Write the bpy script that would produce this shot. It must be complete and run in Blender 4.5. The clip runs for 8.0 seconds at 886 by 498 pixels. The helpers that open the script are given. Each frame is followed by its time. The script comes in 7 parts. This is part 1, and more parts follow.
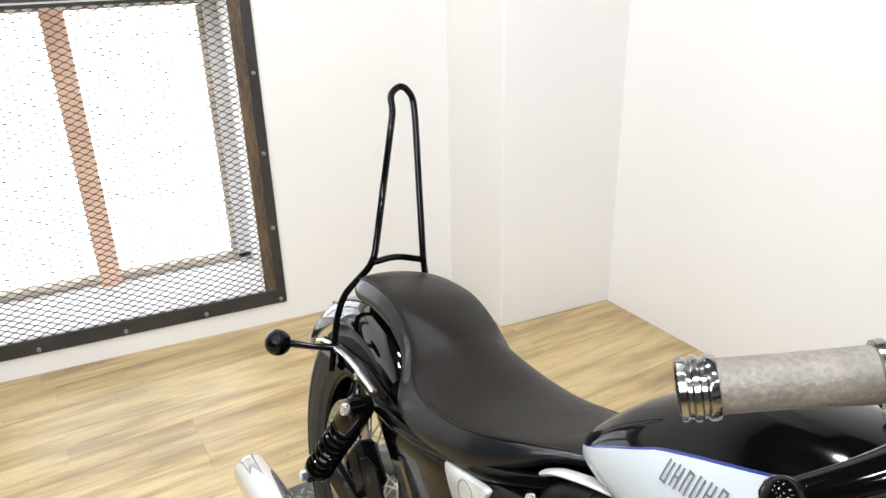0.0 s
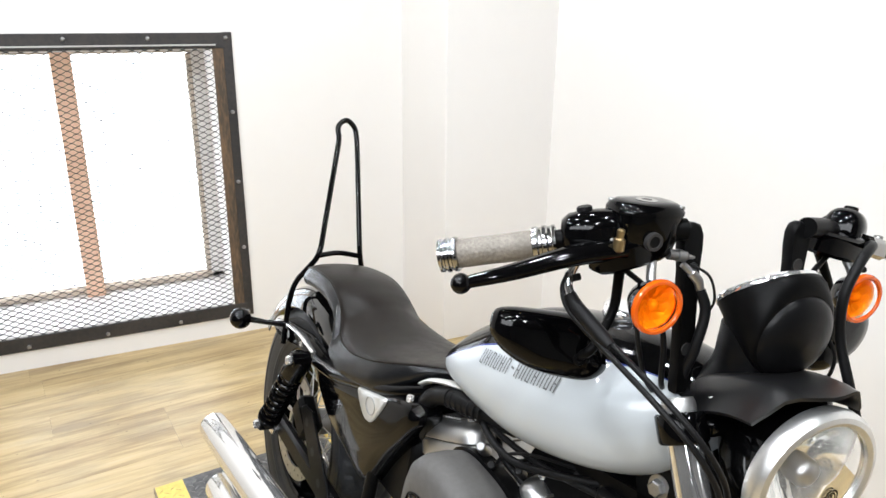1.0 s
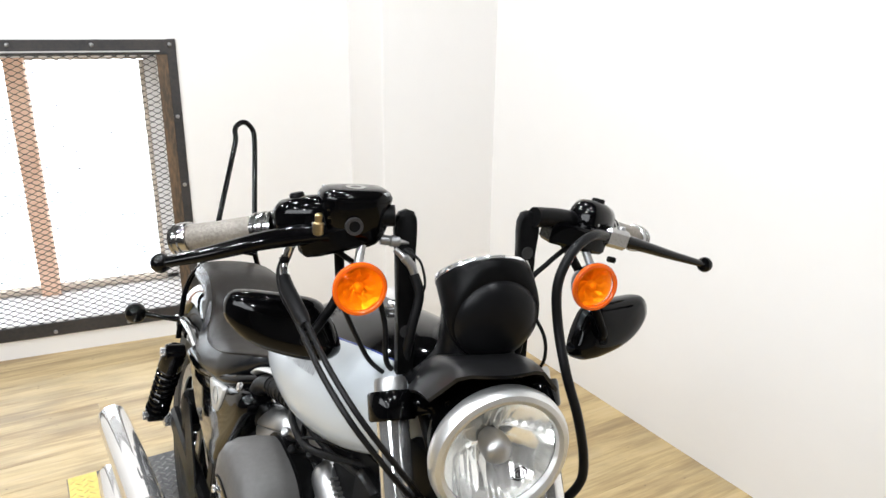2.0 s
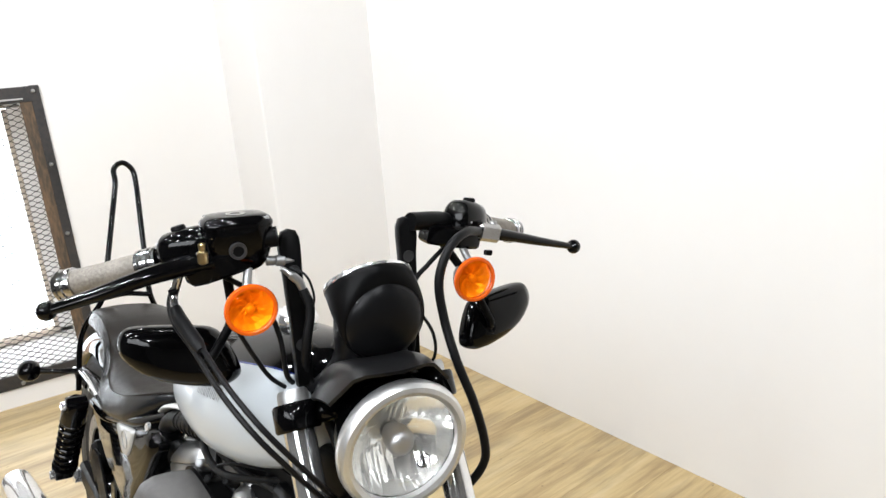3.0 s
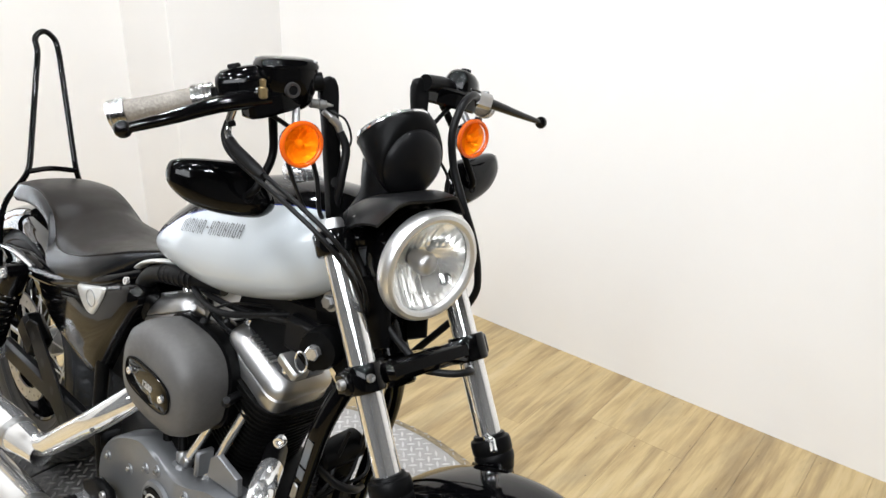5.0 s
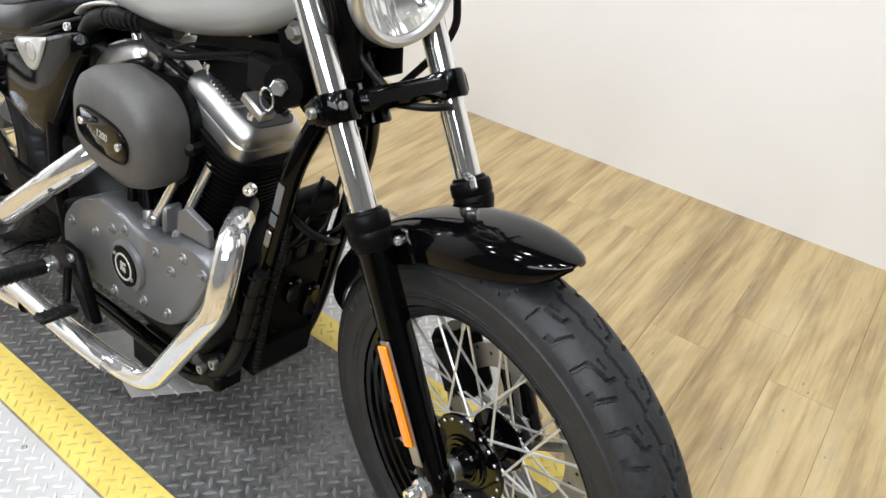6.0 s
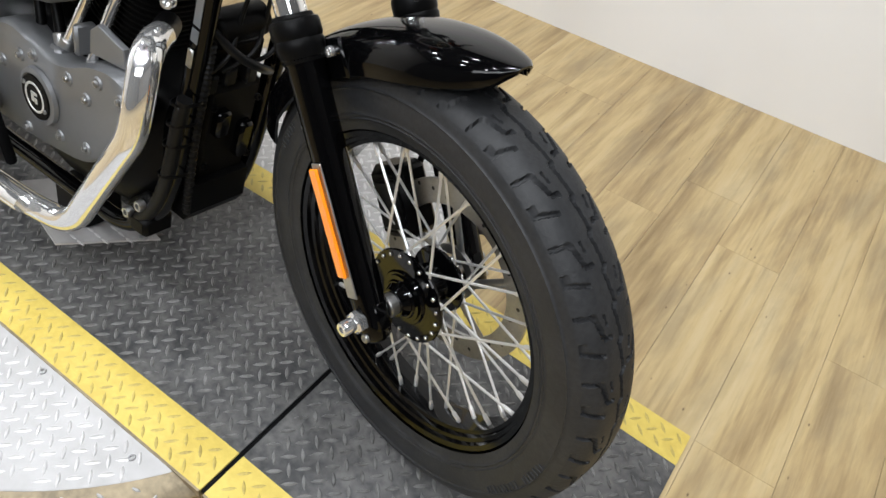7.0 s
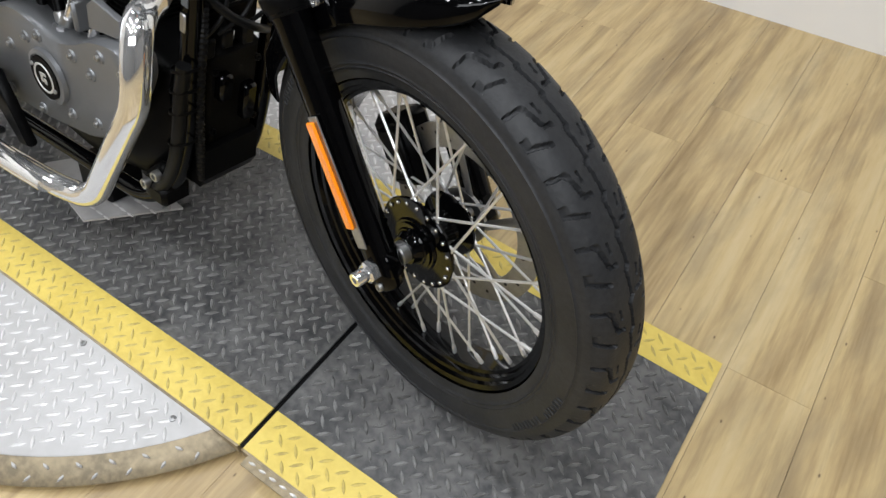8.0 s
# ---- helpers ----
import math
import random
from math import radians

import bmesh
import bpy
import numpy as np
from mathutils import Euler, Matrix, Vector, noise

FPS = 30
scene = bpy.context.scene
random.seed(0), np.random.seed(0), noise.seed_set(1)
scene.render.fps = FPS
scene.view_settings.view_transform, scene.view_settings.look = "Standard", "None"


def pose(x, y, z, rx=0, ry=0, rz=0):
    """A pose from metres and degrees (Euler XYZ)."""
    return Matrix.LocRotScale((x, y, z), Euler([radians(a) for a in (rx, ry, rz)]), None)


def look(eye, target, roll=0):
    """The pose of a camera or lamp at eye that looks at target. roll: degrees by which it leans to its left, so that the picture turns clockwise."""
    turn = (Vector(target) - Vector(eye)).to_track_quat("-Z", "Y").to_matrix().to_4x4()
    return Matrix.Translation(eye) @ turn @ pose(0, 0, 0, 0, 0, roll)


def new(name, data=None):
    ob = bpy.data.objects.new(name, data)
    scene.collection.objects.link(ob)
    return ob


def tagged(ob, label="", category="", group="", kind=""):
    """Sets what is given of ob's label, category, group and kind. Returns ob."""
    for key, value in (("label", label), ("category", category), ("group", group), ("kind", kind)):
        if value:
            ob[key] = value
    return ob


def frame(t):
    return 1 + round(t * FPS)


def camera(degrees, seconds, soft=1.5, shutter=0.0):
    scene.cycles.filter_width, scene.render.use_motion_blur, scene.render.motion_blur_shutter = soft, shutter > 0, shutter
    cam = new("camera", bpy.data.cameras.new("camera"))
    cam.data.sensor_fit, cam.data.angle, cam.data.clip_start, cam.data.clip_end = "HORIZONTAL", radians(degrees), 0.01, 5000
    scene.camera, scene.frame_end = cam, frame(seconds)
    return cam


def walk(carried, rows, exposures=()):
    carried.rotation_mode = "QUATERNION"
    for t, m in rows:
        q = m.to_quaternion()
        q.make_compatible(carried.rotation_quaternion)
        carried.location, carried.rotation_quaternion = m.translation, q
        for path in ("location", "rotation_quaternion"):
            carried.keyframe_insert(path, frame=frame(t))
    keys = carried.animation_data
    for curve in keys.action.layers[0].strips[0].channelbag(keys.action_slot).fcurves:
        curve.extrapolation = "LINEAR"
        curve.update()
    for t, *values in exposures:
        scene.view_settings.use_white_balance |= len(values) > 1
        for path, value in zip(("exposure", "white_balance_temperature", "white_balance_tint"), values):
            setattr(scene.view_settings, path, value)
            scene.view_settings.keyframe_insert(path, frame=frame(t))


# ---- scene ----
cam = camera(63.6, 8.0)
PATH = [
    (0, (-0.286, -0.465, 1.367), (-1.966, 0.281, 0.579), -1.5),
    (0.5, (-0.049, -0.53, 1.381), (-1.775, 0.181, 0.662), -2.4),
    (1, (0.148, -0.529, 1.392), (-1.554, 0.298, 0.742), 0.7),
    (1.5, (0.265, -0.385, 1.386), (-1.437, 0.448, 0.747), 0.4),
    (2, (0.339, -0.229, 1.38), (-1.396, 0.547, 0.758), 0.7),
    (2.2, (0.349, -0.188, 1.38), (-1.371, 0.619, 0.758), -1.3),
    (3.3, (0.419, -0.289, 1.399), (-1.144, 0.807, 0.803), -3.9),
    (3.5, (0.421, -0.372, 1.404), (-1.093, 0.787, 0.8), -3.4),
    (4, (0.418, -0.502, 1.394), (-1.006, 0.759, 0.777), 0.1),
    (4.2, (0.417, -0.514, 1.385), (-0.987, 0.765, 0.756), 1.5),
    (5.3, (0.401, -0.531, 1.29), (-0.84, 0.757, 0.394), 2.4),
    (5.5, (0.399, -0.533, 1.254), (-0.793, 0.725, 0.256), 3.2),
    (6, (0.404, -0.532, 1.195), (-0.654, 0.663, -0.01), 3.8),
    (6.5, (0.412, -0.526, 1.13), (-0.538, 0.644, -0.185), 6.0),
    (7, (0.442, -0.518, 1.08), (-0.401, 0.629, -0.325), 8.2),
    (7.5, (0.476, -0.524, 1.042), (-0.304, 0.572, -0.438), 8.3),
    (8, (0.484, -0.493, 1.072), (-0.384, 0.507, -0.427), 0.3),
]
walk(cam, [(t, look(eye, target, roll)) for t, eye, target, roll in PATH], [(0, -0.06, 6250, 8), (5.3, -0.06, 6250, 8), (6.5, -0.18, 6250, 8), (7, -0.26, 6250, 8), (7.5, -0.34, 6250, 8), (8, -0.42, 6250, 8)])
LAMP_W, FILL_W, OUTSIDE = 12.8, 70.0, 3.0

# ---- light ----
world = bpy.data.worlds.new("world")
scene.world = world
world.use_nodes = True
bg = world.node_tree.nodes["Background"]
bg.inputs[0].default_value, bg.inputs[1].default_value = (0.9, 0.95, 1.0, 1), 0.3


def area_lamp(name, eye, target, size_x, size_y, watts, colour):
    data = bpy.data.lights.new(name, "AREA")
    data.shape, data.size, data.size_y = "RECTANGLE", size_x, size_y
    data.energy, data.color = watts, colour
    ob = new(name, data)
    ob.matrix_world = look(eye, target)
    return ob


WARM = (0.985, 0.985, 1.0)
# rows of small ceiling lamps, as the dots in the black paint show them
for k in range(4):
    for j in range(3):
        x, y = -2.0 + k * 1.0, -1.75 + j * 0.95
        area_lamp("ceiling_lamp", (x, y, 2.74), (x, y + 0.25, 0), 0.12, 0.12, LAMP_W, WARM)
# wide soft fill light, added unseen on the camera's side of the room
area_lamp("fill_panel", (0.75, -2.3, 2.5), (-1.2, 0.5, 0.7), 2.6, 0.9, FILL_W, WARM)
# ---- materials ----


def material(name, colour, rough=0.5, metal=0.0, coat=0.0, vary=0.0, scale=8.0, bump=0.0, bump_scale=60.0, rough_vary=0.0, alt=None, stretch=(1, 1, 1), spec=0.5, ior=1.5):
    """A Principled surface; vary mixes alt (or a darker tone) in by noise at two scales, bump adds fine relief."""
    m = bpy.data.materials.new(name)
    m.use_nodes = True
    nt = m.node_tree
    b = nt.nodes["Principled BSDF"]
    b.inputs["Base Color"].default_value = (*colour, 1)
    b.inputs["Roughness"].default_value = rough
    b.inputs["Metallic"].default_value = metal
    b.inputs["Coat Weight"].default_value = coat
    b.inputs["Coat Roughness"].default_value = 0.03
    b.inputs["Specular IOR Level"].default_value = spec
    b.inputs["IOR"].default_value = ior
    tc = nt.nodes.new("ShaderNodeTexCoord")
    mp = nt.nodes.new("ShaderNodeMapping")
    mp.inputs["Scale"].default_value = stretch
    nt.links.new(tc.outputs["Object"], mp.inputs[0])
    if vary or rough_vary:
        n1, n2 = nt.nodes.new("ShaderNodeTexNoise"), nt.nodes.new("ShaderNodeTexNoise")
        n1.inputs["Scale"].default_value, n2.inputs["Scale"].default_value = scale, scale * 9
        n1.inputs["Detail"].default_value = n2.inputs["Detail"].default_value = 5
        for n in (n1, n2):
            nt.links.new(mp.outputs[0], n.inputs["Vector"])
        mul = nt.nodes.new("ShaderNodeMath")
        mul.operation = "MULTIPLY"
        nt.links.new(n1.outputs[0], mul.inputs[0])
        nt.links.new(n2.outputs[0], mul.inputs[1])
        rmp = nt.nodes.new("ShaderNodeMapRange")
        rmp.inputs[1].default_value, rmp.inputs[2].default_value = 0.14, 0.36
        nt.links.new(mul.outputs[0], rmp.inputs[0])
        if vary:
            mix = nt.nodes.new("ShaderNodeMix")
            mix.data_type = "RGBA"
            mix.inputs[6].default_value = (*colour, 1)
            mix.inputs[7].default_value = (*(alt or tuple(c * 0.6 for c in colour)), 1)
            sc = nt.nodes.new("ShaderNodeMath")
            sc.operation = "MULTIPLY"
            sc.inputs[1].default_value = vary
            nt.links.new(rmp.outputs[0], sc.inputs[0])
            nt.links.new(sc.outputs[0], mix.inputs[0])
            nt.links.new(mix.outputs[2], b.inputs["Base Color"])
        if rough_vary:
            rr = nt.nodes.new("ShaderNodeMapRange")
            rr.inputs[3].default_value, rr.inputs[4].default_value = rough, rough + rough_vary
            nt.links.new(rmp.outputs[0], rr.inputs[0])
            nt.links.new(rr.outputs[0], b.inputs["Roughness"])
    if bump:
        n3, bp = nt.nodes.new("ShaderNodeTexNoise"), nt.nodes.new("ShaderNodeBump")
        n3.inputs["Scale"].default_value, n3.inputs["Detail"].default_value = bump_scale, 3
        nt.links.new(mp.outputs[0], n3.inputs["Vector"])
        bp.inputs["Strength"].default_value, bp.inputs["Distance"].default_value = bump, 0.002
        nt.links.new(n3.outputs[0], bp.inputs["Height"])
        nt.links.new(bp.outputs[0], b.inputs["Normal"])
    return m


def glass(name, colour, rough=0.02, ior=1.45):
    m = bpy.data.materials.new(name)
    m.use_nodes = True
    b = m.node_tree.nodes["Principled BSDF"]
    b.inputs["Base Color"].default_value = (*colour, 1)
    b.inputs["Transmission Weight"].default_value = 1.0
    b.inputs["Roughness"].default_value, b.inputs["IOR"].default_value = rough, ior
    return m


def glow(name, colour, strength):
    m = bpy.data.materials.new(name)
    m.use_nodes = True
    b = m.node_tree.nodes["Principled BSDF"]
    b.inputs["Base Color"].default_value = (*colour, 1)
    b.inputs["Emission Color"].default_value = (*colour, 1)
    b.inputs["Emission Strength"].default_value = strength
    return m


GLOSS = material("gloss_black_paint", (0.0012, 0.0012, 0.0014), 0.05, 0, 0.0, rough_vary=0.04, scale=3, spec=0.5, ior=1.31)
SATIN = material("satin_black", (0.0025, 0.0025, 0.0027), 0.36, 0, 0.0, vary=0.4, scale=9, bump=0.06, bump_scale=500, alt=(0.006, 0.006, 0.006), spec=0.5, ior=1.17)
LACQUER = material("deep_black_lacquer", (0.002, 0.002, 0.0023), 0.03, 0, 1.0, spec=0.5)
CRINKLE = material("wrinkle_black", (0.003, 0.0029, 0.0028), 0.48, 0, 0, vary=0.5, scale=14, bump=0.35, bump_scale=420, alt=(0.006, 0.0058, 0.0056), spec=0.5, ior=1.16)
BROW = material("satin_brow_paint", (0.006, 0.006, 0.0065), 0.34, 0, 0, vary=0.3, scale=12, bump=0.05, bump_scale=500, ior=1.42)
PLASTIC = material("black_plastic", (0.005, 0.005, 0.0055), 0.30, 0, 0, spec=0.5, bump=0.08, bump_scale=700, vary=0.3, scale=20, ior=1.24)
CABLE = material("cable_rubber", (0.007, 0.007, 0.0074), 0.40, 0, 0, bump=0.1, bump_scale=600, vary=0.3, scale=30, spec=0.5, ior=1.25)
CHROME = material("chrome", (0.86, 0.86, 0.86), 0.05, 0.86, rough_vary=0.06, scale=12)
ALLOY = material("polished_alloy", (0.50, 0.50, 0.497), 0.36, 1.0, vary=0.2, scale=5, rough_vary=0.08, bump=0.03, bump_scale=300)
LIDGREY = material("dark_rocker_top", (0.085, 0.085, 0.087), 0.38, 0.6, vary=0.3, scale=9)
CAST = material("silver_powder_coat", (0.190, 0.195, 0.203), 0.40, 0.5, vary=0.35, scale=7, bump=0.08, bump_scale=600, alt=(0.160, 0.162, 0.168))
GREYCOVER = material("grey_air_cleaner_coat", (0.098, 0.095, 0.092), 0.5, 0.2, vary=0.6, scale=12, bump=0.22, bump_scale=520, alt=(0.070, 0.067, 0.063))
SILVER = material("silver_tank_paint", (0.42, 0.452, 0.475), 0.50, 0.05, 0.8, vary=0.1, scale=900, alt=(0.47, 0.50, 0.525))
BLUE = material("blue_pinstripe", (0.012, 0.026, 0.16), 0.25, 0, 0.5)
LETTER = material("grey_tank_lettering", (0.12, 0.125, 0.13), 0.35, 0.2, 0.5)
BADGE = material("bright_badge_face", (0.62, 0.62, 0.60), 0.35, 0.4, vary=0.08, scale=20)
RUBBER = material("tyre_rubber", (0.0185, 0.0192, 0.0206), 0.48, 0, 0, vary=0.6, scale=16, bump=0.2, bump_scale=260, alt=(0.036, 0.0365, 0.0385), spec=0.5, ior=1.34)
VINYL = material("black_seat_vinyl", (0.0055, 0.0040, 0.0030), 0.31, 0, 0, vary=0.5, scale=6, bump=0.16, bump_scale=330, alt=(0.0105, 0.0076, 0.0054), rough_vary=0.1, spec=0.5, ior=1.29)
VINYLSIDE = material("dark_seat_side_vinyl", (0.0065, 0.0070, 0.0078), 0.25, 0, 0, vary=0.4, scale=14, bump=0.10, bump_scale=420, alt=(0.012, 0.0126, 0.014), ior=1.42)
GRIP = material("worn_grey_grip_sleeve", (0.15, 0.132, 0.110), 0.5, 0.1, vary=0.8, scale=30, bump=0.5, bump_scale=260, alt=(0.26, 0.235, 0.20))
AMBER = glass("amber_lens", (1.0, 0.42, 0.02), 0.02, 1.12)
AMBERBOWL = material("amber_lamp_bowl", (1.0, 0.72, 0.16), 0.16, 0.4)
AMBERIN = material("amber_rim", (0.72, 0.11, 0.003), 0.2, 0, 0.4)
REFLECT = material("orange_reflector", (1.0, 0.30, 0.01), 0.25, 0, 0.6, vary=0.3, scale=300, alt=(1.0, 0.22, 0.005))
CLEAR = glass("clear_lamp_lens", (1, 1, 1), 0.01, 1.12)
MIRRORBOWL = material("lamp_reflector", (0.93, 0.93, 0.90), 0.10, 0.80)
FORKCHROME = material("fork_tube_chrome", (0.90, 0.90, 0.90), 0.06, 0.93, rough_vary=0.04, scale=10)
CAPMETAL = material("dulled_chrome", (0.46, 0.455, 0.45), 0.10, 1.0, vary=0.4, scale=40, rough_vary=0.1)
SPOKE = material("bright_plated_spoke", (0.85, 0.85, 0.85), 0.30, 0.7, vary=0.2, scale=60)
STEEL = material("zinc_steel", (0.45, 0.45, 0.45), 0.32, 1.0, vary=0.4, scale=60, rough_vary=0.2)
BRASS = material("brass_fitting", (0.55, 0.42, 0.22), 0.3, 1.0, vary=0.3, scale=60)
DARKSTEEL = material("oiled_black_steel", (0.05, 0.05, 0.052), 0.45, 0.6, vary=0.7, scale=8, rough_vary=0.2, bump=0.1, bump_scale=90, alt=(0.09, 0.08, 0.075))
RUSTWOOD = material("brown_window_liner", (0.16, 0.10, 0.055), 0.7, 0, vary=0.9, scale=14, bump=0.3, bump_scale=60, alt=(0.05, 0.04, 0.03), stretch=(1, 1, 0.25))
POST = material("orange_timber_post", (0.90, 0.64, 0.47), 0.7, 0, vary=0.6, scale=10, bump=0.2, bump_scale=70, alt=(0.76, 0.45, 0.30), stretch=(1, 1, 0.2))
WALL = material("white_wall_paint", (0.83, 0.812, 0.788), 0.75, 0, vary=0.12, scale=1.4, bump=0.05, bump_scale=120, alt=(0.775, 0.75, 0.72))
# unseen left wall, darkened so that the black paint reflects a dark room
SHADEWALL = material("unseen_left_wall_dark", (0.09, 0.09, 0.092), 0.8, 0, vary=0.3, scale=2)
RIM = material("satin_silver_rim", (0.74, 0.74, 0.73), 0.32, 0.85, vary=0.15, scale=30, rough_vary=0.08)
# unseen front wall, its grey set low to dim reflections and bounce
DARKWALL = material("unseen_front_wall_grey", (0.24, 0.24, 0.242), 0.8, 0, vary=0.3, scale=2)
FARRAIL = material("weathered_pale_rail", (0.66, 0.57, 0.47), 0.8, 0, vary=0.6, scale=14, bump=0.2, bump_scale=70)
# unseen ceiling; its dark tone darkens what metal and paint reflect
CEIL = material("unseen_ceiling_dark", (0.06, 0.06, 0.062), 0.85, 0, vary=0.2, scale=2)
DECKBLACK = material("worn_black_deck", (0.049, 0.050, 0.052), 0.36, 0.2, vary=0.95, scale=7, rough_vary=0.25, bump=0.3, bump_scale=130, alt=(0.158, 0.154, 0.149))
DECKYELLOW = material("yellow_deck_paint", (0.74, 0.58, 0.13), 0.42, 0, vary=0.7, scale=7, bump=0.2, bump_scale=130, alt=(0.60, 0.44, 0.085))
LUGBLACK = material("worn_lug_black", (0.25, 0.247, 0.242), 0.32, 0.1, vary=0.95, scale=6, alt=(0.085, 0.083, 0.08))
LUGYELLOW = material("scuffed_lug_yellow", (0.62, 0.48, 0.12), 0.42, 0.0, vary=0.95, scale=20, alt=(0.42, 0.32, 0.09))
DECKALU = material("bare_tread_plate", (0.47, 0.46, 0.455), 0.42, 0.2, vary=0.5, scale=5, rough_vary=0.15, bump=0.08, bump_scale=160, alt=(0.39, 0.38, 0.37))
LUGALU = material("bright_lug", (0.70, 0.69, 0.685), 0.28, 0.35, vary=0.4, scale=9, alt=(0.60, 0.59, 0.58))
LIPMETAL = material("tan_stained_tread_plate", (0.36, 0.29, 0.18), 0.42, 0.25, vary=0.9, scale=9, rough_vary=0.2, bump=0.2, bump_scale=90, alt=(0.20, 0.165, 0.11))


def plank_material():
    """Washed oak: streaky grain along each plank, knots, and a tone of its own for every plank."""
    m = bpy.data.materials.new("washed_oak_plank")
    m.use_nodes = True
    nt = m.node_tree
    L, N = nt.links.new, nt.nodes.new
    b = nt.nodes["Principled BSDF"]
    info, tc = N("ShaderNodeObjectInfo"), N("ShaderNodeTexCoord")
    add = N("ShaderNodeVectorMath")
    add.operation = "MULTIPLY_ADD"
    add.inputs[1].default_value = (1, 1, 1)
    off = N("ShaderNodeCombineXYZ")
    k = N("ShaderNodeMath")
    k.operation, k.inputs[1].default_value = "MULTIPLY", 37.0
    L(info.outputs["Random"], k.inputs[0])
    for i in range(3):
        L(k.outputs[0], off.inputs[i])
    L(tc.outputs["Object"], add.inputs[0])
    L(off.outputs[0], add.inputs[2])

    place = N("ShaderNodeNewGeometry").outputs["Position"]

    def grain(sx, sy, detail, dist, source, rough=0.5):
        mp, n = N("ShaderNodeMapping"), N("ShaderNodeTexNoise")
        mp.inputs["Rotation"].default_value = (0, 0, -radians(6.7) if source is place else 0)
        n.inputs["Roughness"].default_value = rough
        mp.inputs["Scale"].default_value = (sx, sy, 4)
        n.inputs["Scale"].default_value, n.inputs["Detail"].default_value, n.inputs["Distortion"].default_value = 1.0, detail, dist
        L(source, mp.inputs[0])
        L(mp.outputs[0], n.inputs["Vector"])
        return n.outputs[0]

    broad, fine, cloud = grain(17, 1.5, 8, 0.3, add.outputs[0], 0.62), grain(120, 3.5, 4, 0.2, add.outputs[0]), grain(13, 1.5, 7, 0.4, place, 0.62)
    ramp = N("ShaderNodeValToRGB")
    e = ramp.color_ramp.elements
    e[0].position, e[0].color = 0.37, (0.270, 0.185, 0.085, 1)
    e[1].position, e[1].color = 0.54, (0.545, 0.412, 0.205, 1)
    mid = e.new(0.46)
    mid.color = (0.425, 0.308, 0.150, 1)
    top = e.new(0.68)
    top.color = (0.610, 0.490, 0.280, 1)
    s1, s2 = N("ShaderNodeMath"), N("ShaderNodeMath")
    s1.operation = s2.operation = "MULTIPLY_ADD"
    s1.inputs[1].default_value = 0.15
    L(fine, s1.inputs[0])
    h = N("ShaderNodeMath")
    h.operation, h.inputs[1].default_value = "MULTIPLY", 0.45
    L(broad, h.inputs[0])
    L(h.outputs[0], s1.inputs[2])
    s2.inputs[1].default_value = 0.46
    L(cloud, s2.inputs[0])
    L(s1.outputs[0], s2.inputs[2])
    tone = N("ShaderNodeMath")
    tone.operation = "MULTIPLY_ADD"
    tone.inputs[1].default_value = 0.045
    L(info.outputs["Random"], tone.inputs[0])
    sh = N("ShaderNodeMath")
    sh.operation, sh.inputs[1].default_value = "SUBTRACT", 0.053
    L(s2.outputs[0], sh.inputs[0])
    L(sh.outputs[0], tone.inputs[2])
    L(tone.outputs[0], ramp.inputs[0])
    # grey wash over parts of each plank
    wash = N("ShaderNodeMix")
    wash.data_type = "RGBA"
    wash.inputs[7].default_value = (0.270, 0.212, 0.130, 1)
    wr = N("ShaderNodeMapRange")
    wr.inputs[1].default_value, wr.inputs[2].default_value, wr.inputs[4].default_value = 0.48, 0.66, 0.48
    pm, pn = N("ShaderNodeMapping"), N("ShaderNodeTexNoise")
    pm.inputs["Scale"].default_value = (9, 2.4, 1)
    pn.inputs["Scale"].default_value, pn.inputs["Detail"].default_value, pn.inputs["Roughness"].default_value = 1.0, 6, 0.62
    L(place, pm.inputs[0])
    L(pm.outputs[0], pn.inputs["Vector"])
    L(pn.outputs[0], wr.inputs[0])
    L(wr.outputs[0], wash.inputs[0])
    L(ramp.outputs[0], wash.inputs[6])
    # worn brown streaks
    wk, wm, wn = N("ShaderNodeMix"), N("ShaderNodeMapping"), N("ShaderNodeTexNoise")
    wk.data_type = "RGBA"
    wk.inputs[7].default_value = (0.20, 0.135, 0.065, 1)
    wm.inputs["Scale"].default_value = (40, 1.7, 1)
    wn.inputs["Scale"].default_value, wn.inputs["Detail"].default_value, wn.inputs["Roughness"].default_value = 1.0, 7, 0.68
    L(add.outputs[0], wm.inputs[0])
    L(wm.outputs[0], wn.inputs["Vector"])
    wq = N("ShaderNodeMapRange")
    wq.inputs[1].default_value, wq.inputs[2].default_value, wq.inputs[4].default_value = 0.52, 0.72, 0.52
    L(wn.outputs[0], wq.inputs[0])
    L(wq.outputs[0], wk.inputs[0])
    L(wash.outputs[2], wk.inputs[6])
    # knots
    vo, vm = N("ShaderNodeTexVoronoi"), N("ShaderNodeMapping")
    vm.inputs["Scale"].default_value = (5, 2.4, 1)
    L(add.outputs[0], vm.inputs[0])
    L(vm.outputs[0], vo.inputs["Vector"])
    kr = N("ShaderNodeMapRange")
    kr.inputs[1].default_value, kr.inputs[2].default_value, kr.inputs[3].default_value, kr.inputs[4].default_value = 0.025, 0.065, 0.85, 0.0
    L(vo.outputs["Distance"], kr.inputs[0])
    kn = N("ShaderNodeMix")
    kn.data_type = "RGBA"
    kn.inputs[7].default_value = (0.10, 0.06, 0.03, 1)
    L(kr.outputs[0], kn.inputs[0])
    L(wk.outputs[2], kn.inputs[6])
    L(kn.outputs[2], b.inputs["Base Color"])
    b.inputs["Roughness"].default_value = 0.36
    bp = N("ShaderNodeBump")
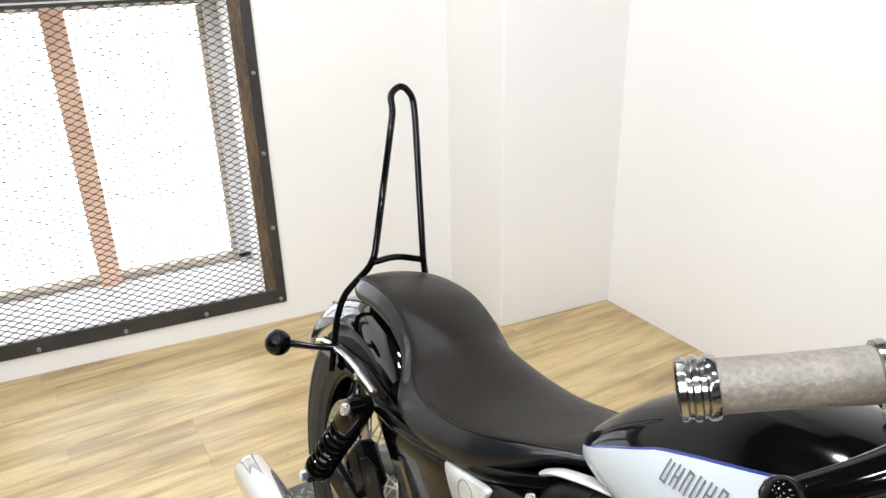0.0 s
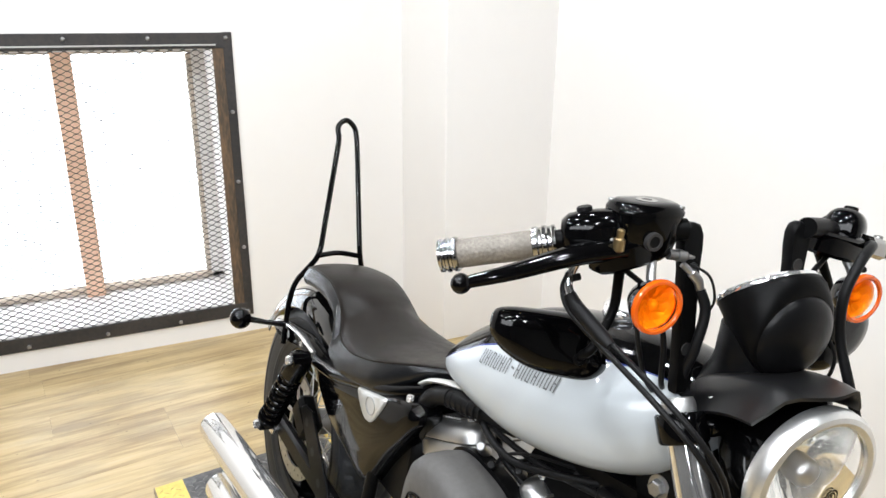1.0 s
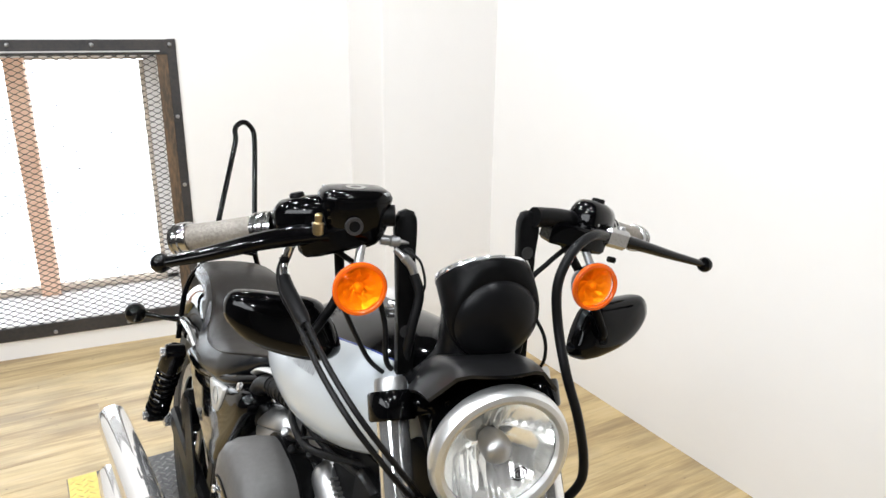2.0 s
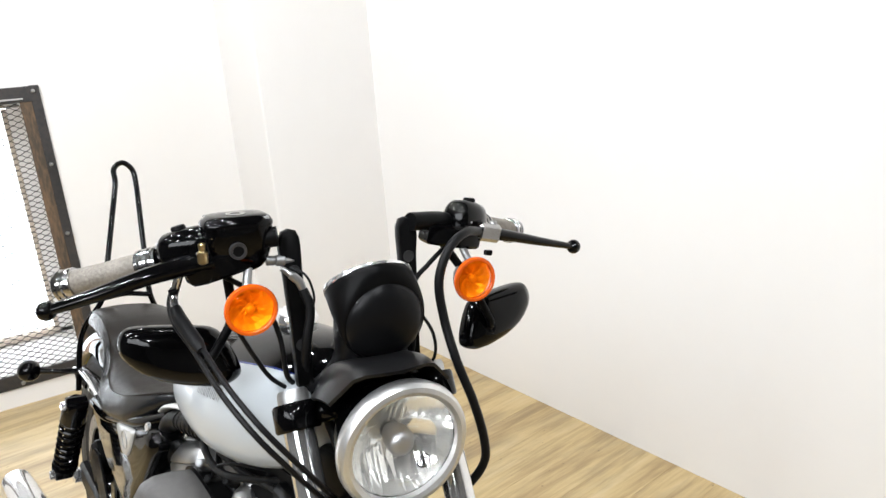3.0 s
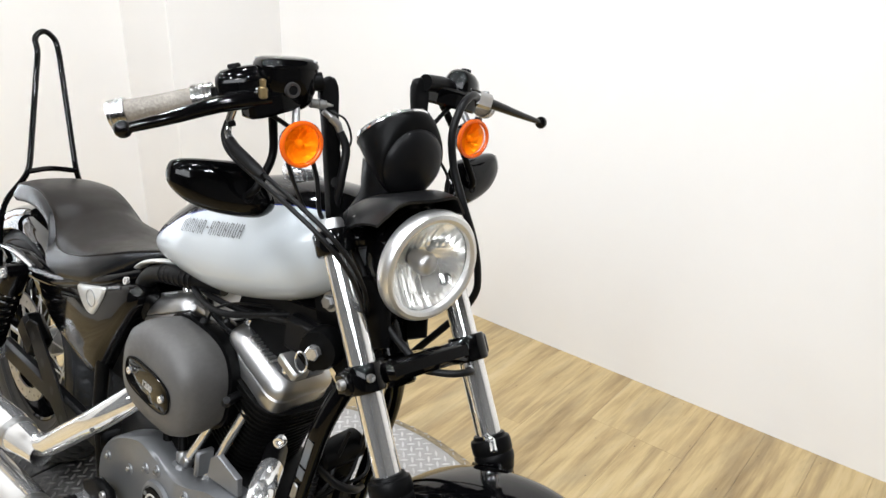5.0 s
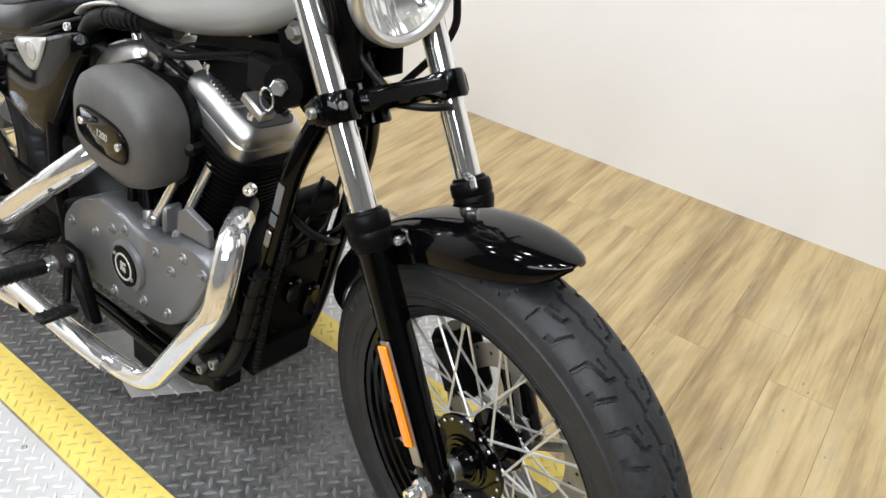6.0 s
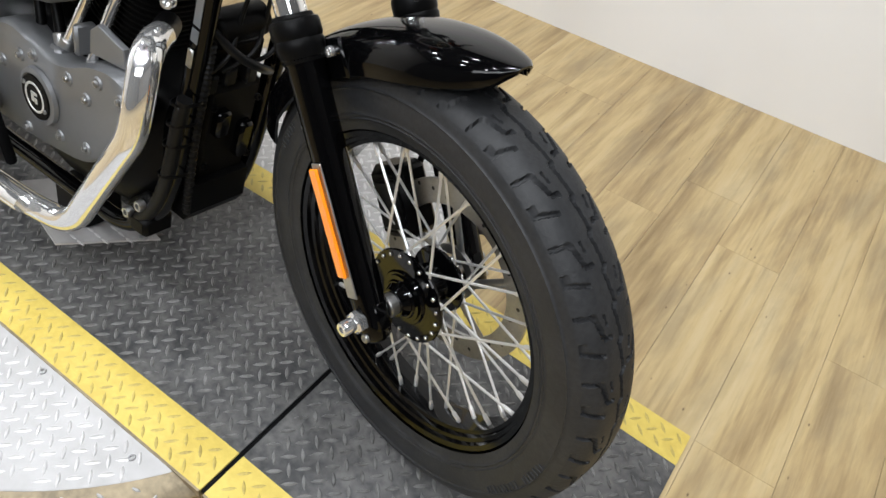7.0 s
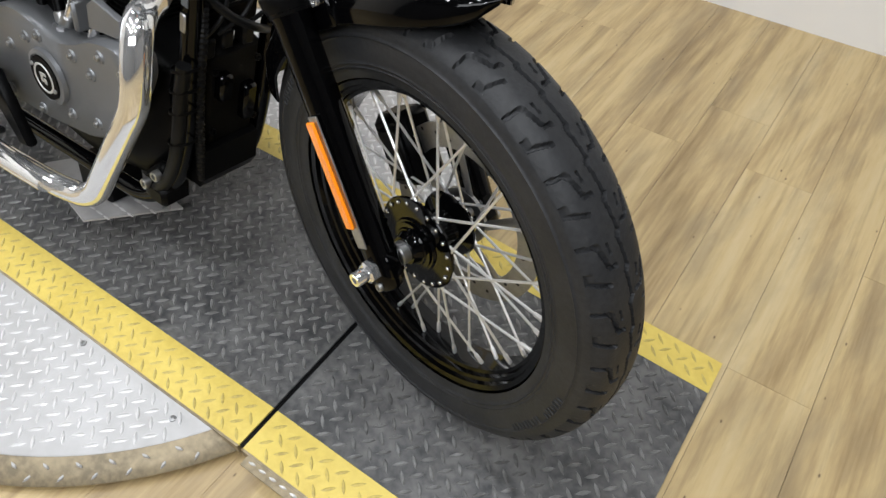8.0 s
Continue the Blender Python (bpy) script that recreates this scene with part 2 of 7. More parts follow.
    bp.inputs["Strength"].default_value, bp.inputs["Distance"].default_value = 0.15, 0.001
    L(fine, bp.inputs["Height"])
    L(bp.outputs[0], b.inputs["Normal"])
    return m


PLANK = plank_material()

# ---- mesh helpers ----


class Geo:
    """Collects vertices and faces of one mesh."""

    def __init__(self):
        self.v, self.f, self.m = [], [], []

    def add(self, verts, faces, mat=0):
        o = len(self.v)
        self.v += [Vector(p) for p in verts]
        self.f += [tuple(i + o for i in f) for f in faces]
        self.m += [mat] * len(faces)
        return self

    def moved(self, m):
        self.v = [m @ p for p in self.v]
        return self

    def box(self, centre, size, bevel=0.0, turn=None, mat=0):
        c, h = Vector(centre), [s / 2 for s in size]
        b = min(bevel, min(h) * 0.95)
        turn = turn or Matrix.Identity(3)
        if b <= 0:
            vs = [(x * h[0], y * h[1], z * h[2]) for x in (-1, 1) for y in (-1, 1) for z in (-1, 1)]
            fs = [(0, 1, 3, 2), (4, 6, 7, 5), (0, 4, 5, 1), (2, 3, 7, 6), (0, 2, 6, 4), (1, 5, 7, 3)]
        else:
            vs, idx = [], {}
            for x in (-1, 1):
                for y in (-1, 1):
                    for z in (-1, 1):
                        for a in range(3):
                            q = [x * (h[0] - b), y * (h[1] - b), z * (h[2] - b)]
                            q[a] += (x, y, z)[a] * b
                            idx[x, y, z, a] = len(vs)
                            vs.append(q)
            fs = []
            for a in range(3):
                u, w = (a + 1) % 3, (a + 2) % 3
                for s in (-1, 1):
                    ring = []
                    for p, r in ((-1, -1), (1, -1), (1, 1), (-1, 1)):
                        k = [0, 0, 0]
                        k[a], k[u], k[w] = s, p, r
                        ring.append(idx[(*k, a)])
                    fs.append(tuple(ring if s > 0 else ring[::-1]))
                for p in (-1, 1):
                    for r in (-1, 1):
                        k1, k2 = [0, 0, 0], [0, 0, 0]
                        k1[a], k2[a] = -1, 1
                        k1[u] = k2[u] = p
                        k1[w] = k2[w] = r
                        ring = [idx[(*k1, u)], idx[(*k2, u)], idx[(*k2, w)], idx[(*k1, w)]]
                        fs.append(tuple(ring if p * r < 0 else ring[::-1]))
            for x in (-1, 1):
                for y in (-1, 1):
                    for z in (-1, 1):
                        ring = [idx[x, y, z, a] for a in range(3)]
                        fs.append(tuple(ring if x * y * z > 0 else ring[::-1]))
        return self.add([c + turn @ Vector(p) for p in vs], fs, mat)

    def tube(self, pts, r, n=12, caps=True, closed=False, mat=0, flat=1.0, up=None):
        """A swept round (or, with flat, oval) bar along pts; r is one radius or one for each point."""
        pts = [Vector(p) for p in pts]
        rs = r if isinstance(r, (list, tuple)) else [r] * len(pts)
        k = len(pts)
        tang = []
        for i in range(k):
            a, b = (pts[i - 1], pts[(i + 1) % k]) if closed else (pts[max(i - 1, 0)], pts[min(i + 1, k - 1)])
            tang.append((b - a).normalized())
        ref = Vector(up) if up else (Vector((0, 0, 1)) if abs(tang[0].z) < 0.9 else Vector((1, 0, 0)))
        side = tang[0].cross(ref).normalized()
        vs = []
        for i in range(k):
            side = (side - tang[i] * side.dot(tang[i])).normalized()
            other = tang[i].cross(side)
            for j in range(n):
                a = 2 * math.pi * j / n
                vs.append(pts[i] + side * (math.cos(a) * rs[i]) + other * (math.sin(a) * rs[i] * flat))
        fs = []
        for i in range(k if closed else k - 1):
            i2 = (i + 1) % k
            for j in range(n):
                j2 = (j + 1) % n
                fs.append((i * n + j, i * n + j2, i2 * n + j2, i2 * n + j))
        if caps and not closed:
            fs += [tuple(range(n))[::-1], tuple((k - 1) * n + j for j in range(n))]
        return self.add(vs, fs, mat)

    def lathe(self, profile, origin, axis, n=32, closed=False, mat=0, start=0.0, sweep=360.0):
        """Turns (radius, height) points round axis; closed joins the last point to the first."""
        o, ax = Vector(origin), Vector(axis).normalized()
        u = ax.cross(Vector((0, 0, 1)) if abs(ax.z) < 0.9 else Vector((1, 0, 0))).normalized()
        w = ax.cross(u)
        full = sweep >= 359.9
        cols = n if full else n + 1
        vs, fs, k = [], [], len(profile)
        for i in range(cols):
            a = radians(start + sweep * i / n)
            d = u * math.cos(a) + w * math.sin(a)
            vs += [o + d * r + ax * h for r, h in profile]
        for i in range(n):
            i2 = (i + 1) % cols
            for j in range(k if closed else k - 1):
                j2 = (j + 1) % k
                fs.append((i * k + j, i2 * k + j, i2 * k + j2, i * k + j2))
        return self.add(vs, fs, mat)

    def loft(self, rings, caps=True, mats=None, mat=0):
        n, k = len(rings[0]), len(rings)
        vs = [p for ring in rings for p in ring]
        o = len(self.v)
        self.v += [Vector(p) for p in vs]
        for i in range(k - 1):
            for j in range(n):
                j2 = (j + 1) % n
                self.f.append((o + i * n + j, o + i * n + j2, o + (i + 1) * n + j2, o + (i + 1) * n + j))
                self.m.append(mats(i, j) if mats else mat)
        if caps:
            self.f += [tuple(o + j for j in range(n))[::-1], tuple(o + (k - 1) * n + j for j in range(n))]
            self.m += [mat, mat]
        return self

    def prism(self, outline, place, depth, bevel=0.0, mat=0):
        """Extrudes a 2D outline: place(u, v, d) gives the point d metres along the depth."""
        n = len(outline)
        cu, cv = sum(p[0] for p in outline) / n, sum(p[1] for p in outline) / n

        def inset(p):
            du, dv = p[0] - cu, p[1] - cv
            s = max(0.0, 1 - bevel / max(1e-6, math.hypot(du, dv)))
            return cu + du * s, cv + dv * s
        levels = [(0, False), (depth, False)] if not bevel else [(0, True), (bevel, False), (depth - bevel, False), (depth, True)]
        rings = [[place(*(inset(p) if ins else p), d) for p in outline] for d, ins in levels]
        return self.loft(rings, True, mat=mat)

    def ball(self, centre, r, n=16, squash=(1, 1, 1), mat=0):
        prof = [(math.sin(math.pi * i / (n // 2)), -math.cos(math.pi * i / (n // 2))) for i in range(n // 2 + 1)]
        g = Geo().lathe([(max(a, 1e-4), h) for a, h in prof], (0, 0, 0), (0, 0, 1), n)
        return self.add([Vector((p.x * r * squash[0], p.y * r * squash[1], p.z * r * squash[2])) + Vector(centre) for p in g.v], g.f, mat)


def cyl(p0, p1, r, r1=None, n=20, bevel=0.0):
    """A round bar between two points, with chamfered ends."""
    p0, p1 = Vector(p0), Vector(p1)
    h, ra, rb = (p1 - p0).length, r, r if r1 is None else r1
    b = min(bevel, h * 0.45, ra * 0.6)
    prof = [(1e-4, 0), (ra - b, 0), (ra, b), (rb, h - b), (rb - b, h), (1e-4, h)] if b else [(1e-4, 0), (ra, 0), (rb, h), (1e-4, h)]
    return Geo().lathe(prof, p0, p1 - p0, n)


def spline(pts, k=6, closed=False):
    """A smooth line through pts (Catmull-Rom), k steps a stretch."""
    pts = [Vector(p) for p in pts]
    n, out = len(pts), []
    for i in range(n if closed else n - 1):
        if closed:
            a, b, c, d = (pts[(i + q) % n] for q in (-1, 0, 1, 2))
        else:
            b, c = pts[i], pts[i + 1]
            a, d = (pts[i - 1] if i else b * 2 - c), (pts[i + 2] if i + 2 < n else c * 2 - b)
        for s in range(k):
            t = s / k
            out.append(0.5 * ((2 * b) + (c - a) * t + (2 * a - 5 * b + 4 * c - d) * t * t + (3 * b - a - 3 * c + d) * t ** 3))
    if not closed:
        out.append(pts[-1])
    return out


def bent(pts, r, k=5):
    """A line with its corners rounded by radius r, as a bent pipe has them."""
    pts = [Vector(p) for p in pts]
    out = [pts[0]]
    for a, b, c in zip(pts, pts[1:], pts[2:]):
        d1, d2 = (a - b), (c - b)
        q = min(r, d1.length * 0.49, d2.length * 0.49)
        s, e = b + d1.normalized() * q, b + d2.normalized() * q
        for i in range(k + 1):
            t = i / k
            out.append((1 - t) ** 2 * s + 2 * t * (1 - t) * b + t * t * e)
    out.append(pts[-1])
    return out


def oval(w, h, n=40, power=2.6):
    """A superellipse outline, w wide and h high."""
    out = []
    for i in range(n):
        a = 2 * math.pi * i / n
        c, s = math.cos(a), math.sin(a)
        out.append((math.copysign(abs(c) ** (2 / power), c) * w / 2, math.copysign(abs(s) ** (2 / power), s) * h / 2))
    return out


def mesh_of(name, g, mats, smooth=40):
    me = bpy.data.meshes.new(name)
    me.from_pydata([tuple(p) for p in g.v], [], g.f)
    for m in mats if isinstance(mats, (list, tuple)) else [mats]:
        me.materials.append(m)
    me.polygons.foreach_set("material_index", g.m)
    me.polygons.foreach_set("use_smooth", [smooth > 0] * len(g.f))
    me.update()
    me.validate()
    if smooth > 0:
        me.set_sharp_from_angle(angle=radians(smooth))
    return me


def part(name, g, mats, parent=None, label="", smooth=40):
    """Links one mesh object, as a part of its parent or alone."""
    ob = new(name, mesh_of(name, g, mats, smooth))
    if parent:
        ob.parent = parent
    if label:
        ob["label"] = label
    return ob


def piece(name, me, m, parent, label=""):
    ob = new(name, me)
    ob.parent, ob.matrix_basis = parent, m
    if label:
        ob["label"] = label
    return ob


# ---- the room ----
FLOOR_Z, DECK_Z, TOP_Z = -0.045, 0.0, 2.8
SLANT = radians(6.7)  # the right wall, the planks and the deck stand at this turn
REAR_X, PIL_X, PIL_Y = -2.93, -2.467, 0.748
RW = Vector((-2.49, 1.261, 0))  # a point on the foot of the right wall
U, V = Vector((math.cos(SLANT), math.sin(SLANT), 0)), Vector((-math.sin(SLANT), math.cos(SLANT), 0))


def structure(name, g, mat, label, category, smooth=0):
    return tagged(part(name, g, mat, smooth=smooth), label, category, kind="structure")


def room_plan(x):
    """The y of the right wall's outer face at x."""
    return RW.y + (x - RW.x) * math.tan(SLANT) + 0.2 / math.cos(SLANT)


PLAN = [(-3.35, -3.8), (3.7, -3.8), (3.7, room_plan(3.7)), (-3.35, room_plan(-3.35))]
floor = structure("floor", Geo().prism(PLAN, lambda u, v, d: Vector((u, v, FLOOR_Z - 0.055 + d)), 0.05), material("floor_screed", (0.2, 0.15, 0.09), 0.8, vary=0.5), "washed oak plank floor with knots and grain", "floor")
# ceiling out of view, added to close the room from above
ceiling = structure("ceiling", Geo().prism(PLAN, lambda u, v, d: Vector((u, v, TOP_Z + d)), 0.1), CEIL, "plain dark unseen ceiling added over the room", "ceiling")

# rear wall with the window's opening right through it
WY0, WY1, WZ0, WZ1 = -1.15, -0.06, 0.105, 1.205
g = Geo()
WALL_T = 0.42
for y0, y1, z0, z1 in ((-3.8, WY0, FLOOR_Z, TOP_Z), (WY1, 1.36, FLOOR_Z, TOP_Z), (WY0, WY1, FLOOR_Z, WZ0), (WY0, WY1, WZ1, TOP_Z)):
    g.box((REAR_X - WALL_T / 2, (y0 + y1) / 2, (z0 + z1) / 2), (WALL_T, y1 - y0, z1 - z0))
structure("wall_rear", g, WALL, "smooth white painted wall with a deep window opening", "wall")
structure("wall_pier", Geo().box(((REAR_X + PIL_X) / 2, (PIL_Y + 1.36) / 2, (FLOOR_Z + TOP_Z) / 2), (PIL_X - REAR_X, 1.36 - PIL_Y, TOP_Z - FLOOR_Z), 0.004), WALL, "white boxed-out pier in the corner of the room", "wall")
mid = RW + U * 2.71 + V * 0.1
structure("wall_right", Geo().box((mid.x, mid.y, (FLOOR_Z + TOP_Z) / 2), (6.86, 0.2, TOP_Z - FLOOR_Z), turn=Matrix.Rotation(SLANT, 3, "Z")), WALL, "long plain white wall beside the motorcycle", "wall")
# two unseen walls added to close the room, toned for the reflections
structure("wall_front", Geo().box((3.6, -0.93, (FLOOR_Z + TOP_Z) / 2), (0.2, 5.74, TOP_Z - FLOOR_Z)), DARKWALL, "plain grey unseen wall added to close the room", "wall")
structure("wall_left", Geo().box((0.075, -3.7, (FLOOR_Z + TOP_Z) / 2), (6.85, 0.2, TOP_Z - FLOOR_Z)), SHADEWALL, "plain dark grey unseen wall added to close the room", "wall")

# ---- the window ----
window = tagged(new("window_1"), "square window behind dark expanded mesh in a bolted steel frame", "window", kind="structure")
FX = REAR_X  # the wall's face
fy0, fy1, fz0, fz1 = -1.212, 0.004, 0.040, 1.278
BAR = 0.06
for nm, c, s in (
        ("frame_bar", (FX + 0.006, (fy0 + fy1) / 2, fz1 - BAR / 2 - 0.006), (0.008, fy1 - fy0, BAR)),
        ("frame_bar", (FX + 0.006, (fy0 + fy1) / 2, fz0 + BAR / 2), (0.008, fy1 - fy0, BAR)),
        ("frame_bar", (FX + 0.0055, fy1 - 0.018, (fz0 + fz1) / 2), (0.008, 0.036, fz1 - fz0 - 0.008)),
        ("frame_bar", (FX + 0.0055, fy0 + 0.018, (fz0 + fz1) / 2), (0.008, 0.036, fz1 - fz0 - 0.008))):
    part(nm, Geo().box(c, s, 0.0015), DARKSTEEL, window, "dark oiled steel bar", 0)
# liner that shows between bar and mesh at the sides and top
part("liner", Geo().box((FX + 0.003, WY1 + 0.008, (WZ0 + WZ1) / 2 + 0.005), (0.008, 0.045, WZ1 - WZ0 + 0.03), 0.002), RUSTWOOD, window, "rough brown timber liner", 0)
part("liner", Geo().box((FX + 0.003, WY0 - 0.008, (WZ0 + WZ1) / 2 + 0.005), (0.008, 0.045, WZ1 - WZ0 + 0.03), 0.002), RUSTWOOD, window, "rough brown timber liner", 0)
part("edge_strip", Geo().box((FX + 0.0125, (fy0 + fy1) / 2 - 0.02, fz1 - 0.052), (0.005, fy1 - fy0 - 0.09, 0.006)), BADGE, window, "thin bright metal strip", 0)
bolt_me = mesh_of("bolt", Geo().lathe([(1e-4, 0.008), (0.006, 0.007), (0.0085, 0.004), (0.009, 0)], (0, 0, 0), (1, 0, 0), 10), STEEL)
for i in range(5):
    y = fy1 - 0.024 - i * 0.2915
    for z in (fz1 - 0.026, fz0 + 0.018):
        piece("bolt", bolt_me, pose(FX + 0.010, y, z), window)
    if 0 < i < 4:
        for y in (fy1 - 0.02, fy0 + 0.02):
            piece("bolt", bolt_me, pose(FX + 0.0095, y, fz1 - 0.026 - i * 0.2955), window)
# expanded metal: slanting strands that meet at bonds
g = Geo()
CW, CH = 0.0465, 0.0235
ny, nz = int((WY1 - WY0 + 0.03) / CW), int((WZ1 - WZ0 + 0.03) / CH)
ym, zm = (WY0 + WY1) / 2, (WZ0 + WZ1) / 2
for i in range(ny + 1):
    for j in range(nz + 1):
        y, z = ym + (i - ny / 2) * CW, zm + (j - nz / 2) * CH
        for sy in (-1, 1):
            for sz in (-1, 1):
                a, b = Vector((FX + 0.001, y + sy * CW * 0.44, z)), Vector((FX + 0.004, y + sy * CW * 0.06, z + sz * CH * 0.5))
                t = (b - a).normalized()
                s = Vector((1, 0, 0)).cross(t) * 0.0011
                d = Vector((0.0026, 0, 0))
                g.add([a - s, a + s, b + s, b - s, a - s - d, a + s - d, b + s - d, b - s - d], [(0, 3, 2, 1), (0, 1, 5, 4), (1, 2, 6, 5), (2, 3, 7, 6), (3, 0, 4, 7), (4, 5, 6, 7)])
        for q, zz in ((0.5, z), (0, z + CH / 2)):
            g.box((FX + 0.0025, y + q * CW, zz), (0.003, CW * 0.24, 0.0046))
mesh_ob = part("wire_mesh", g, DARKSTEEL, window, "dark expanded steel mesh", 0)
mesh_ob["kind"] = "stuff"
# the far window: frame, post and panes at the outer face of the wall
OX = REAR_X - WALL_T + 0.03
for c, s, lab in (((OX, ym, WZ0 + 0.017), (0.05, WY1 - WY0, 0.026), "weathered brown sill rail"), ((OX, ym, WZ1 - 0.017), (0.05, WY1 - WY0, 0.026), ""), ((OX, WY1 - 0.066, zm), (0.05, 0.020, WZ1 - WZ0 - 0.07), ""), ((OX, WY0 + 0.02, zm), (0.05, 0.022, WZ1 - WZ0 - 0.07), "")):
    part("outer_rail", Geo().box(c, s, 0.003), FARRAIL, window, lab, 0)
part("post", Geo().box((OX + 0.02, -0.632, zm), (0.09, 0.078, WZ1 - WZ0 - 0.001), 0.004), POST, window, "orange-brown timber post", 0)
pane_mat = glass("window_glass", (1, 1, 1), 0.0, 1.02)
part("jamb", Geo().box((OX, WY1 - 0.0275, zm), (0.05, 0.055, WZ1 - WZ0 - 0.002)), WALL, window, "white painted jamb", 0)
for y0, y1 in ((WY0 + 0.04, -0.672), (-0.592, WY1 - 0.076)):
    p = part("pane", Geo().box((OX - 0.012, (y0 + y1) / 2, zm), (0.004, y1 - y0, WZ1 - WZ0 - 0.07)), pane_mat, window, "", 0)
    p.visible_shadow = False
# overcast brightness outside
structure("backdrop", Geo().box((-4.3, -0.6, 0.7), (0.02, 4.0, 4.0)), glow("outdoor_brightness", (0.93, 0.96, 1.0), OUTSIDE), "overexposed white daylight outside the window", "backdrop")
# the latch that holds the mesh frame shut
latch = tagged(new("latch_box"), "black steel latch box with bent wire handle on window mesh", "latch")
part("box", Geo().box((FX + 0.035, -1.075, 0.30), (0.05, 0.14, 0.155), 0.006), SATIN, latch)
part("handle", Geo().tube(bent([(FX + 0.066, -1.12, 0.31), (FX + 0.072, -1.05, 0.315), (FX + 0.072, -1.035, 0.235), (FX + 0.066, -1.037, 0.225)], 0.012), 0.0035, 8), BRASS, latch, "bent brass-coloured wire")
part("bracket", Geo().box((FX + 0.035, -1.155, 0.165), (0.04, 0.045, 0.13), 0.004), SATIN, latch)

# ---- the turntable and deck ----
turntable = tagged(new("turntable"), "round tread-plate turntable with a black and yellow ramped deck", "turntable")
TC, TR = Vector((-0.775, -0.01, 0)), 0.685
disc = part("disc", Geo().lathe([(1e-4, -0.004), (TR - 0.004, -0.004), (TR, -0.007), (TR, -0.0435), (1e-4, -0.0435)], TC, (0, 0, 1), 128), DECKALU, turntable, "bare aluminium tread plate disc")
part("lip", Geo().lathe([(TR + 0.0005, -0.0065), (TR + 0.012, -0.009), (TR + 0.040, -0.026), (TR + 0.041, -0.0285), (TR + 0.030, -0.030), (TR + 0.0005, -0.030)], TC, (0, 0, 1), 160), LIPMETAL, turntable, "tan-stained sloping lip round the disc")
PV0, PV1, PV2, PV3 = -0.297, -0.216, 0.250, 0.324
PU0, PU1, PU2, PU3 = -1.895, -1.42, -0.1375, 0.447


def deck_point(u, v, z):
    return U * u + V * v + Vector((0, 0, z))


def deck_height(u):
    """The deck is level up to the front seam and ramps down to the floor in front."""
    if u > PU2:
        return (u - PU2) / (PU3 - PU2) * -0.038
    return 0.0


def slab(u0, u1, v0, v1, t=0.006):
    c = [(u, v) for u, v in ((u0, v0), (u1, v0), (u1, v1), (u0, v1))]
    top = [deck_point(u, v, deck_height(u)) for u, v in c]
    low = [deck_point(u, v, max(deck_height(u) - t, FLOOR_Z + 0.0006)) for u, v in c]
    return Geo().add(top + low, [(0, 1, 2, 3), (7, 6, 5, 4), (0, 4, 5, 1), (1, 5, 6, 2), (2, 6, 7, 3), (3, 7, 4, 0)])


GAP = 0.0046
for u0, u1, nm in ((PU0, PU1 - GAP, "deck"), (PU1 + GAP, PU2 - GAP, "deck"), (PU2 + GAP, PU3, "ramp")):
    base = part(nm, slab(u0, u1, PV1, PV2), DECKBLACK, turntable, "worn black tread plate", 0)
    part("stripe", slab(u0, u1, PV0, PV1 - 0.0004), DECKYELLOW, base, "scuffed yellow painted edge", 0)
    part("stripe", slab(u0, u1, PV2 + 0.0004, PV3), DECKYELLOW, base, "scuffed yellow painted edge", 0)
    for v0, v1 in ((PV0 - 0.004, PV0 - 0.0004),):
        part("edge", slab(u0, u1, v0, v1, 0.022), LIPMETAL, base, "bright cut metal edge", 0)
for u in (PU1, PU2):
    part("seam", slab(u - GAP * 0.98, u + GAP * 0.98, PV0 + 0.001, PV3 - 0.001, 0.004).moved(Matrix.Translation((0, 0, -0.0030))), SATIN, turntable, "dark grimy seam", 0)
part("frame_under", Geo().box((*((U * (PU0 + PU2) / 2 + V * 0.012).xy), -0.026), (PU2 - PU0 - 0.02, PV3 - PV0 - 0.03, 0.034), turn=Matrix.Rotation(SLANT, 3, "Z")), SATIN, turntable, "", 0)
screw_me = mesh_of("screw", Geo().lathe([(0.002, 0.0012), (0.0022, 0.003), (0.0055, 0.0026), (0.0065, 0)], (0, 0, 0), (0, 0, 1), 12), STEEL)
for u, v in ((-0.268, -0.325), (-0.515, -0.314), (-0.80, -0.33), (-1.1, -0.33), (-0.3, 0.36), (-0.6, 0.36), (-0.9, 0.36)):
    p = deck_point(u, v, -0.0038)
    if (p - TC).xy.length < TR - 0.015:
        piece("screw", screw_me, Matrix.Translation(p), turntable)

# ---- the motorcycle ----
# x runs forward, y to its left, z up; it leans on its stand, and the fork is turned a little to its right
bike = tagged(new("motorcycle"), "silver and black cruiser motorcycle on a tread-plate deck", "motorcycle")
bike.matrix_basis = Matrix.Translation((0.0221, -0.0291, -0.0016)) @ pose(0, 0, 0, 0, 0, 4.0) @ pose(0, 0, 0, -10.5, 0, 0)
RAKE = radians(30)
AX = Vector((0, 0, 0.325))  # front axle
REAR = Vector((-1.535, 0, 0.317))  # rear axle
UP, FWD = Vector((-math.sin(RAKE), 0, math.cos(RAKE))), Vector((math.cos(RAKE), 0, math.sin(RAKE)))
PIVOT = AX - FWD * 0.064
STEER = Matrix.Translation(PIVOT + Vector((0, 0.008, 0))) @ Matrix.Rotation(radians(-11), 4, UP) @ Matrix.Translation(-PIVOT)


def fk(s, y=0.0, ahead=0.0):
    """A point s up the fork's line from the axle, y to the left and ahead of the line."""
    return AX + UP * s + FWD * ahead + Vector((0, y, 0))


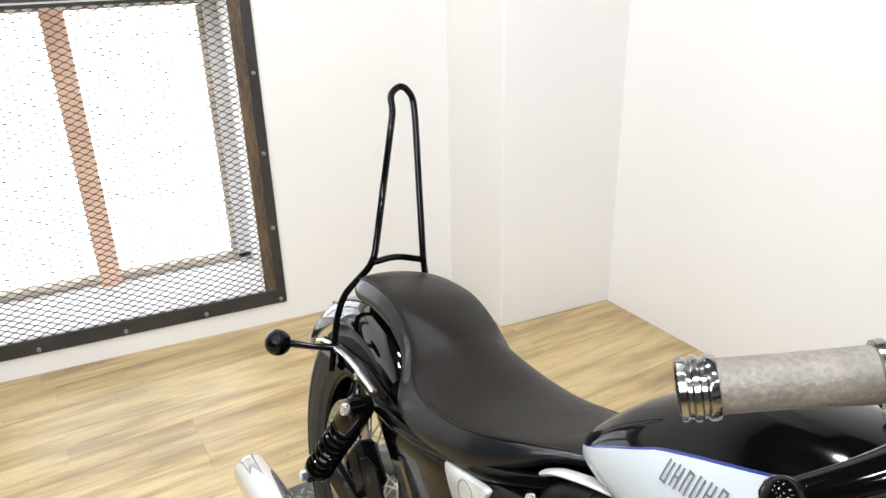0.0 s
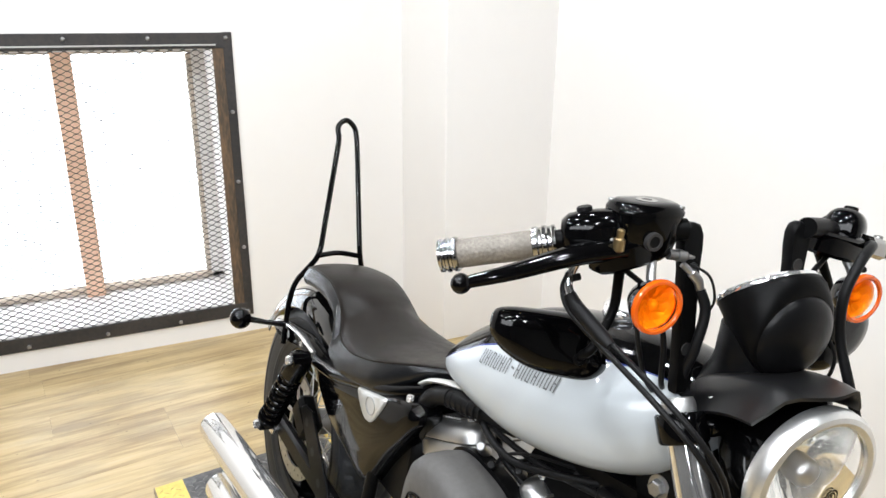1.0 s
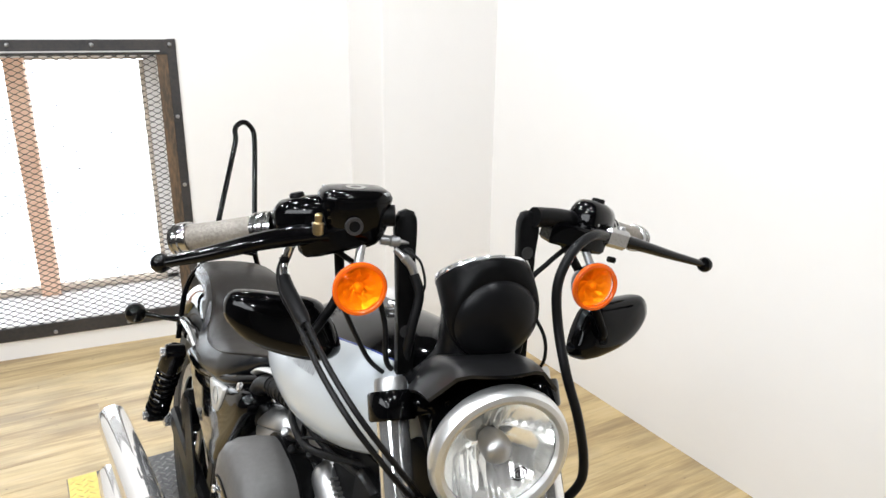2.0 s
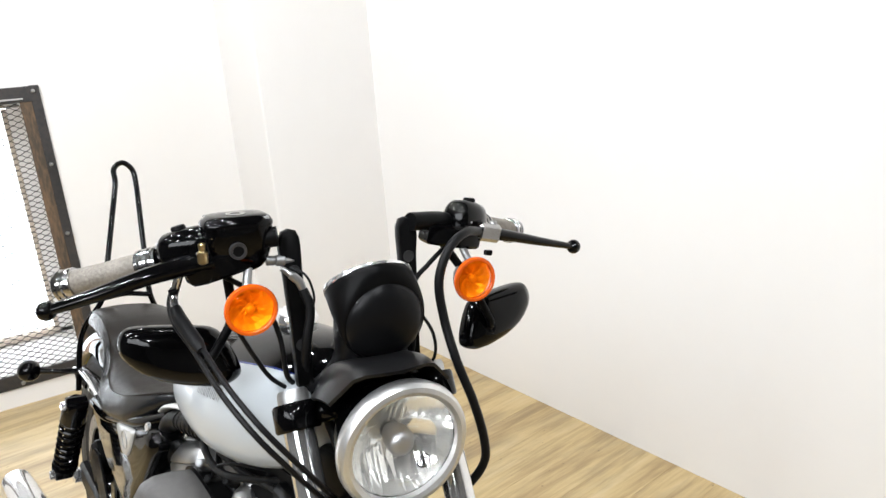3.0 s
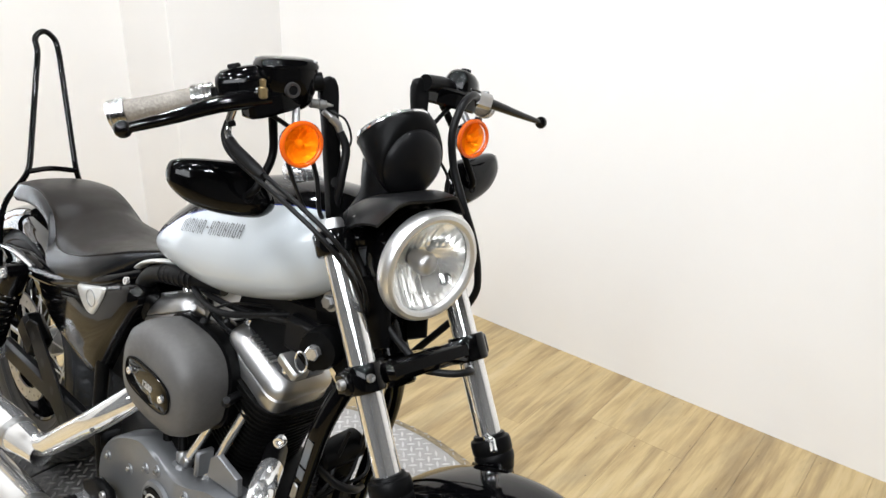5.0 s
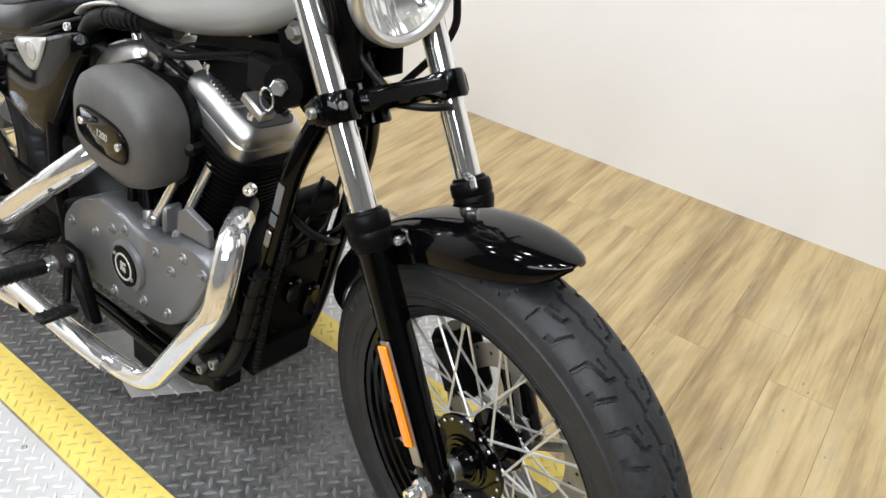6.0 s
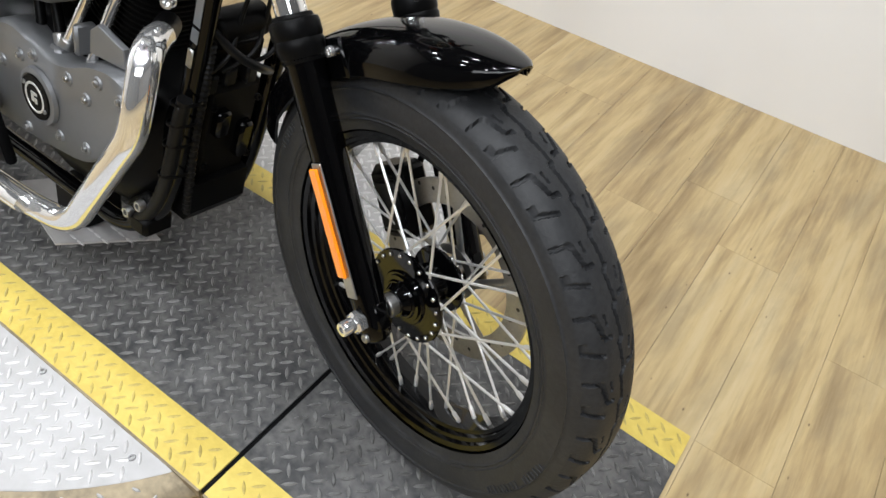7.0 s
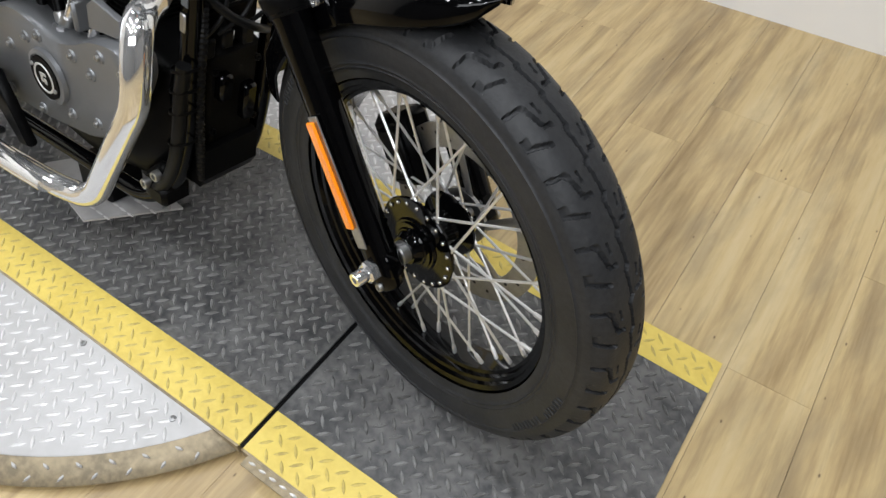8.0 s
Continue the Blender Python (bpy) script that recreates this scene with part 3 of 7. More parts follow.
def spart(name, g, mats, parent=bike, label="", smooth=40):
    """A part that turns with the fork."""
    return part(name, g.moved(STEER), mats, parent, label, smooth)


def hexnut(p, axis, r, h):
    return Geo().lathe([(1e-4, h), (r * 0.8, h), (r, h * 0.82), (r, 0), (1e-4, 0)], p, axis, 6)


def screw_head(p, axis, r, h):
    return Geo().lathe([(r * 0.45, h * 0.45), (r * 0.5, h), (r * 0.9, h), (r, h * 0.7), (r, 0)], p, axis, 14).lathe([(1e-4, h * 0.45), (r * 0.45, h * 0.45)], p, axis, 14)


# -- wheels --
def tyre_geo(centre, big, wide, bead, grooves, groove_fn, seg=720, cross=44):
    """A tyre as a grid round the wheel; groove_fn says where the tread is cut, by angle and place across."""
    g = Geo()
    prof = []
    h = wide / 2
    rings = ((0.22, 0.0016), (0.30, 0.0012), (0.80, 0.0020))  # raised rings on the sidewalls
    stops = [(i / 8, 0.0) for i in range(9)]
    for k, rise in rings:
        stops += [(k - 0.02, 0.0), (k, rise), (k + 0.02, 0.0)]
    for t, rise in sorted(stops):  # left sidewall, bead to shoulder
        prof.append((bead + (big * 0.938 - bead) * t, rise + h * (0.70 + 0.30 * math.sin(math.pi * (0.15 + 0.55 * t))), False))
    shoulder = prof[-1]
    side = list(prof)
    crown = []
    for i in range(1, cross):
        a = 1 - 2 * i / cross
        y = shoulder[1] * a
        crown.append((big - (big - shoulder[0]) * abs(a) ** 3.8, y, True))
    full = side + crown + [(r, -y, f) for r, y, f in reversed(side)]
    n = len(full)
    for i in range(seg):
        th = 2 * math.pi * i / seg
        c, s = math.cos(th), math.sin(th)
        for r, y, tread in full:
            d = grooves if tread and groove_fn(th, y / shoulder[1]) else 0.0
            g.v.append(Vector((centre.x + c * (r - d), centre.y + y, centre.z + s * (r - d))))
    for i in range(seg):
        i2 = (i + 1) % seg
        for j in range(n - 1):
            g.f.append((i * n + j, i * n + j + 1, i2 * n + j + 1, i2 * n + j))
    g.m = [0] * len(g.f)
    return g


def tread(period):
    """A thin stepped groove round the middle, with Z- and L-shaped pockets to both sides."""
    def cut(th, a):
        q = (th / period) % 1.0
        h = (q * 2) % 1.0
        y0 = 0.075 - 0.10 * h if h < 0.8 else -0.005 + 0.08 * (h - 0.8) / 0.2
        if abs(a - y0) < 0.044 + (0.03 if h > 0.8 else 0):
            return True
        for sgn, ph in ((-1, 0.0), (1, 0.5)):
            b, p = a * sgn * 0.87, (q + ph) % 1.0
            if 0.54 < b < 0.84 and abs(p - 0.43 - 0.10 * (b - 0.54)) < 0.032:
                return True
            if abs(b - 0.41 - 0.40 * (p - 0.10)) < 0.046 and 0.10 < p < 0.45:
                return True
            if 0.18 < b < 0.43 and abs(p - 0.09 + 0.12 * (0.43 - b)) < 0.032:
                return True
            if 0.76 < b < 0.84 and (p > 0.945 or p < 0.085):
                return True
            if 0.42 < b < 0.82 and abs(p - 0.84 - 0.26 * (b - 0.42)) < 0.032:
                return True
            if abs(b - 0.30 - 0.25 * (p - 0.3)) < 0.020 and 0.24 < p < 0.42:
                return True
        return False
    return cut


def ring_profile(centre, rows):
    return Geo().lathe(rows, centre, (0, 1, 0), 96, True)


front_wheel = spart("front_wheel", ring_profile(AX, [(0.246, 0.037), (0.240, 0.0405), (0.233, 0.038), (0.231, 0.031), (0.226, 0.029), (0.224, 0.022), (0.219, 0.020), (0.216, 0.0), (0.219, -0.020), (0.224, -0.022), (0.226, -0.029), (0.231, -0.031), (0.233, -0.038), (0.240, -0.0405), (0.246, -0.037), (0.238, -0.030), (0.229, 0.0), (0.238, 0.030)]), GLOSS, bike, "gloss black stepped steel rim")
spart("tyre", tyre_geo(AX, 0.333, 0.104, 0.243, 0.0060, tread(2 * math.pi / 25), 1300, 68), RUBBER, front_wheel, "black tyre with stepped Z-shaped tread grooves", 60)
spart("hub", Geo().lathe([(1e-4, -0.058), (0.021, -0.058), (0.023, -0.052), (0.026, -0.046), (0.028, -0.046), (0.030, -0.043), (0.036, -0.043), (0.036, -0.040), (0.040, -0.040), (0.042, -0.036), (0.050, -0.036), (0.0715, -0.035), (0.073, -0.033), (0.0715, -0.029), (0.045, -0.026), (0.030, -0.018), (0.026, 0.0), (0.030, 0.020), (0.050, 0.026), (0.052, 0.031), (0.040, 0.040), (0.030, 0.050), (1e-4, 0.052)], AX, (0, 1, 0), 48), GLOSS, front_wheel, "black hub with ringed flange")
for a0, n in ((-38, 9), (-20, 7), (128, 9), (150, 7)):
    for k in range(n):
        a = radians(a0 + k * 1.7)
        d, tg = Vector((math.cos(a), 0, math.sin(a))), Vector((-math.sin(a), 0, math.cos(a)))
        tn = Matrix((tg, Vector((0, 1, 0)), d)).transposed()
        spart("sidewall_mark", Geo().box(tuple(AX + d * 0.293 + Vector((0, -0.0524, 0))), (0.0038, 0.0022, 0.013 if k % 3 else 0.009), 0.0006, tn), RUBBER, front_wheel, "", 0)
rivet_me = mesh_of("spoke_head", Geo().ball((0, 0, 0), 0.0034, 10, (1, 0.7, 1)), CHROME)
spoke_me = {}
for i in range(40):
    side = -1 if i % 2 else 1
    k = i // 2
    a = 2 * math.pi * (k + (0.25 if side > 0 else 0)) / 20
    lean = 0.62 if k % 2 else -0.62
    rr = 0.065 if side < 0 else 0.046
    p0 = Vector((math.cos(a) * rr, side * 0.033, math.sin(a) * rr))
    b = a + lean
    p1 = Vector((math.cos(b) * 0.2175, side * 0.008, math.sin(b) * 0.2175))
    d = (p1 - p0)
    if side not in spoke_me:
        ln = d.length
        spoke_me[side] = mesh_of("spoke", Geo().tube([(0, 0, 0), (0, 0, ln * 0.9)], 0.0020, 8).tube([(0, 0, ln * 0.885), (0, 0, ln * 0.90), (0, 0, ln * 0.99), (0, 0, ln)], [0.0022, 0.0034, 0.0034, 0.0028], 8), SPOKE)
    m = STEER @ Matrix.Translation(AX + p0) @ d.to_track_quat("Z", "Y").to_matrix().to_4x4()
    piece("spoke", spoke_me[side], m, front_wheel)
    piece("spoke_head", rivet_me, STEER @ Matrix.Translation(AX + p0 + Vector((0, side * 0.0032, 0))), front_wheel)


def rotor(centre, y, outer, inner, holes):
    """A drilled brake disc with slotted spider."""
    g = Geo()
    n = holes * 4
    prof = [(inner, -0.0025), (outer, -0.0025), (outer, 0.0025), (inner, 0.0025)]
    g.lathe(prof, centre + Vector((0, y, 0)), (0, 1, 0), n, True)
    return g


def carrier_arms(centre, y, inner):
    """The arms that carry a disc's ring, one mesh each, and the hub ring they spring from."""
    o = centre + Vector((0, y, 0))
    yield "carrier_ring", Geo().lathe([(0.030, -0.003), (0.045, -0.003), (0.045, 0.003), (0.030, 0.003)], o, (0, 1, 0), 32, True)
    for i in range(5):
        a = 2 * math.pi * i / 5
        yield "carrier_arm", Geo().tube([o + Vector((math.cos(a), 0, math.sin(a))) * 0.035, o + Vector((math.cos(a + 0.5), 0, math.sin(a + 0.5))) * (inner + 0.006)], 0.0075, 8, flat=0.35, up=(0, 1, 0))


HOLE = material("drilled_hole", (0.01, 0.01, 0.01), 0.6)
disc_f = spart("brake_disc", rotor(AX, 0.060, 0.146, 0.108, 24), STEEL, front_wheel, "steel front brake disc with slots")
for nm, g in carrier_arms(AX, 0.060, 0.108):
    spart(nm, g, STEEL, front_wheel)
g = Geo()
for i in range(30):
    a = 2 * math.pi * i / 30
    r = 0.120 + 0.010 * (i % 3)
    g.lathe([(1e-4, 0.0), (0.0032, 0.0)], AX + Vector((math.cos(a) * r, 0.0572, math.sin(a) * r)), (0, -1, 0), 8)
    g.lathe([(1e-4, 0.0), (0.0032, 0.0)], AX + Vector((math.cos(a) * r, 0.0629, math.sin(a) * r)), (0, 1, 0), 8)
spart("drilled_holes", g, HOLE, disc_f)["kind"] = "stuff"
g = Geo().box((0, 0, 0), (0.075, 0.062, 0.115), 0.012).box((0.01, -0.034, 0), (0.05, 0.012, 0.08), 0.005)
g.lathe([(1e-4, 0.038), (0.018, 0.037), (0.02, 0.030), (0.02, 0)], (0, 0, 0.022), (0, 1, 0), 20).lathe([(1e-4, 0.038), (0.018, 0.037), (0.02, 0.030), (0.02, 0)], (0, 0, -0.022), (0, 1, 0), 20)
g.moved(Matrix.Translation(AX + Vector((-0.125, 0.062, 0.055))) @ pose(0, 0, 0, 0, -30, 0))
spart("brake_caliper", g, SATIN, bike, "black brake caliper on the far fork leg")

# -- fork --
for side in (-1, 1):
    y = side * 0.0945
    leg = spart("fork_leg", Geo().lathe([(1e-4, -0.036), (0.016, -0.036), (0.021, -0.030), (0.0225, -0.01), (0.0235, 0.05), (0.0232, 0.14), (0.0238, 0.20), (0.0242, 0.335), (0.0275, 0.345), (0.0275, 0.36), (1e-4, 0.36)], fk(0, y), UP, 40), GLOSS, bike, "gloss black lower fork leg")
    spart("tube", cyl(fk(0.36, y), fk(0.7420, y), 0.0195, n=36), FORKCHROME, leg, "chrome fork tube")
    spart("dust_boot", Geo().lathe([(0.0200, 0.396), (0.0240, 0.3955), (0.0255, 0.391), (0.0298, 0.389), (0.0312, 0.384), (0.0312, 0.370), (0.0296, 0.367), (0.0312, 0.363), (0.0305, 0.355), (0.0285, 0.349), (0.0262, 0.340)], fk(0, y), UP, 36), SATIN, leg, "black rubber dust boot")
    spart("fork_cap", Geo().lathe([(0.0195, 0.741), (0.0195, 0.752), (0.0175, 0.757), (0.010, 0.7575), (0.009, 0.7545), (1e-4, 0.7545)], fk(0, y), UP, 32), ALLOY, leg, "bright fork cap")
    g = Geo().box(tuple(fk(0.0, y - side * 0.002, 0.0)), (0.046, 0.040, 0.060), 0.012, Matrix.Rotation(-RAKE, 3, "Y"))
    spart("axle_lug", g, GLOSS, leg)
    spart("fender_lug", Geo().box(tuple(fk(0.285, y - side * 0.016, -0.012)), (0.03, 0.022, 0.055), 0.007, Matrix.Rotation(-RAKE, 3, "Y")), GLOSS, leg)
    spart("bolt", screw_head(fk(0.262, y + side * 0.006, -0.024), -FWD, 0.006, 0.006), STEEL, leg)
    spart("drain_screw", screw_head(fk(-0.026, y + side * 0.0195, 0.004), (0, side, 0), 0.0065, 0.005), STEEL, leg)
    # reflector on its bright bracket, on the outer face of the leg
    c0, c1 = fk(0.066, y + side * 0.0255, 0.004), fk(0.214, y + side * 0.0265, 0.004)
    mid_p, ax_v = (c0 + c1) / 2, (c1 - c0)
    tn = Matrix((FWD, Vector((0, 1, 0)), UP)).transposed()
    spart("reflector_plate", Geo().box(tuple(mid_p - UP * 0.012 + FWD * 0.003), (0.021, 0.0025, ax_v.length + 0.036), 0.001, tn), STEEL, leg, "bright reflector bracket", 0)
    spart("reflector", Geo().box(tuple(mid_p + Vector((0, side * 0.004, 0)) - FWD * 0.001), (0.0175, 0.0055, ax_v.length), 0.002, tn), REFLECT, leg, "long orange side reflector", 30)
axle = spart("axle_nut", hexnut(AX + Vector((0, -0.113, 0)), (0, -1, 0), 0.0165, 0.014), CHROME, bike, "chrome axle nut")
spart("axle_end", Geo().lathe([(0.005, 0.016), (0.005, 0.024), (0.0095, 0.024), (0.0105, 0.022), (0.0105, 0)], AX + Vector((0, -0.122, 0)), (0, -1, 0), 20), CHROME, axle)
spart("axle_spacer", cyl(AX + Vector((0, -0.072, 0)), AX + Vector((0, -0.056, 0)), 0.017, n=24, bevel=0.002), ALLOY, axle)
spart("axle_bar", cyl(AX + Vector((0, -0.12, 0)), AX + Vector((0, 0.12, 0)), 0.0105, n=20), STEEL, axle)


def clamp(s, thick, ahead, label, lugs=True):
    """A triple clamp: two split rings and the bridge between them."""
    g = Geo()
    for side in (-1, 1):
        g.lathe([(0.0197, -thick / 2), (0.0265, -thick / 2), (0.0285, -thick / 2 + 0.003), (0.0285, thick / 2 - 0.003), (0.0265, thick / 2), (0.0197, thick / 2)], fk(s, side * 0.0945), UP, 32, True)
        if lugs:
            g.box(tuple(fk(s, side * 0.121, -0.006)), (0.030, 0.022, thick * 0.86), 0.005, Matrix((FWD, Vector((0, 1, 0)), UP)).transposed())
    g.box(tuple(fk(s, 0, ahead)), (0.044, 0.150, thick * 0.8), 0.008, Matrix((FWD, Vector((0, 1, 0)), UP)).transposed())
    g.box(tuple(fk(s, 0, ahead - 0.04)), (0.06, 0.075, thick * 0.8), 0.012, Matrix((FWD, Vector((0, 1, 0)), UP)).transposed())
    return spart("triple_clamp", g, GLOSS, bike, label)


lower = clamp(0.530, 0.040, 0.012, "gloss black lower triple clamp")
spart("clamp_bolt", screw_head(fk(0.530, -0.132, 0.004), (0, -1, 0), 0.0075, 0.008), STEEL, lower)
spart("clamp_bolt", screw_head(fk(0.530, -0.105, 0.030), FWD, 0.006, 0.006), STEEL, lower)
upper = clamp(0.724, 0.034, 0.0, "gloss black upper triple clamp", False)
spart("stem_tube", cyl(fk(0.50, 0, -0.064), fk(0.735, 0, -0.064), 0.026, n=28, bevel=0.003), GLOSS, upper)
spart("stem_nut", hexnut(fk(0.735, 0, -0.064), UP, 0.017, 0.012), CHROME, upper)
for side in (-1, 1):
    spart("visor_nut", screw_head(fk(0.745, side * 0.062, 0.022), UP, 0.0055, 0.010), BADGE, upper)

# -- front fender --


def fender_geo(centre, rad_fn, a0, a1, width_fn, drop_fn, n=56, thick=0.003):
    """A rounded mudguard: an arched section carried round the wheel from a0 to a1 degrees."""
    outer, inner = [], []
    m = 18
    for i in range(n + 1):
        t = i / n
        a = radians(a0 + (a1 - a0) * t)
        d, R, w, dr = Vector((math.cos(a), 0, math.sin(a))), rad_fn(t), width_fn(t), drop_fn(t)
        o_row, i_row = [], []
        for j in range(m + 1):
            q = -1 + 2 * j / m
            y, down = math.copysign(abs(math.sin(q * math.pi / 2)), q) * w / 2, dr * abs(q) ** 2.6
            o_row.append(centre + d * (R - down) + Vector((0, y, 0)))
            i_row.append(centre + d * (R - down - thick) + Vector((0, y * (1 - 2 * thick / max(w, 0.02)), 0)))
        outer.append(o_row)
        inner.append(i_row)
    return Geo().loft([o + i[::-1] for o, i in zip(outer, inner)], True)


def taper(t, a, b):
    return min(1.0, max(0.0, (t - a) / (b - a)))


front_fender = spart("front_fender", fender_geo(AX, lambda t: 0.361 + 0.034 * (1 - t) ** 2.4 + 0.010 * t * t, 77.5, 164, lambda t: 0.134 * (0.10 + 0.90 * math.sqrt(1 - (1 - taper(t, -0.001, 0.26)) ** 2)) * (1 - 0.25 * taper(t, 0.85, 1.0)), lambda t: 0.056 * (0.10 + 0.90 * math.sqrt(1 - (1 - taper(t, 0.0, 0.30)) ** 2))), GLOSS, bike, "gloss black front mudguard")
for side in (-1, 1):
    spart("fender_bracket", Geo().box(tuple(fk(0.335, side * 0.067, 0.012)), (0.07, 0.007, 0.05), 0.003, Matrix.Rotation(-RAKE, 3, "Y")), GLOSS, front_fender)
    spart("fender_bolt", screw_head(fk(0.345, side * 0.071, 0.028), (0, side, 0), 0.007, 0.006), CHROME, front_fender)
spart("cable_guide", Geo().tube([fk(0.402, 0.060, 0.035), fk(0.395, 0.058, 0.05), fk(0.382, 0.052, 0.056)], 0.005, 8), CHROME, front_fender)

# -- headlamp --
HL = Vector((-0.264, 0.008, 0.931))
HA = Vector((math.cos(radians(-3)), 0, math.sin(radians(-3))))
headlamp = spart("headlamp", Geo().lathe([(1e-4, -0.115), (0.022, -0.113), (0.045, -0.100), (0.064, -0.075), (0.074, -0.045), (0.077, -0.018), (0.077, -0.006)], HL, HA, 56), GLOSS, bike, "round headlamp with a brushed silver rim")
spart("rim", Geo().lathe([(0.0775, -0.020), (0.0815, -0.019), (0.0835, -0.012), (0.083, -0.003), (0.079, 0.003), (0.0735, 0.0045), (0.0685, 0.002), (0.0675, -0.004)], HL, HA, 72), RIM, headlamp, "brushed silver lamp rim")
# mirror bowl: broad sectors, each with its own tilt, and upright flutes over the upper and lower fields
g = Geo()
rnd = random.Random(3)
side_v = Vector((0, 1, 0))
up_v = side_v.cross(HA) * -1
sectors = [(rnd.uniform(-0.10, 0.10), rnd.uniform(-0.10, 0.10)) for _ in range(14)]
NR, NA = 22, 112
for i in range(NR + 1):
    r = 0.0675 * (0.14 + 0.86 * i / NR)
    for j in range(NA):
        a = 2 * math.pi * j / NA
        cy, cz = math.cos(a) * r, math.sin(a) * r
        depth = -0.050 + 0.043 * (r / 0.0675) ** 2
        ty, tz = sectors[j * 14 // NA] if i > 7 else sectors[(j * 5 // NA) + 4]
        depth += (ty * (cy - math.cos(a) * 0.045) + tz * (cz - math.sin(a) * 0.045)) * 0.6
        if abs(cz) > 0.014:
            depth += 0.0011 * abs(math.sin(cy * 400 if cz > 0 else cy * 250))
        g.v.append(HL + HA * depth + side_v * cy + up_v * cz)
for i in range(NR):
    for j in range(NA):
        k = (j + 1) % NA
        g.f.append((i * NA + j, i * NA + k, (i + 1) * NA + k, (i + 1) * NA + j))
g.m = [0] * len(g.f)
spart("reflector_bowl", g, MIRRORBOWL, headlamp, "fluted mirror bowl", 25)
spart("bowl_back", Geo().lathe([(1e-4, -0.058), (0.04, -0.050), (0.0676, -0.008)], HL, HA, 40), MIRRORBOWL, headlamp)
spart("bulb_shield", Geo().lathe([(1e-4, -0.004), (0.008, -0.0045), (0.0145, -0.008), (0.0175, -0.014), (0.0175, -0.03), (0.012, -0.045)], HL, HA, 28), ALLOY, headlamp, "grey bulb shield")
spart("lens", Geo().lathe([(1e-4, 0.006), (0.025, 0.0052), (0.05, 0.0025), (0.0685, -0.002), (0.0685, -0.004), (0.05, 0.0005), (0.025, 0.0032), (1e-4, 0.004)], HL, HA, 48), CLEAR, headlamp, "clear convex lens").visible_shadow = False
spart("lens_badge", Geo().lathe([(0.0040, 0.0012), (0.0060, 0.0012)], HL + HA * 0.0052 + Vector((0, 0.020, -0.018)), HA, 24).lathe([(0.0074, 0.0012), (0.0096, 0.0012)], HL + HA * 0.0050 + Vector((0, 0.020, -0.018)), HA, 24).box(tuple(HL + HA * 0.0062 + Vector((0, 0.020, -0.018))), (0.0006, 0.003, 0.006)), SATIN, headlamp, "dark round mark", 0)
spart("lamp_mount", Geo().box((-0.33, 0, 0.86), (0.04, 0.07, 0.05), 0.01), SATIN, headlamp)
# visor: a flat-sided brow from the upper clamp out over the lamp
g = Geo()
rows_v = []
for i in range(9):
    t = i / 8
    x, z, w = -0.412 + 0.152 * t, 0.990 + 0.044 * math.sin(t * math.pi * 0.56), 0.070 + 0.010 * math.sin(math.pi * t * 0.7)
    top_r, low_r = [], []
    for j in range(13):
        q = -1 + j / 6
        drop = 0.006 * abs(q) ** 2 if abs(q) < 0.62 else 0.0023 + (abs(q) - 0.62) / 0.38 * 0.054 * (1 - 0.40 * t)
        top_r.append(Vector((x - 0.026 * abs(q) ** 1.5 * t, q * w, z - drop)))
        low_r.append(Vector((x - 0.026 * abs(q) ** 1.5 * t, q * w * 0.97, z - drop - 0.004)))
    rows_v.append(top_r + low_r[::-1])
g.loft(rows_v, True)
visor = spart("visor", g, BROW, bike, "satin black metal brow over the headlamp", 50)

# -- speedometer --
GA = Vector((-0.62, 0, 0.78)).normalized()
GC = Vector((-0.388, 0.014, 1.104))
BC, BA = Vector((-0.338, 0.016, 1.064)), Vector((-0.97, 0, 0.12)).normalized()


def drum_ring(t, r):
    """A ring of the gauge drum, t from the dial (0) to the round back (1)."""
    up = GA.lerp(BA, t).normalized()
    return [GC.lerp(BC, t) + (Vector((up.z, 0, -up.x)) * b + Vector((0, a, 0))) * r for a, b in oval(2, 2, 56, 2)]


gauge = spart("speedometer", Geo().loft([drum_ring(t, r) for t, r in ((0.02, 0.0564), (0.10, 0.0574), (0.4, 0.0578), (0.75, 0.0572), (0.90, 0.0562), (0.97, 0.0545), (1.0, 0.0525))]), SATIN, bike, "single round speedometer in a matt black drum", 50)
spart("bowl", Geo().lathe([(1e-4, 0.017), (0.022, 0.0160), (0.038, 0.0115), (0.047, 0.0060), (0.0510, 0.0010), (0.0515, -0.004)], BC, -BA, 56), PLASTIC, gauge, "domed black back of the drum", 60)
spart("ring", Geo().lathe([(0.0575, -0.004), (0.0582, -0.001), (0.0575, 0.002), (0.054, 0.0038), (0.0515, 0.0018), (0.0515, 0.0)], GC, GA, 56), CHROME, gauge, "chrome ring")
spart("face", Geo().lathe([(1e-4, -0.004), (0.0550, -0.004)], GC, GA, 48), PLASTIC, gauge, "dark dial", 0)
spart("glass", Geo().lathe([(1e-4, 0.001), (0.0515, 0.0005), (0.0515, -0.0005), (1e-4, 0.0)], GC, GA, 40), CLEAR, gauge).visible_shadow = False
# foot of the drum, drawn in at the waist and flared below
POD = [(-0.384, 1.066, -0.10, 0.0400, 0.0470), (-0.382, 1.040, -0.05, 0.0420, 0.0485), (-0.384, 1.018, 0.0, 0.0420, 0.0480), (-0.390, 0.998, 0.0, 0.0430, 0.0540), (-0.396, 0.984, 0.0, 0.0460, 0.0690), (-0.398, 0.974, 0.0, 0.0500, 0.0860)]
pa, pb = spline([(x, z, n) for x, z, n, d, w in POD], 5), spline([(d, w, 0) for x, z, n, d, w in POD], 5)
rows_v = []
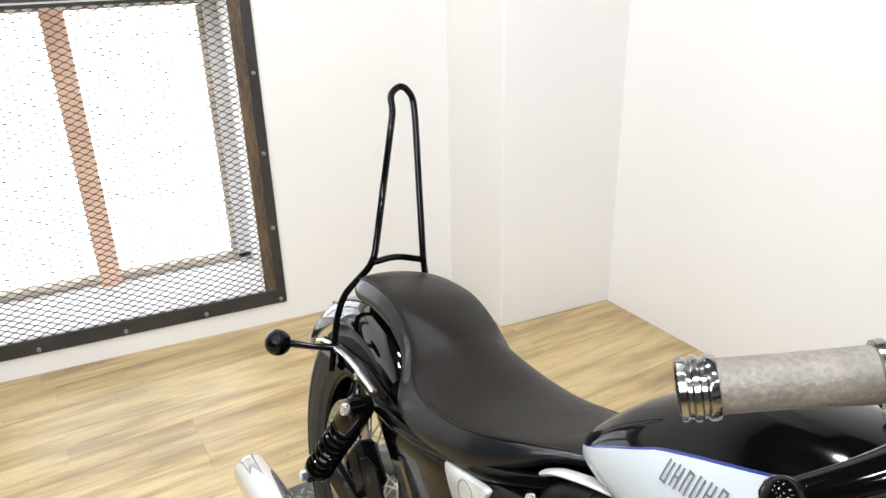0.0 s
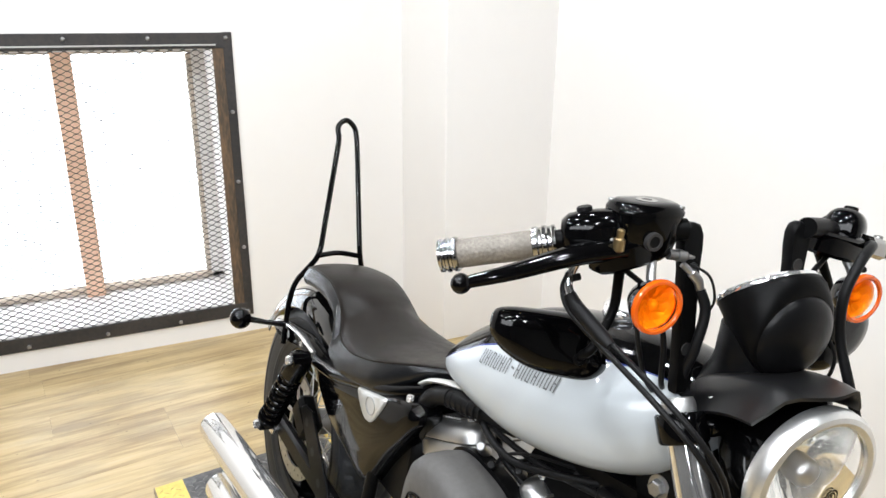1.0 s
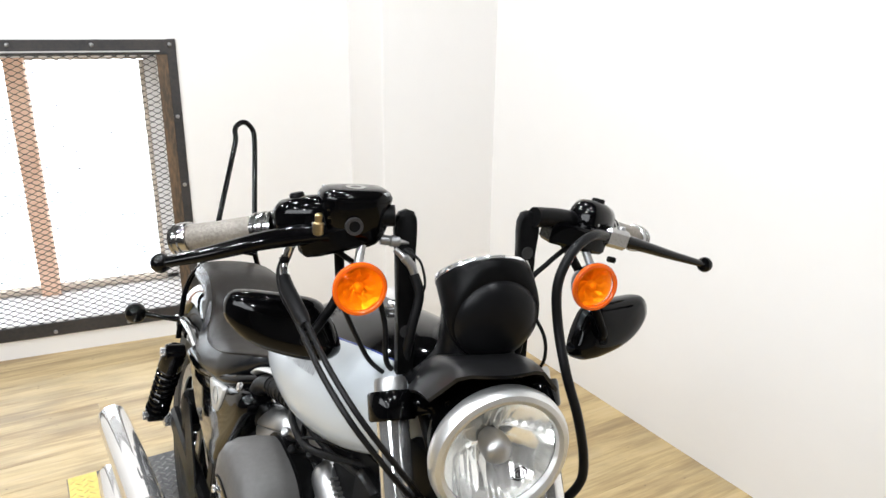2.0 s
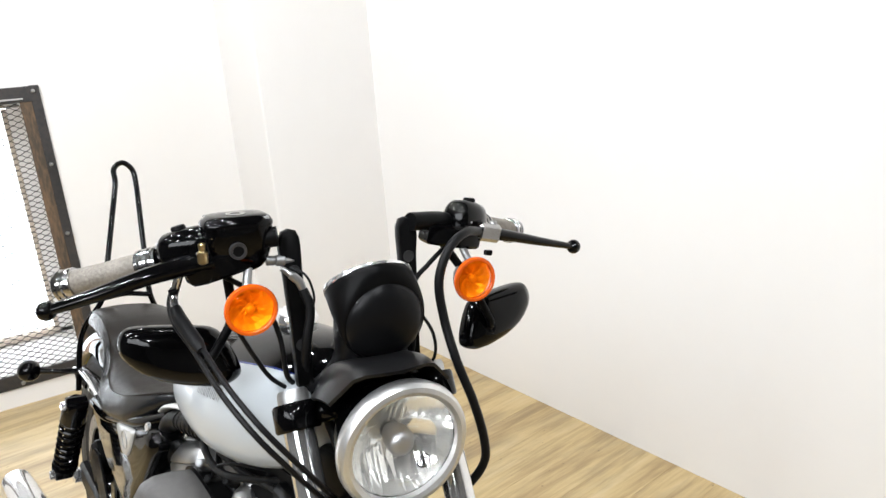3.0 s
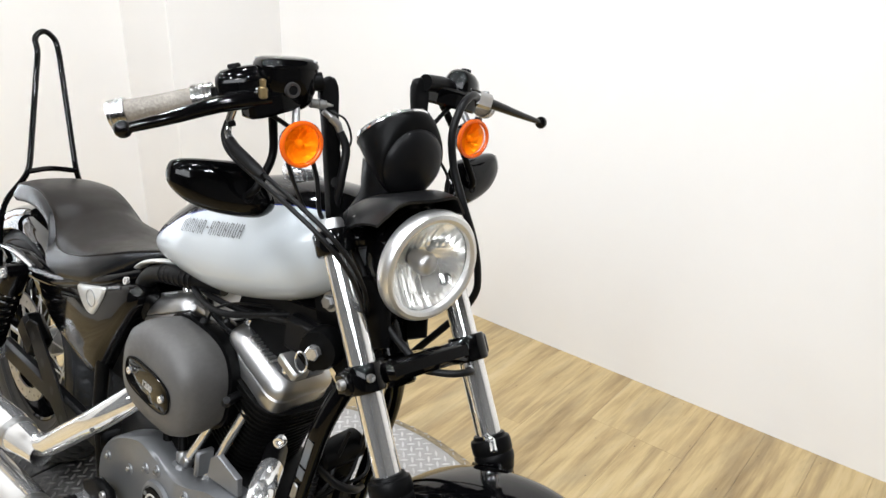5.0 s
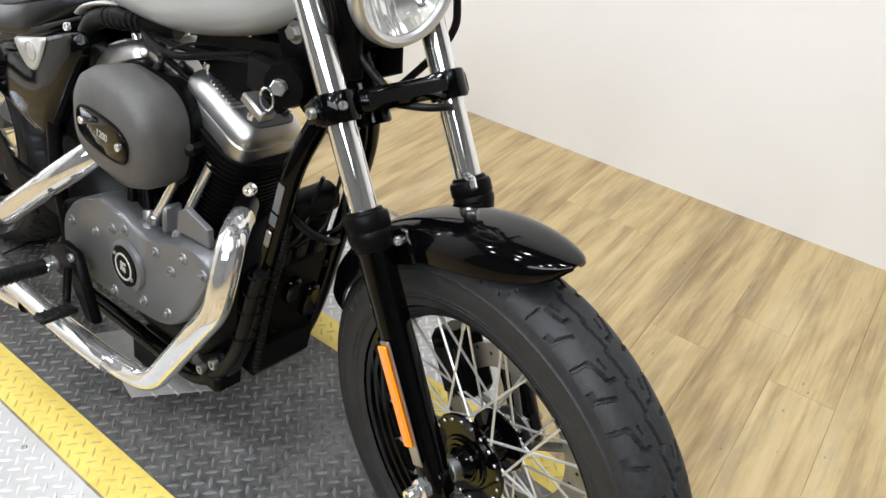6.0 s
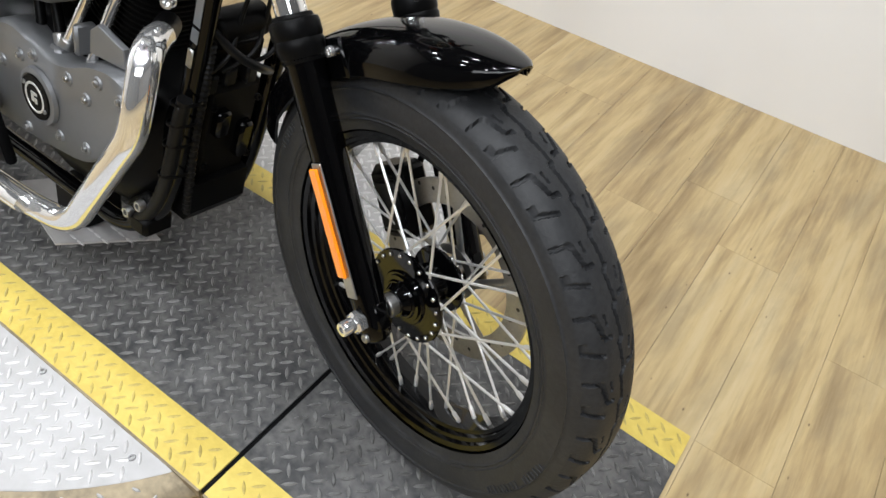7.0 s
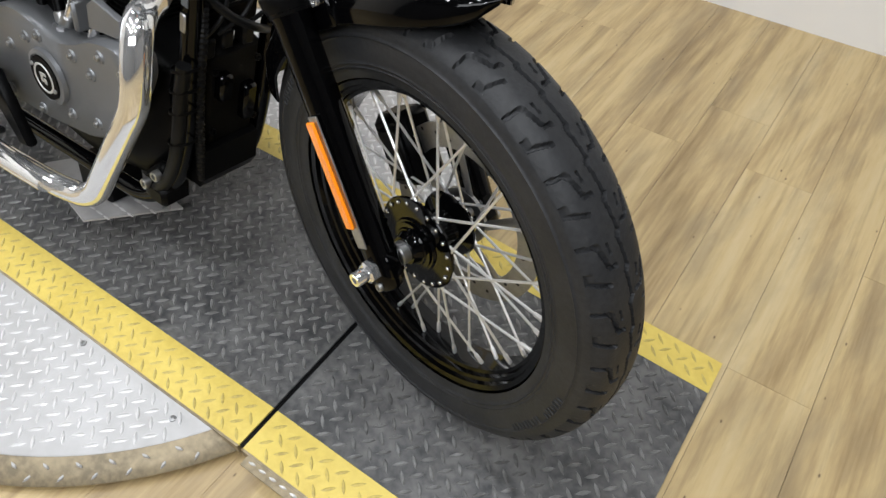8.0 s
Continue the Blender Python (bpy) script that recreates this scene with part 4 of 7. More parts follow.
for p, q in zip(pa, pb):
    up = Vector((p.z, 0, math.sqrt(1 - p.z * p.z)))
    fore = Vector((up.z, 0, -up.x))
    rows_v.append([Vector((p.x, 0.014, p.y)) + fore * (q.x * b) + Vector((0, q.y * a, 0)) - up * 0.004 for a, b in oval(2, 2, 40, 2.15)])
spart("mount", Geo().loft(rows_v), PLASTIC, gauge, "black gauge bracket flared at its foot", 60)

# -- handlebar --
handlebar = spart("handlebar", Geo().tube(bent([(-0.42, -0.09, 1.168), (-0.435, -0.14, 1.163), (-0.540, -0.330, 1.107)], 0.03), 0.0127, 18), SATIN, bike, "black handlebar on tall flat risers")
spart("bar_half", Geo().tube(bent([(-0.42, 0.09, 1.168), (-0.435, 0.14, 1.163), (-0.540, 0.330, 1.107)], 0.03), 0.0127, 18), SATIN, handlebar)
for side in (-1, 1):
    y = side * 0.076 + 0.006
    lo, hi = Vector((-0.405, y, 0.972)), Vector((-0.432, y + side * 0.004, 1.182))
    axis_r = (hi - lo).normalized()
    fr = Vector((0, side, 0))
    back = axis_r.cross(fr) * side
    outline = [(-0.010, 0.0), (0.010, 0.0), (0.0105, 0.07), (0.013, 0.15), (0.0150, 0.178), (0.0140, 0.191), (0.009, 0.200), (0.0, 0.2035), (-0.008, 0.201), (-0.012, 0.192), (-0.0125, 0.178), (-0.0115, 0.15), (-0.011, 0.07)]
    riser = spart("riser", Geo().prism(outline, lambda u, v, d: lo + fr * u + axis_r * v + back * (d - 0.008), 0.016, 0.003), SATIN, handlebar, "flat black riser with a hole", 50)
    for h in (0.150, 0.055):
        p = lo + axis_r * h
        for sgn in (-1, 1):
            spart("riser_hole", Geo().lathe([(1e-4, 0.0083), (0.0066, 0.0083), (0.0075, 0.0088), (0.0080, 0.0080)], p, back * sgn, 18), HOLE, riser, "", 0)

for side in (-1, 1):
    a, b = Vector((-0.482, side * 0.233, 1.136)), Vector((-0.540, side * 0.332, 1.106))
    d = (b - a).normalized()
    ln = (b - a).length
    grip = spart("grip", Geo().lathe([(0.0125, 0.0), (0.0168, 0.0), (0.0172, 0.006), (0.0165, ln * 0.5), (0.0170, ln - 0.022), (0.0165, ln - 0.02)], a, d, 32), GRIP, bike, "worn grey sleeved grip with chrome ringed ends")
    rings_r = [(0.0165, 0), (0.0195, 0.0005), (0.0205, 0.003), (0.0205, 0.006), (0.0185, 0.0075), (0.0185, 0.010), (0.0205, 0.0115), (0.0205, 0.0145), (0.0185, 0.016), (0.0185, 0.018), (0.020, 0.0195), (0.0195, 0.023), (0.014, 0.0245), (1e-4, 0.0245)]
    spart("end_cap", Geo().lathe(rings_r, b - d * 0.021, d, 32), CAPMETAL, grip, "ringed chrome end cap")
    spart("collar", Geo().lathe([(0.0165, 0), (0.0198, 0.0005), (0.0205, 0.004), (0.0188, 0.006), (0.0188, 0.009), (0.0205, 0.011), (0.0205, 0.015), (0.0188, 0.017), (0.0188, 0.020), (0.0205, 0.022), (0.020, 0.027), (0.0165, 0.028)], a - d * 0.016, d, 32), CAPMETAL, grip, "ringed chrome collar")
    # switch housing: two clamshell halves with buttons
    c = Vector((-0.452, side * 0.190, 1.152))
    tn = d.to_track_quat("X", "Z").to_matrix()
    switch = spart("switch_housing", Geo().loft([[c + tn @ Vector((x, p[0] - side * 0.002, p[1] + 0.003)) for p in oval(w, h, 28, 2.5)] for x, w, h in ((-0.036, 0.024, 0.026), (-0.033, 0.036, 0.040), (-0.024, 0.046, 0.053), (0.004, 0.049, 0.057), (0.022, 0.046, 0.053), (0.030, 0.036, 0.042), (0.032, 0.026, 0.030))]), GLOSS, handlebar, "rounded black switch housing", 60)
    spart("housing_seam", Geo().tube([c + tn @ Vector((x, math.copysign(0.0245, -side) * math.sin(math.pi * (x + 0.036) / 0.068) ** 0.4, 0.0)) for x in [-0.034 + 0.0064 * k for k in range(11)]], 0.0012, 6), STEEL, switch)
    spart("button", Geo().lathe([(1e-4, 0.0045), (0.0075, 0.0042), (0.0088, 0.0025), (0.009, -0.004)], c + tn @ Vector((0.004, -0.002, 0.0310)), tn @ Vector((0, 0, 1)), 20), SATIN, switch)
    spart("rocker_switch", Geo().box(tuple(c + tn @ Vector((0.004, -0.024 if side < 0 else 0.024, 0.010))), (0.018, 0.006, 0.014), 0.003, tn), PLASTIC, switch)
    # lever and its bracket in front of the grip
    up_z = 0.008 if side < 0 else -0.004
    p0, p1, p2, p3 = Vector((-0.428, side * 0.170, 1.146)), Vector((-0.426, side * 0.232, 1.133 + up_z * 0.6)), Vector((-0.430, side * 0.300 + 0.004, 1.113 + up_z)), Vector((-0.440, side * 0.359 + (0.011 if side < 0 else 0.022), 1.099 + up_z))
    if side > 0:
        p1, p2 = p0.lerp(p3, 0.33) + Vector((0.003, 0, 0.003)), p0.lerp(p3, 0.67) + Vector((0.002, 0, 0.001))
    line = spline([p0, p1, p2, p3], 8)
    thick, fall = (0.0200, 0.0115) if side < 0 else (0.0170, 0.0105)
    rad = [thick - fall * (i / (len(line) - 1)) ** 0.8 for i in range(len(line))]
    lever = spart("lever", Geo().tube(line, rad, 14, flat=0.72, up=(0, 0, 1)).ball(tuple(p3), 0.0112, 16), GLOSS, handlebar, "gloss black ball-ended lever")
    pq = p0 + Vector((-0.004, -side * 0.014, -0.004))
    pt = Matrix.Rotation(side * radians(-3), 3, "Z") @ Matrix.Rotation(side * radians(-12), 3, "X")
    g = Geo().prism([(-0.042, -0.015), (-0.040, 0.012), (-0.010, 0.018), (0.030, 0.016), (0.044, 0.008), (0.046, -0.010), (0.020, -0.018), (-0.020, -0.019)], lambda u, v, d: pq + pt @ Vector((v + 0.004, u * side, d - 0.016)), 0.030, 0.004)
    spart("perch", g, GLOSS, lever, "chunky black lever perch", 30)
    spart("cable_stop", cyl(p1 + Vector((-0.008, -side * 0.022, -0.026)), p1 + Vector((-0.008, -side * 0.012, -0.028)), 0.0042, n=10), SATIN, lever)
    if side > 0:
        turn_c = (p3 - p0).normalized().to_track_quat("X", "Z").to_matrix()
        spart("clamp", Geo().box(tuple(p0.lerp(p3, 0.20) + Vector((0.004, 0, 0.004))), (0.040, 0.030, 0.026), 0.005, turn_c), CAPMETAL, lever, "bright clutch clamp block", 30)
        spart("clamp_screw", screw_head(p0.lerp(p3, 0.26) + Vector((0.004, 0, 0.017)), (0, 0, 1), 0.0055, 0.004), STEEL, lever)
    spart("pivot", screw_head(p0 + Vector((0.002, side * 0.012, 0.010)), (0, 0, 1), 0.007, 0.004), STEEL, lever)

# brake fluid reservoir on the throttle side
RC = Vector((-0.438, -0.135, 1.158))
g = Geo()
g.loft([[RC + Vector((p[0], p[1], z)) for p in oval(0.060 * s, 0.084 * s, 32, 3.0)] for z, s in ((-0.030, 0.50), (-0.026, 0.66), (-0.018, 0.82), (0.0, 0.96), (0.022, 1.0), (0.026, 1.0))])
resv = spart("brake_reservoir", g, GLOSS, handlebar, "black brake fluid reservoir with sight glass")
spart("lid", Geo().loft([[RC + Vector((p[0], p[1], z)) for p in oval(0.062 * s, 0.086 * s, 32, 3.0)] for z, s in ((0.0265, 1.0), (0.030, 1.0), (0.035, 0.93), (0.0385, 0.78), (0.0395, 0.5))]), GLOSS, resv, "low domed black lid")
spart("lid_mark", Geo().lathe([(0.0060, 0.0399), (0.0120, 0.0399)], RC, (0, 0, 1), 28), CAPMETAL, resv, "grey ring on the lid", 0)
for sx, sy in ((0.02, 0.032), (-0.02, -0.032)):
    spart("lid_screw", screw_head(RC + Vector((sx, sy, 0.034)), (0, 0, 1), 0.004, 0.003), STEEL, resv)
spart("sight_ring", Geo().lathe([(0.0065, 0.033), (0.0070, 0.0345), (0.0100, 0.0345), (0.0105, 0.031), (0.0105, 0.026)], RC + Vector((0, -0.006, 0)), (1, 0, 0), 24), DARKSTEEL, resv, "dark sight glass ring")
spart("sight_glass", Geo().lathe([(1e-4, 0.0328), (0.0066, 0.0328)], RC + Vector((0, -0.006, 0)), (1, 0, 0), 24), PLASTIC, resv, "dark sight glass")
spart("banjo_bolt", Geo().lathe([(1e-4, 0.0), (0.0062, 0.0), (0.0062, 0.010), (0.0050, 0.011), (0.0072, 0.012), (0.0072, 0.022), (0.0050, 0.024), (0.0030, 0.034), (1e-4, 0.034)], RC + Vector((0.014, 0.030, -0.020)), (0.1, 1, -0.1), 16), STEEL, resv, "bright hose fitting")
spart("hose_end", Geo().tube([RC + Vector((0.022, 0.046, -0.030)), RC + Vector((0.026, 0.056, -0.038)), RC + Vector((0.0265, 0.057, -0.0388)), RC + Vector((0.030, 0.066, -0.048)), RC + Vector((0.032, 0.070, -0.060))], [0.0038, 0.0042, 0.0058, 0.0058, 0.0048], 12), STEEL, resv, "ribbed bright hose end")
spart("bleed_nipple", Geo().lathe([(0.004, 0), (0.0065, 0.002), (0.0065, 0.014), (0.004, 0.016), (0.0045, 0.024), (0.002, 0.026)], RC + Vector((0.026, -0.046, -0.012)), (0, 0, 1), 12), BRASS, resv)

# -- turn signals and mirrors hang below the bar --
def shrunk(g, about, k):
    """The same geometry, k times as large about a point."""
    g.v = [about + (Vector(v) - about) * k for v in g.v]
    return g


for side in (-1, 1):
    c = Vector((-0.391, 0.174, 1.083)) if side > 0 else Vector((-0.391, -0.134, 1.088))
    sig = spart("turn_signal", shrunk(Geo().lathe([(1e-4, -0.040), (0.012, -0.038), (0.022, -0.030), (0.029, -0.016), (0.0325, -0.002), (0.0325, 0.002), (0.030, 0.003)], c, (1, 0, 0), 40), c, 0.92), GLOSS, bike, "round amber front turn signal in a black bullet shell")
    # fluted bowl and bulb behind a clear amber dome
    g = Geo()
    for k, (r0, r1, h0, h1) in enumerate(((0.006, 0.013, -0.016, -0.0135), (0.013, 0.022, -0.0135, -0.008), (0.022, 0.0305, -0.008, 0.0))):
        for j in range(18):
            a0, a1 = 2 * math.pi * (j + 0.5 * k) / 18, 2 * math.pi * (j + 1 + 0.5 * k) / 18
            lift = 0.0022 if j % 2 else -0.0010
            g.add([c + Vector((h + lift * q, math.cos(a) * r, math.sin(a) * r)) for r, h, a, q in ((r0, h0, a0, 0), (r1, h1, a0, 1), (r1, h1, a1, 0.1), (r0, h0, a1, 0.7))], [(0, 1, 2, 3)])
    g.lathe([(1e-4, -0.018), (0.020, -0.015), (0.0312, -0.002)], c, (1, 0, 0), 36)
    spart("lamp_bowl", shrunk(g, c, 0.92), AMBERBOWL, sig, "fluted bright bowl", 0)
    spart("bulb", Geo().ball(tuple(c + Vector((-0.008, 0, 0))), 0.0065, 16), AMBERBOWL, sig, "amber bulb")
    lens = spart("lens", shrunk(Geo().lathe([(1e-4, 0.0100), (0.010, 0.0094), (0.020, 0.0072), (0.028, 0.0030), (0.0305, -0.0005), (0.0290, -0.0005), (0.0268, 0.0022), (0.0195, 0.0060), (0.010, 0.0080), (1e-4, 0.0086)], c, (1, 0, 0), 40), c, 0.92), AMBER, sig, "clear amber lens")
    lens.visible_shadow = False
    spart("rim", shrunk(Geo().lathe([(0.0315, -0.003), (0.0345, -0.003), (0.035, 0.001), (0.0335, 0.0040), (0.0300, 0.0042), (0.0288, 0.0028), (0.0295, -0.001)], c, (1, 0, 0), 40), c, 0.92), AMBERIN, sig)
    spart("stem", Geo().tube([c + Vector((-0.018, 0, 0.024)), c + Vector((-0.030, -side * 0.006, 0.045)), c + Vector((-0.042, -side * 0.012, 0.062))], 0.0055, 10), STEEL, sig)
    # mirror: a long rounded shell, glass to the rear
    mc = Vector((-0.478, -0.208, 1.012)) if side < 0 else Vector((-0.486, 0.266, 0.986))
    tn = Matrix.Rotation(side * radians(10), 3, "Z") @ Matrix.Rotation(radians(-14), 3, "Y")
    shell = [(0.073, 0.014), (0.070, 0.036), (0.054, 0.043), (0.006, 0.040), (-0.038, 0.033), (-0.056, 0.014), (-0.068, -0.012), (-0.070, -0.032), (-0.046, -0.044), (0.0, -0.037), (0.036, -0.024), (0.060, -0.006)]
    prof = [(p.x * side, p.y) for p in spline([(u, v, 0) for u, v in (shell if side > 0 else shell[::-1])], 4, True)]
    g = Geo().loft([[mc + tn @ Vector((x, u * s, v * s)) for u, v in prof] for x, s in ((-0.010, 0.96), (-0.009, 1.0), (0.002, 1.0), (0.012, 0.93), (0.019, 0.76), (0.0225, 0.45), (0.0235, 0.1))])
    mirror = spart("mirror", g, GLOSS, bike, "gloss black rear-view mirror hung below the bar")
    spart("glass", Geo().prism([(u * 0.93, v * 0.93) for u, v in prof], lambda u, v, dd: mc + tn @ Vector((-0.0105 - dd, u, v)), 0.0015), CHROME, mirror, "mirror glass", 0)
    spart("stem", Geo().tube(bent([mc + tn @ Vector((0.016, -side * 0.028, -0.012)), mc + tn @ Vector((0.034, -side * 0.036, -0.004)), Vector((-0.452, mc.y - side * 0.064, 1.060)), Vector((-0.447, side * 0.150, 1.130))], 0.02), [0.006] * 13 + [0.0065], 12), SATIN, mirror)
    spart("stem_boss", screw_head(mc + tn @ Vector((0.018, -side * 0.028, -0.014)), tn @ Vector((1, 0, 0)), 0.008, 0.006), SATIN, mirror)

# -- cables --
def cable(name, pts, r, label, mat=CABLE, k=8):
    return spart(name, Geo().tube(spline(pts, k), r, 10), mat, bike, label)


for nm, dy, dz in (("throttle_cable", 0.0, 0.0), ("idle_cable", -0.007, -0.007)):
    cable(nm, [(x, y + dy, z + dz) for x, y, z in ((-0.452, -0.206, 1.118), (-0.450, -0.212, 1.098), (-0.432, -0.210, 1.078), (-0.390, -0.197, 1.058), (-0.310, -0.182, 1.032), (-0.264, -0.158, 0.998), (-0.258, -0.125, 0.952), (-0.282, -0.090, 0.898), (-0.33, -0.055, 0.840), (-0.39, -0.03, 0.80))], 0.0033, "black control cable")
spart("cable_ferrule", Geo().tube(spline([(-0.448, -0.200, 1.138), (-0.452, -0.208, 1.116), (-0.450, -0.213, 1.098), (-0.438, -0.212, 1.084)], 4), 0.0056, 12), FORKCHROME, bike, "bright cable elbow")
spart("cable_sleeve", Geo().tube([(-0.442, -0.214, 1.088), (-0.430, -0.211, 1.077), (-0.390, -0.199, 1.057), (-0.378, -0.196, 1.052)], [0.0072, 0.0088, 0.0086, 0.006], 12), CABLE, bike, "black rubber cable sleeve")
cable("brake_hose", [(-0.406, -0.066, 1.100), (-0.398, -0.060, 1.075), (-0.395, -0.068, 1.030), (-0.405, -0.066, 0.985), (-0.38, -0.05, 0.93), (-0.31, -0.035, 0.84), (-0.26, -0.02, 0.80)], 0.0062, "black front brake hose")
cable("switch_wire", [(-0.416, -0.078, 1.128), (-0.400, -0.062, 1.118), (-0.392, -0.056, 1.092), (-0.398, -0.060, 1.07)], 0.0016, "thin black wire")
cable("clutch_cable", [(-0.410, 0.190, 1.146), (-0.378, 0.152, 1.155), (-0.362, 0.118, 1.140), (-0.358, 0.101, 1.100), (-0.352, 0.105, 1.050), (-0.330, 0.112, 0.997), (-0.318, 0.131, 0.939), (-0.318, 0.148, 0.880), (-0.322, 0.149, 0.840), (-0.340, 0.125, 0.795), (-0.385, 0.075, 0.72), (-0.42, 0.05, 0.66)], 0.0062, "thick black clutch cable")
cable("wiring_left", [(-0.44, 0.17, 1.135), (-0.425, 0.12, 1.105), (-0.405, 0.085, 1.08), (-0.400, 0.082, 1.00), (-0.41, 0.070, 0.97)], 0.0035, "black wiring")
cable("wiring_loop", [(-0.35, 0.062, 1.075), (-0.335, 0.080, 1.04), (-0.345, 0.086, 1.00), (-0.37, 0.07, 0.975)], 0.0022, "thin black wiring loop")
cable("wiring_right", [(-0.445, -0.17, 1.130), (-0.432, -0.115, 1.09), (-0.418, -0.096, 1.04), (-0.415, -0.090, 0.985), (-0.43, -0.07, 0.96)], 0.0035, "black wiring")
cable("wiring_right", [(-0.400, -0.150, 1.062), (-0.410, -0.130, 1.02), (-0.418, -0.110, 0.985), (-0.43, -0.08, 0.955)], 0.003, "black wiring")
cable("fork_hose", [fk(0.53, -0.02, -0.02), fk(0.505, 0.02, 0.035), fk(0.498, 0.06, 0.038), fk(0.49, 0.10, -0.03), fk(0.40, 0.118, -0.035), fk(0.22, 0.118, -0.04), fk(0.12, 0.09, -0.10)], 0.0055, "black brake hose along the fork")

# -- tank --
TANK_N, PAINT_K = 240, 0.7


def paint_height(t):
    """How high on the section the black top begins, from tail to nose."""
    rows = ((0.0, 0.02), (0.06, 0.06), (0.16, 0.27), (0.27, 0.43), (0.53, 0.62), (0.8, 0.69), (1.01, 0.70))
    for (a, p), (b, q) in zip(rows, rows[1:]):
        if t <= b:
            return p + (q - p) * max(0.0, (t - a) / (b - a))
    return 0.70


def tank_ring(x, zb, zt, w, sh):
    """A tank section: narrow rounded bottom, widest low down, domed top."""
    out = []
    edge = math.asin(paint_height((x + 0.904) / 0.528))
    for i in range(TANK_N):
        k = i / (TANK_N / 2) if i <= TANK_N / 2 else 2 - i / (TANK_N / 2)
        a = -math.pi / 2 + (edge + math.pi / 2) * k / PAINT_K if k < PAINT_K else edge + (math.pi / 2 - edge) * (k - PAINT_K) / (1 - PAINT_K)
        c, s = math.cos(a) * (1 if i <= TANK_N / 2 else -1), math.sin(a)
        y = math.copysign(abs(c) ** (0.82 if s > 0 else 0.55), c) * w
        zm_ = zb + (zt - zb) * sh
        z = zm_ + (zt - zm_) * abs(s) ** 0.95 if s > 0 else zm_ - (zm_ - zb) * abs(s) ** 0.85
        y *= 1 - 0.18 * max(0, s) ** 2
        out.append(Vector((x, y, z)))
    return out


def table_row(table, x):
    """Reads a smooth row of values from rows of (x, value...)."""
    n = len(table)
    i = next((k for k in range(n - 1) if x <= table[k + 1][0]), n - 2)
    a, b = table[i], table[i + 1]
    h = b[0] - a[0]
    t = (x - a[0]) / h

    def slope(k, c):
        lo, hi = table[max(k - 1, 0)], table[min(k + 1, n - 1)]
        return (hi[c] - lo[c]) / (hi[0] - lo[0])
    return [(2 * t ** 3 - 3 * t * t + 1) * a[c] + (t ** 3 - 2 * t * t + t) * slope(i, c) * h + (3 * t * t - 2 * t ** 3) * b[c] + (t ** 3 - t * t) * slope(i + 1, c) * h for c in range(1, len(a))]


TANK = [(0.0, 0.784, 0.806, 0.046, 0.45), (0.015, 0.777, 0.824, 0.068, 0.43), (0.05, 0.771, 0.846, 0.090, 0.42), (0.13, 0.765, 0.888, 0.107, 0.40), (0.30, 0.762, 0.946, 0.124, 0.38), (0.50, 0.769, 0.980, 0.133, 0.37), (0.70, 0.794, 0.998, 0.131, 0.38), (0.84, 0.822, 1.002, 0.113, 0.40), (0.92, 0.850, 0.994, 0.086, 0.43), (0.97, 0.878, 0.976, 0.052, 0.47), (1.0, 0.902, 0.946, 0.014, 0.5)]
rings = [tank_ring(-0.904 + 0.528 * t, *table_row(TANK, t)) for t in [i / 60 for i in range(61)]]


def tank_paint(i, j):
    k = (j + 0.5) / (TANK_N / 2)
    k = min(k, 2 - k)
    return 1 if k > PAINT_K + 0.012 else (2 if k > PAINT_K else 0)


tank = part("fuel_tank", Geo().loft(rings, True, tank_paint), [SILVER, GLOSS, BLUE], bike, "silver teardrop fuel tank with a black top and blue pinstripe", 60)
part("filler_cap", Geo().lathe([(0.030, -0.012), (0.033, -0.008), (0.033, 0.004), (0.030, 0.009), (0.012, 0.013), (1e-4, 0.013)], (-0.585, 0, 1.000), (0.05, 0, 1), 36), CHROME, tank, "chrome filler cap")


def tank_side(x, z):
    """The y of the tank's right flank at x, z."""
    t = (x + 0.904) / 0.528
    ring = tank_ring(x, *table_row(TANK, t))
    flank = sorted((p for p in ring if p.y < 0.001), key=lambda p: p.z)
    for a, b in zip(flank, flank[1:]):
        if a.z <= z <= b.z:
            return a.y + (b.y - a.y) * (z - a.z) / max(1e-6, b.z - a.z) - 0.0006
    return flank[0].y


# the maker's lettering, drawn as plain upright bars
x = -0.738
for i in range(14):
    g = Geo()
    z0 = 0.874 + (x + 0.738) * 0.21
    strokes = [(0.0, 0.0022, -0.0112, 0.0112), (0.0062, 0.0084, -0.0112, 0.0112), (0.0, 0.0084, -0.0112 + 0.0100 * (i % 3), -0.0090 + 0.0100 * (i % 3))] if i != 6 else [(0.001, 0.0085, -0.001, 0.002)]
    for x0, x1, q0, q1 in strokes:
        cuts = [(x + (x0 + (x1 - x0) * a), z0 + q0 + (q1 - q0) * b) for b in (0, 0.5, 1) for a in (0, 1)]
        g.add([Vector((xx, tank_side(xx, zz) - 0.0014, zz)) for xx, zz in cuts], [(0, 1, 3, 2), (2, 3, 5, 4)])
    part("letter_bar", g, LETTER, tank, "", 0)
    x += 0.0133

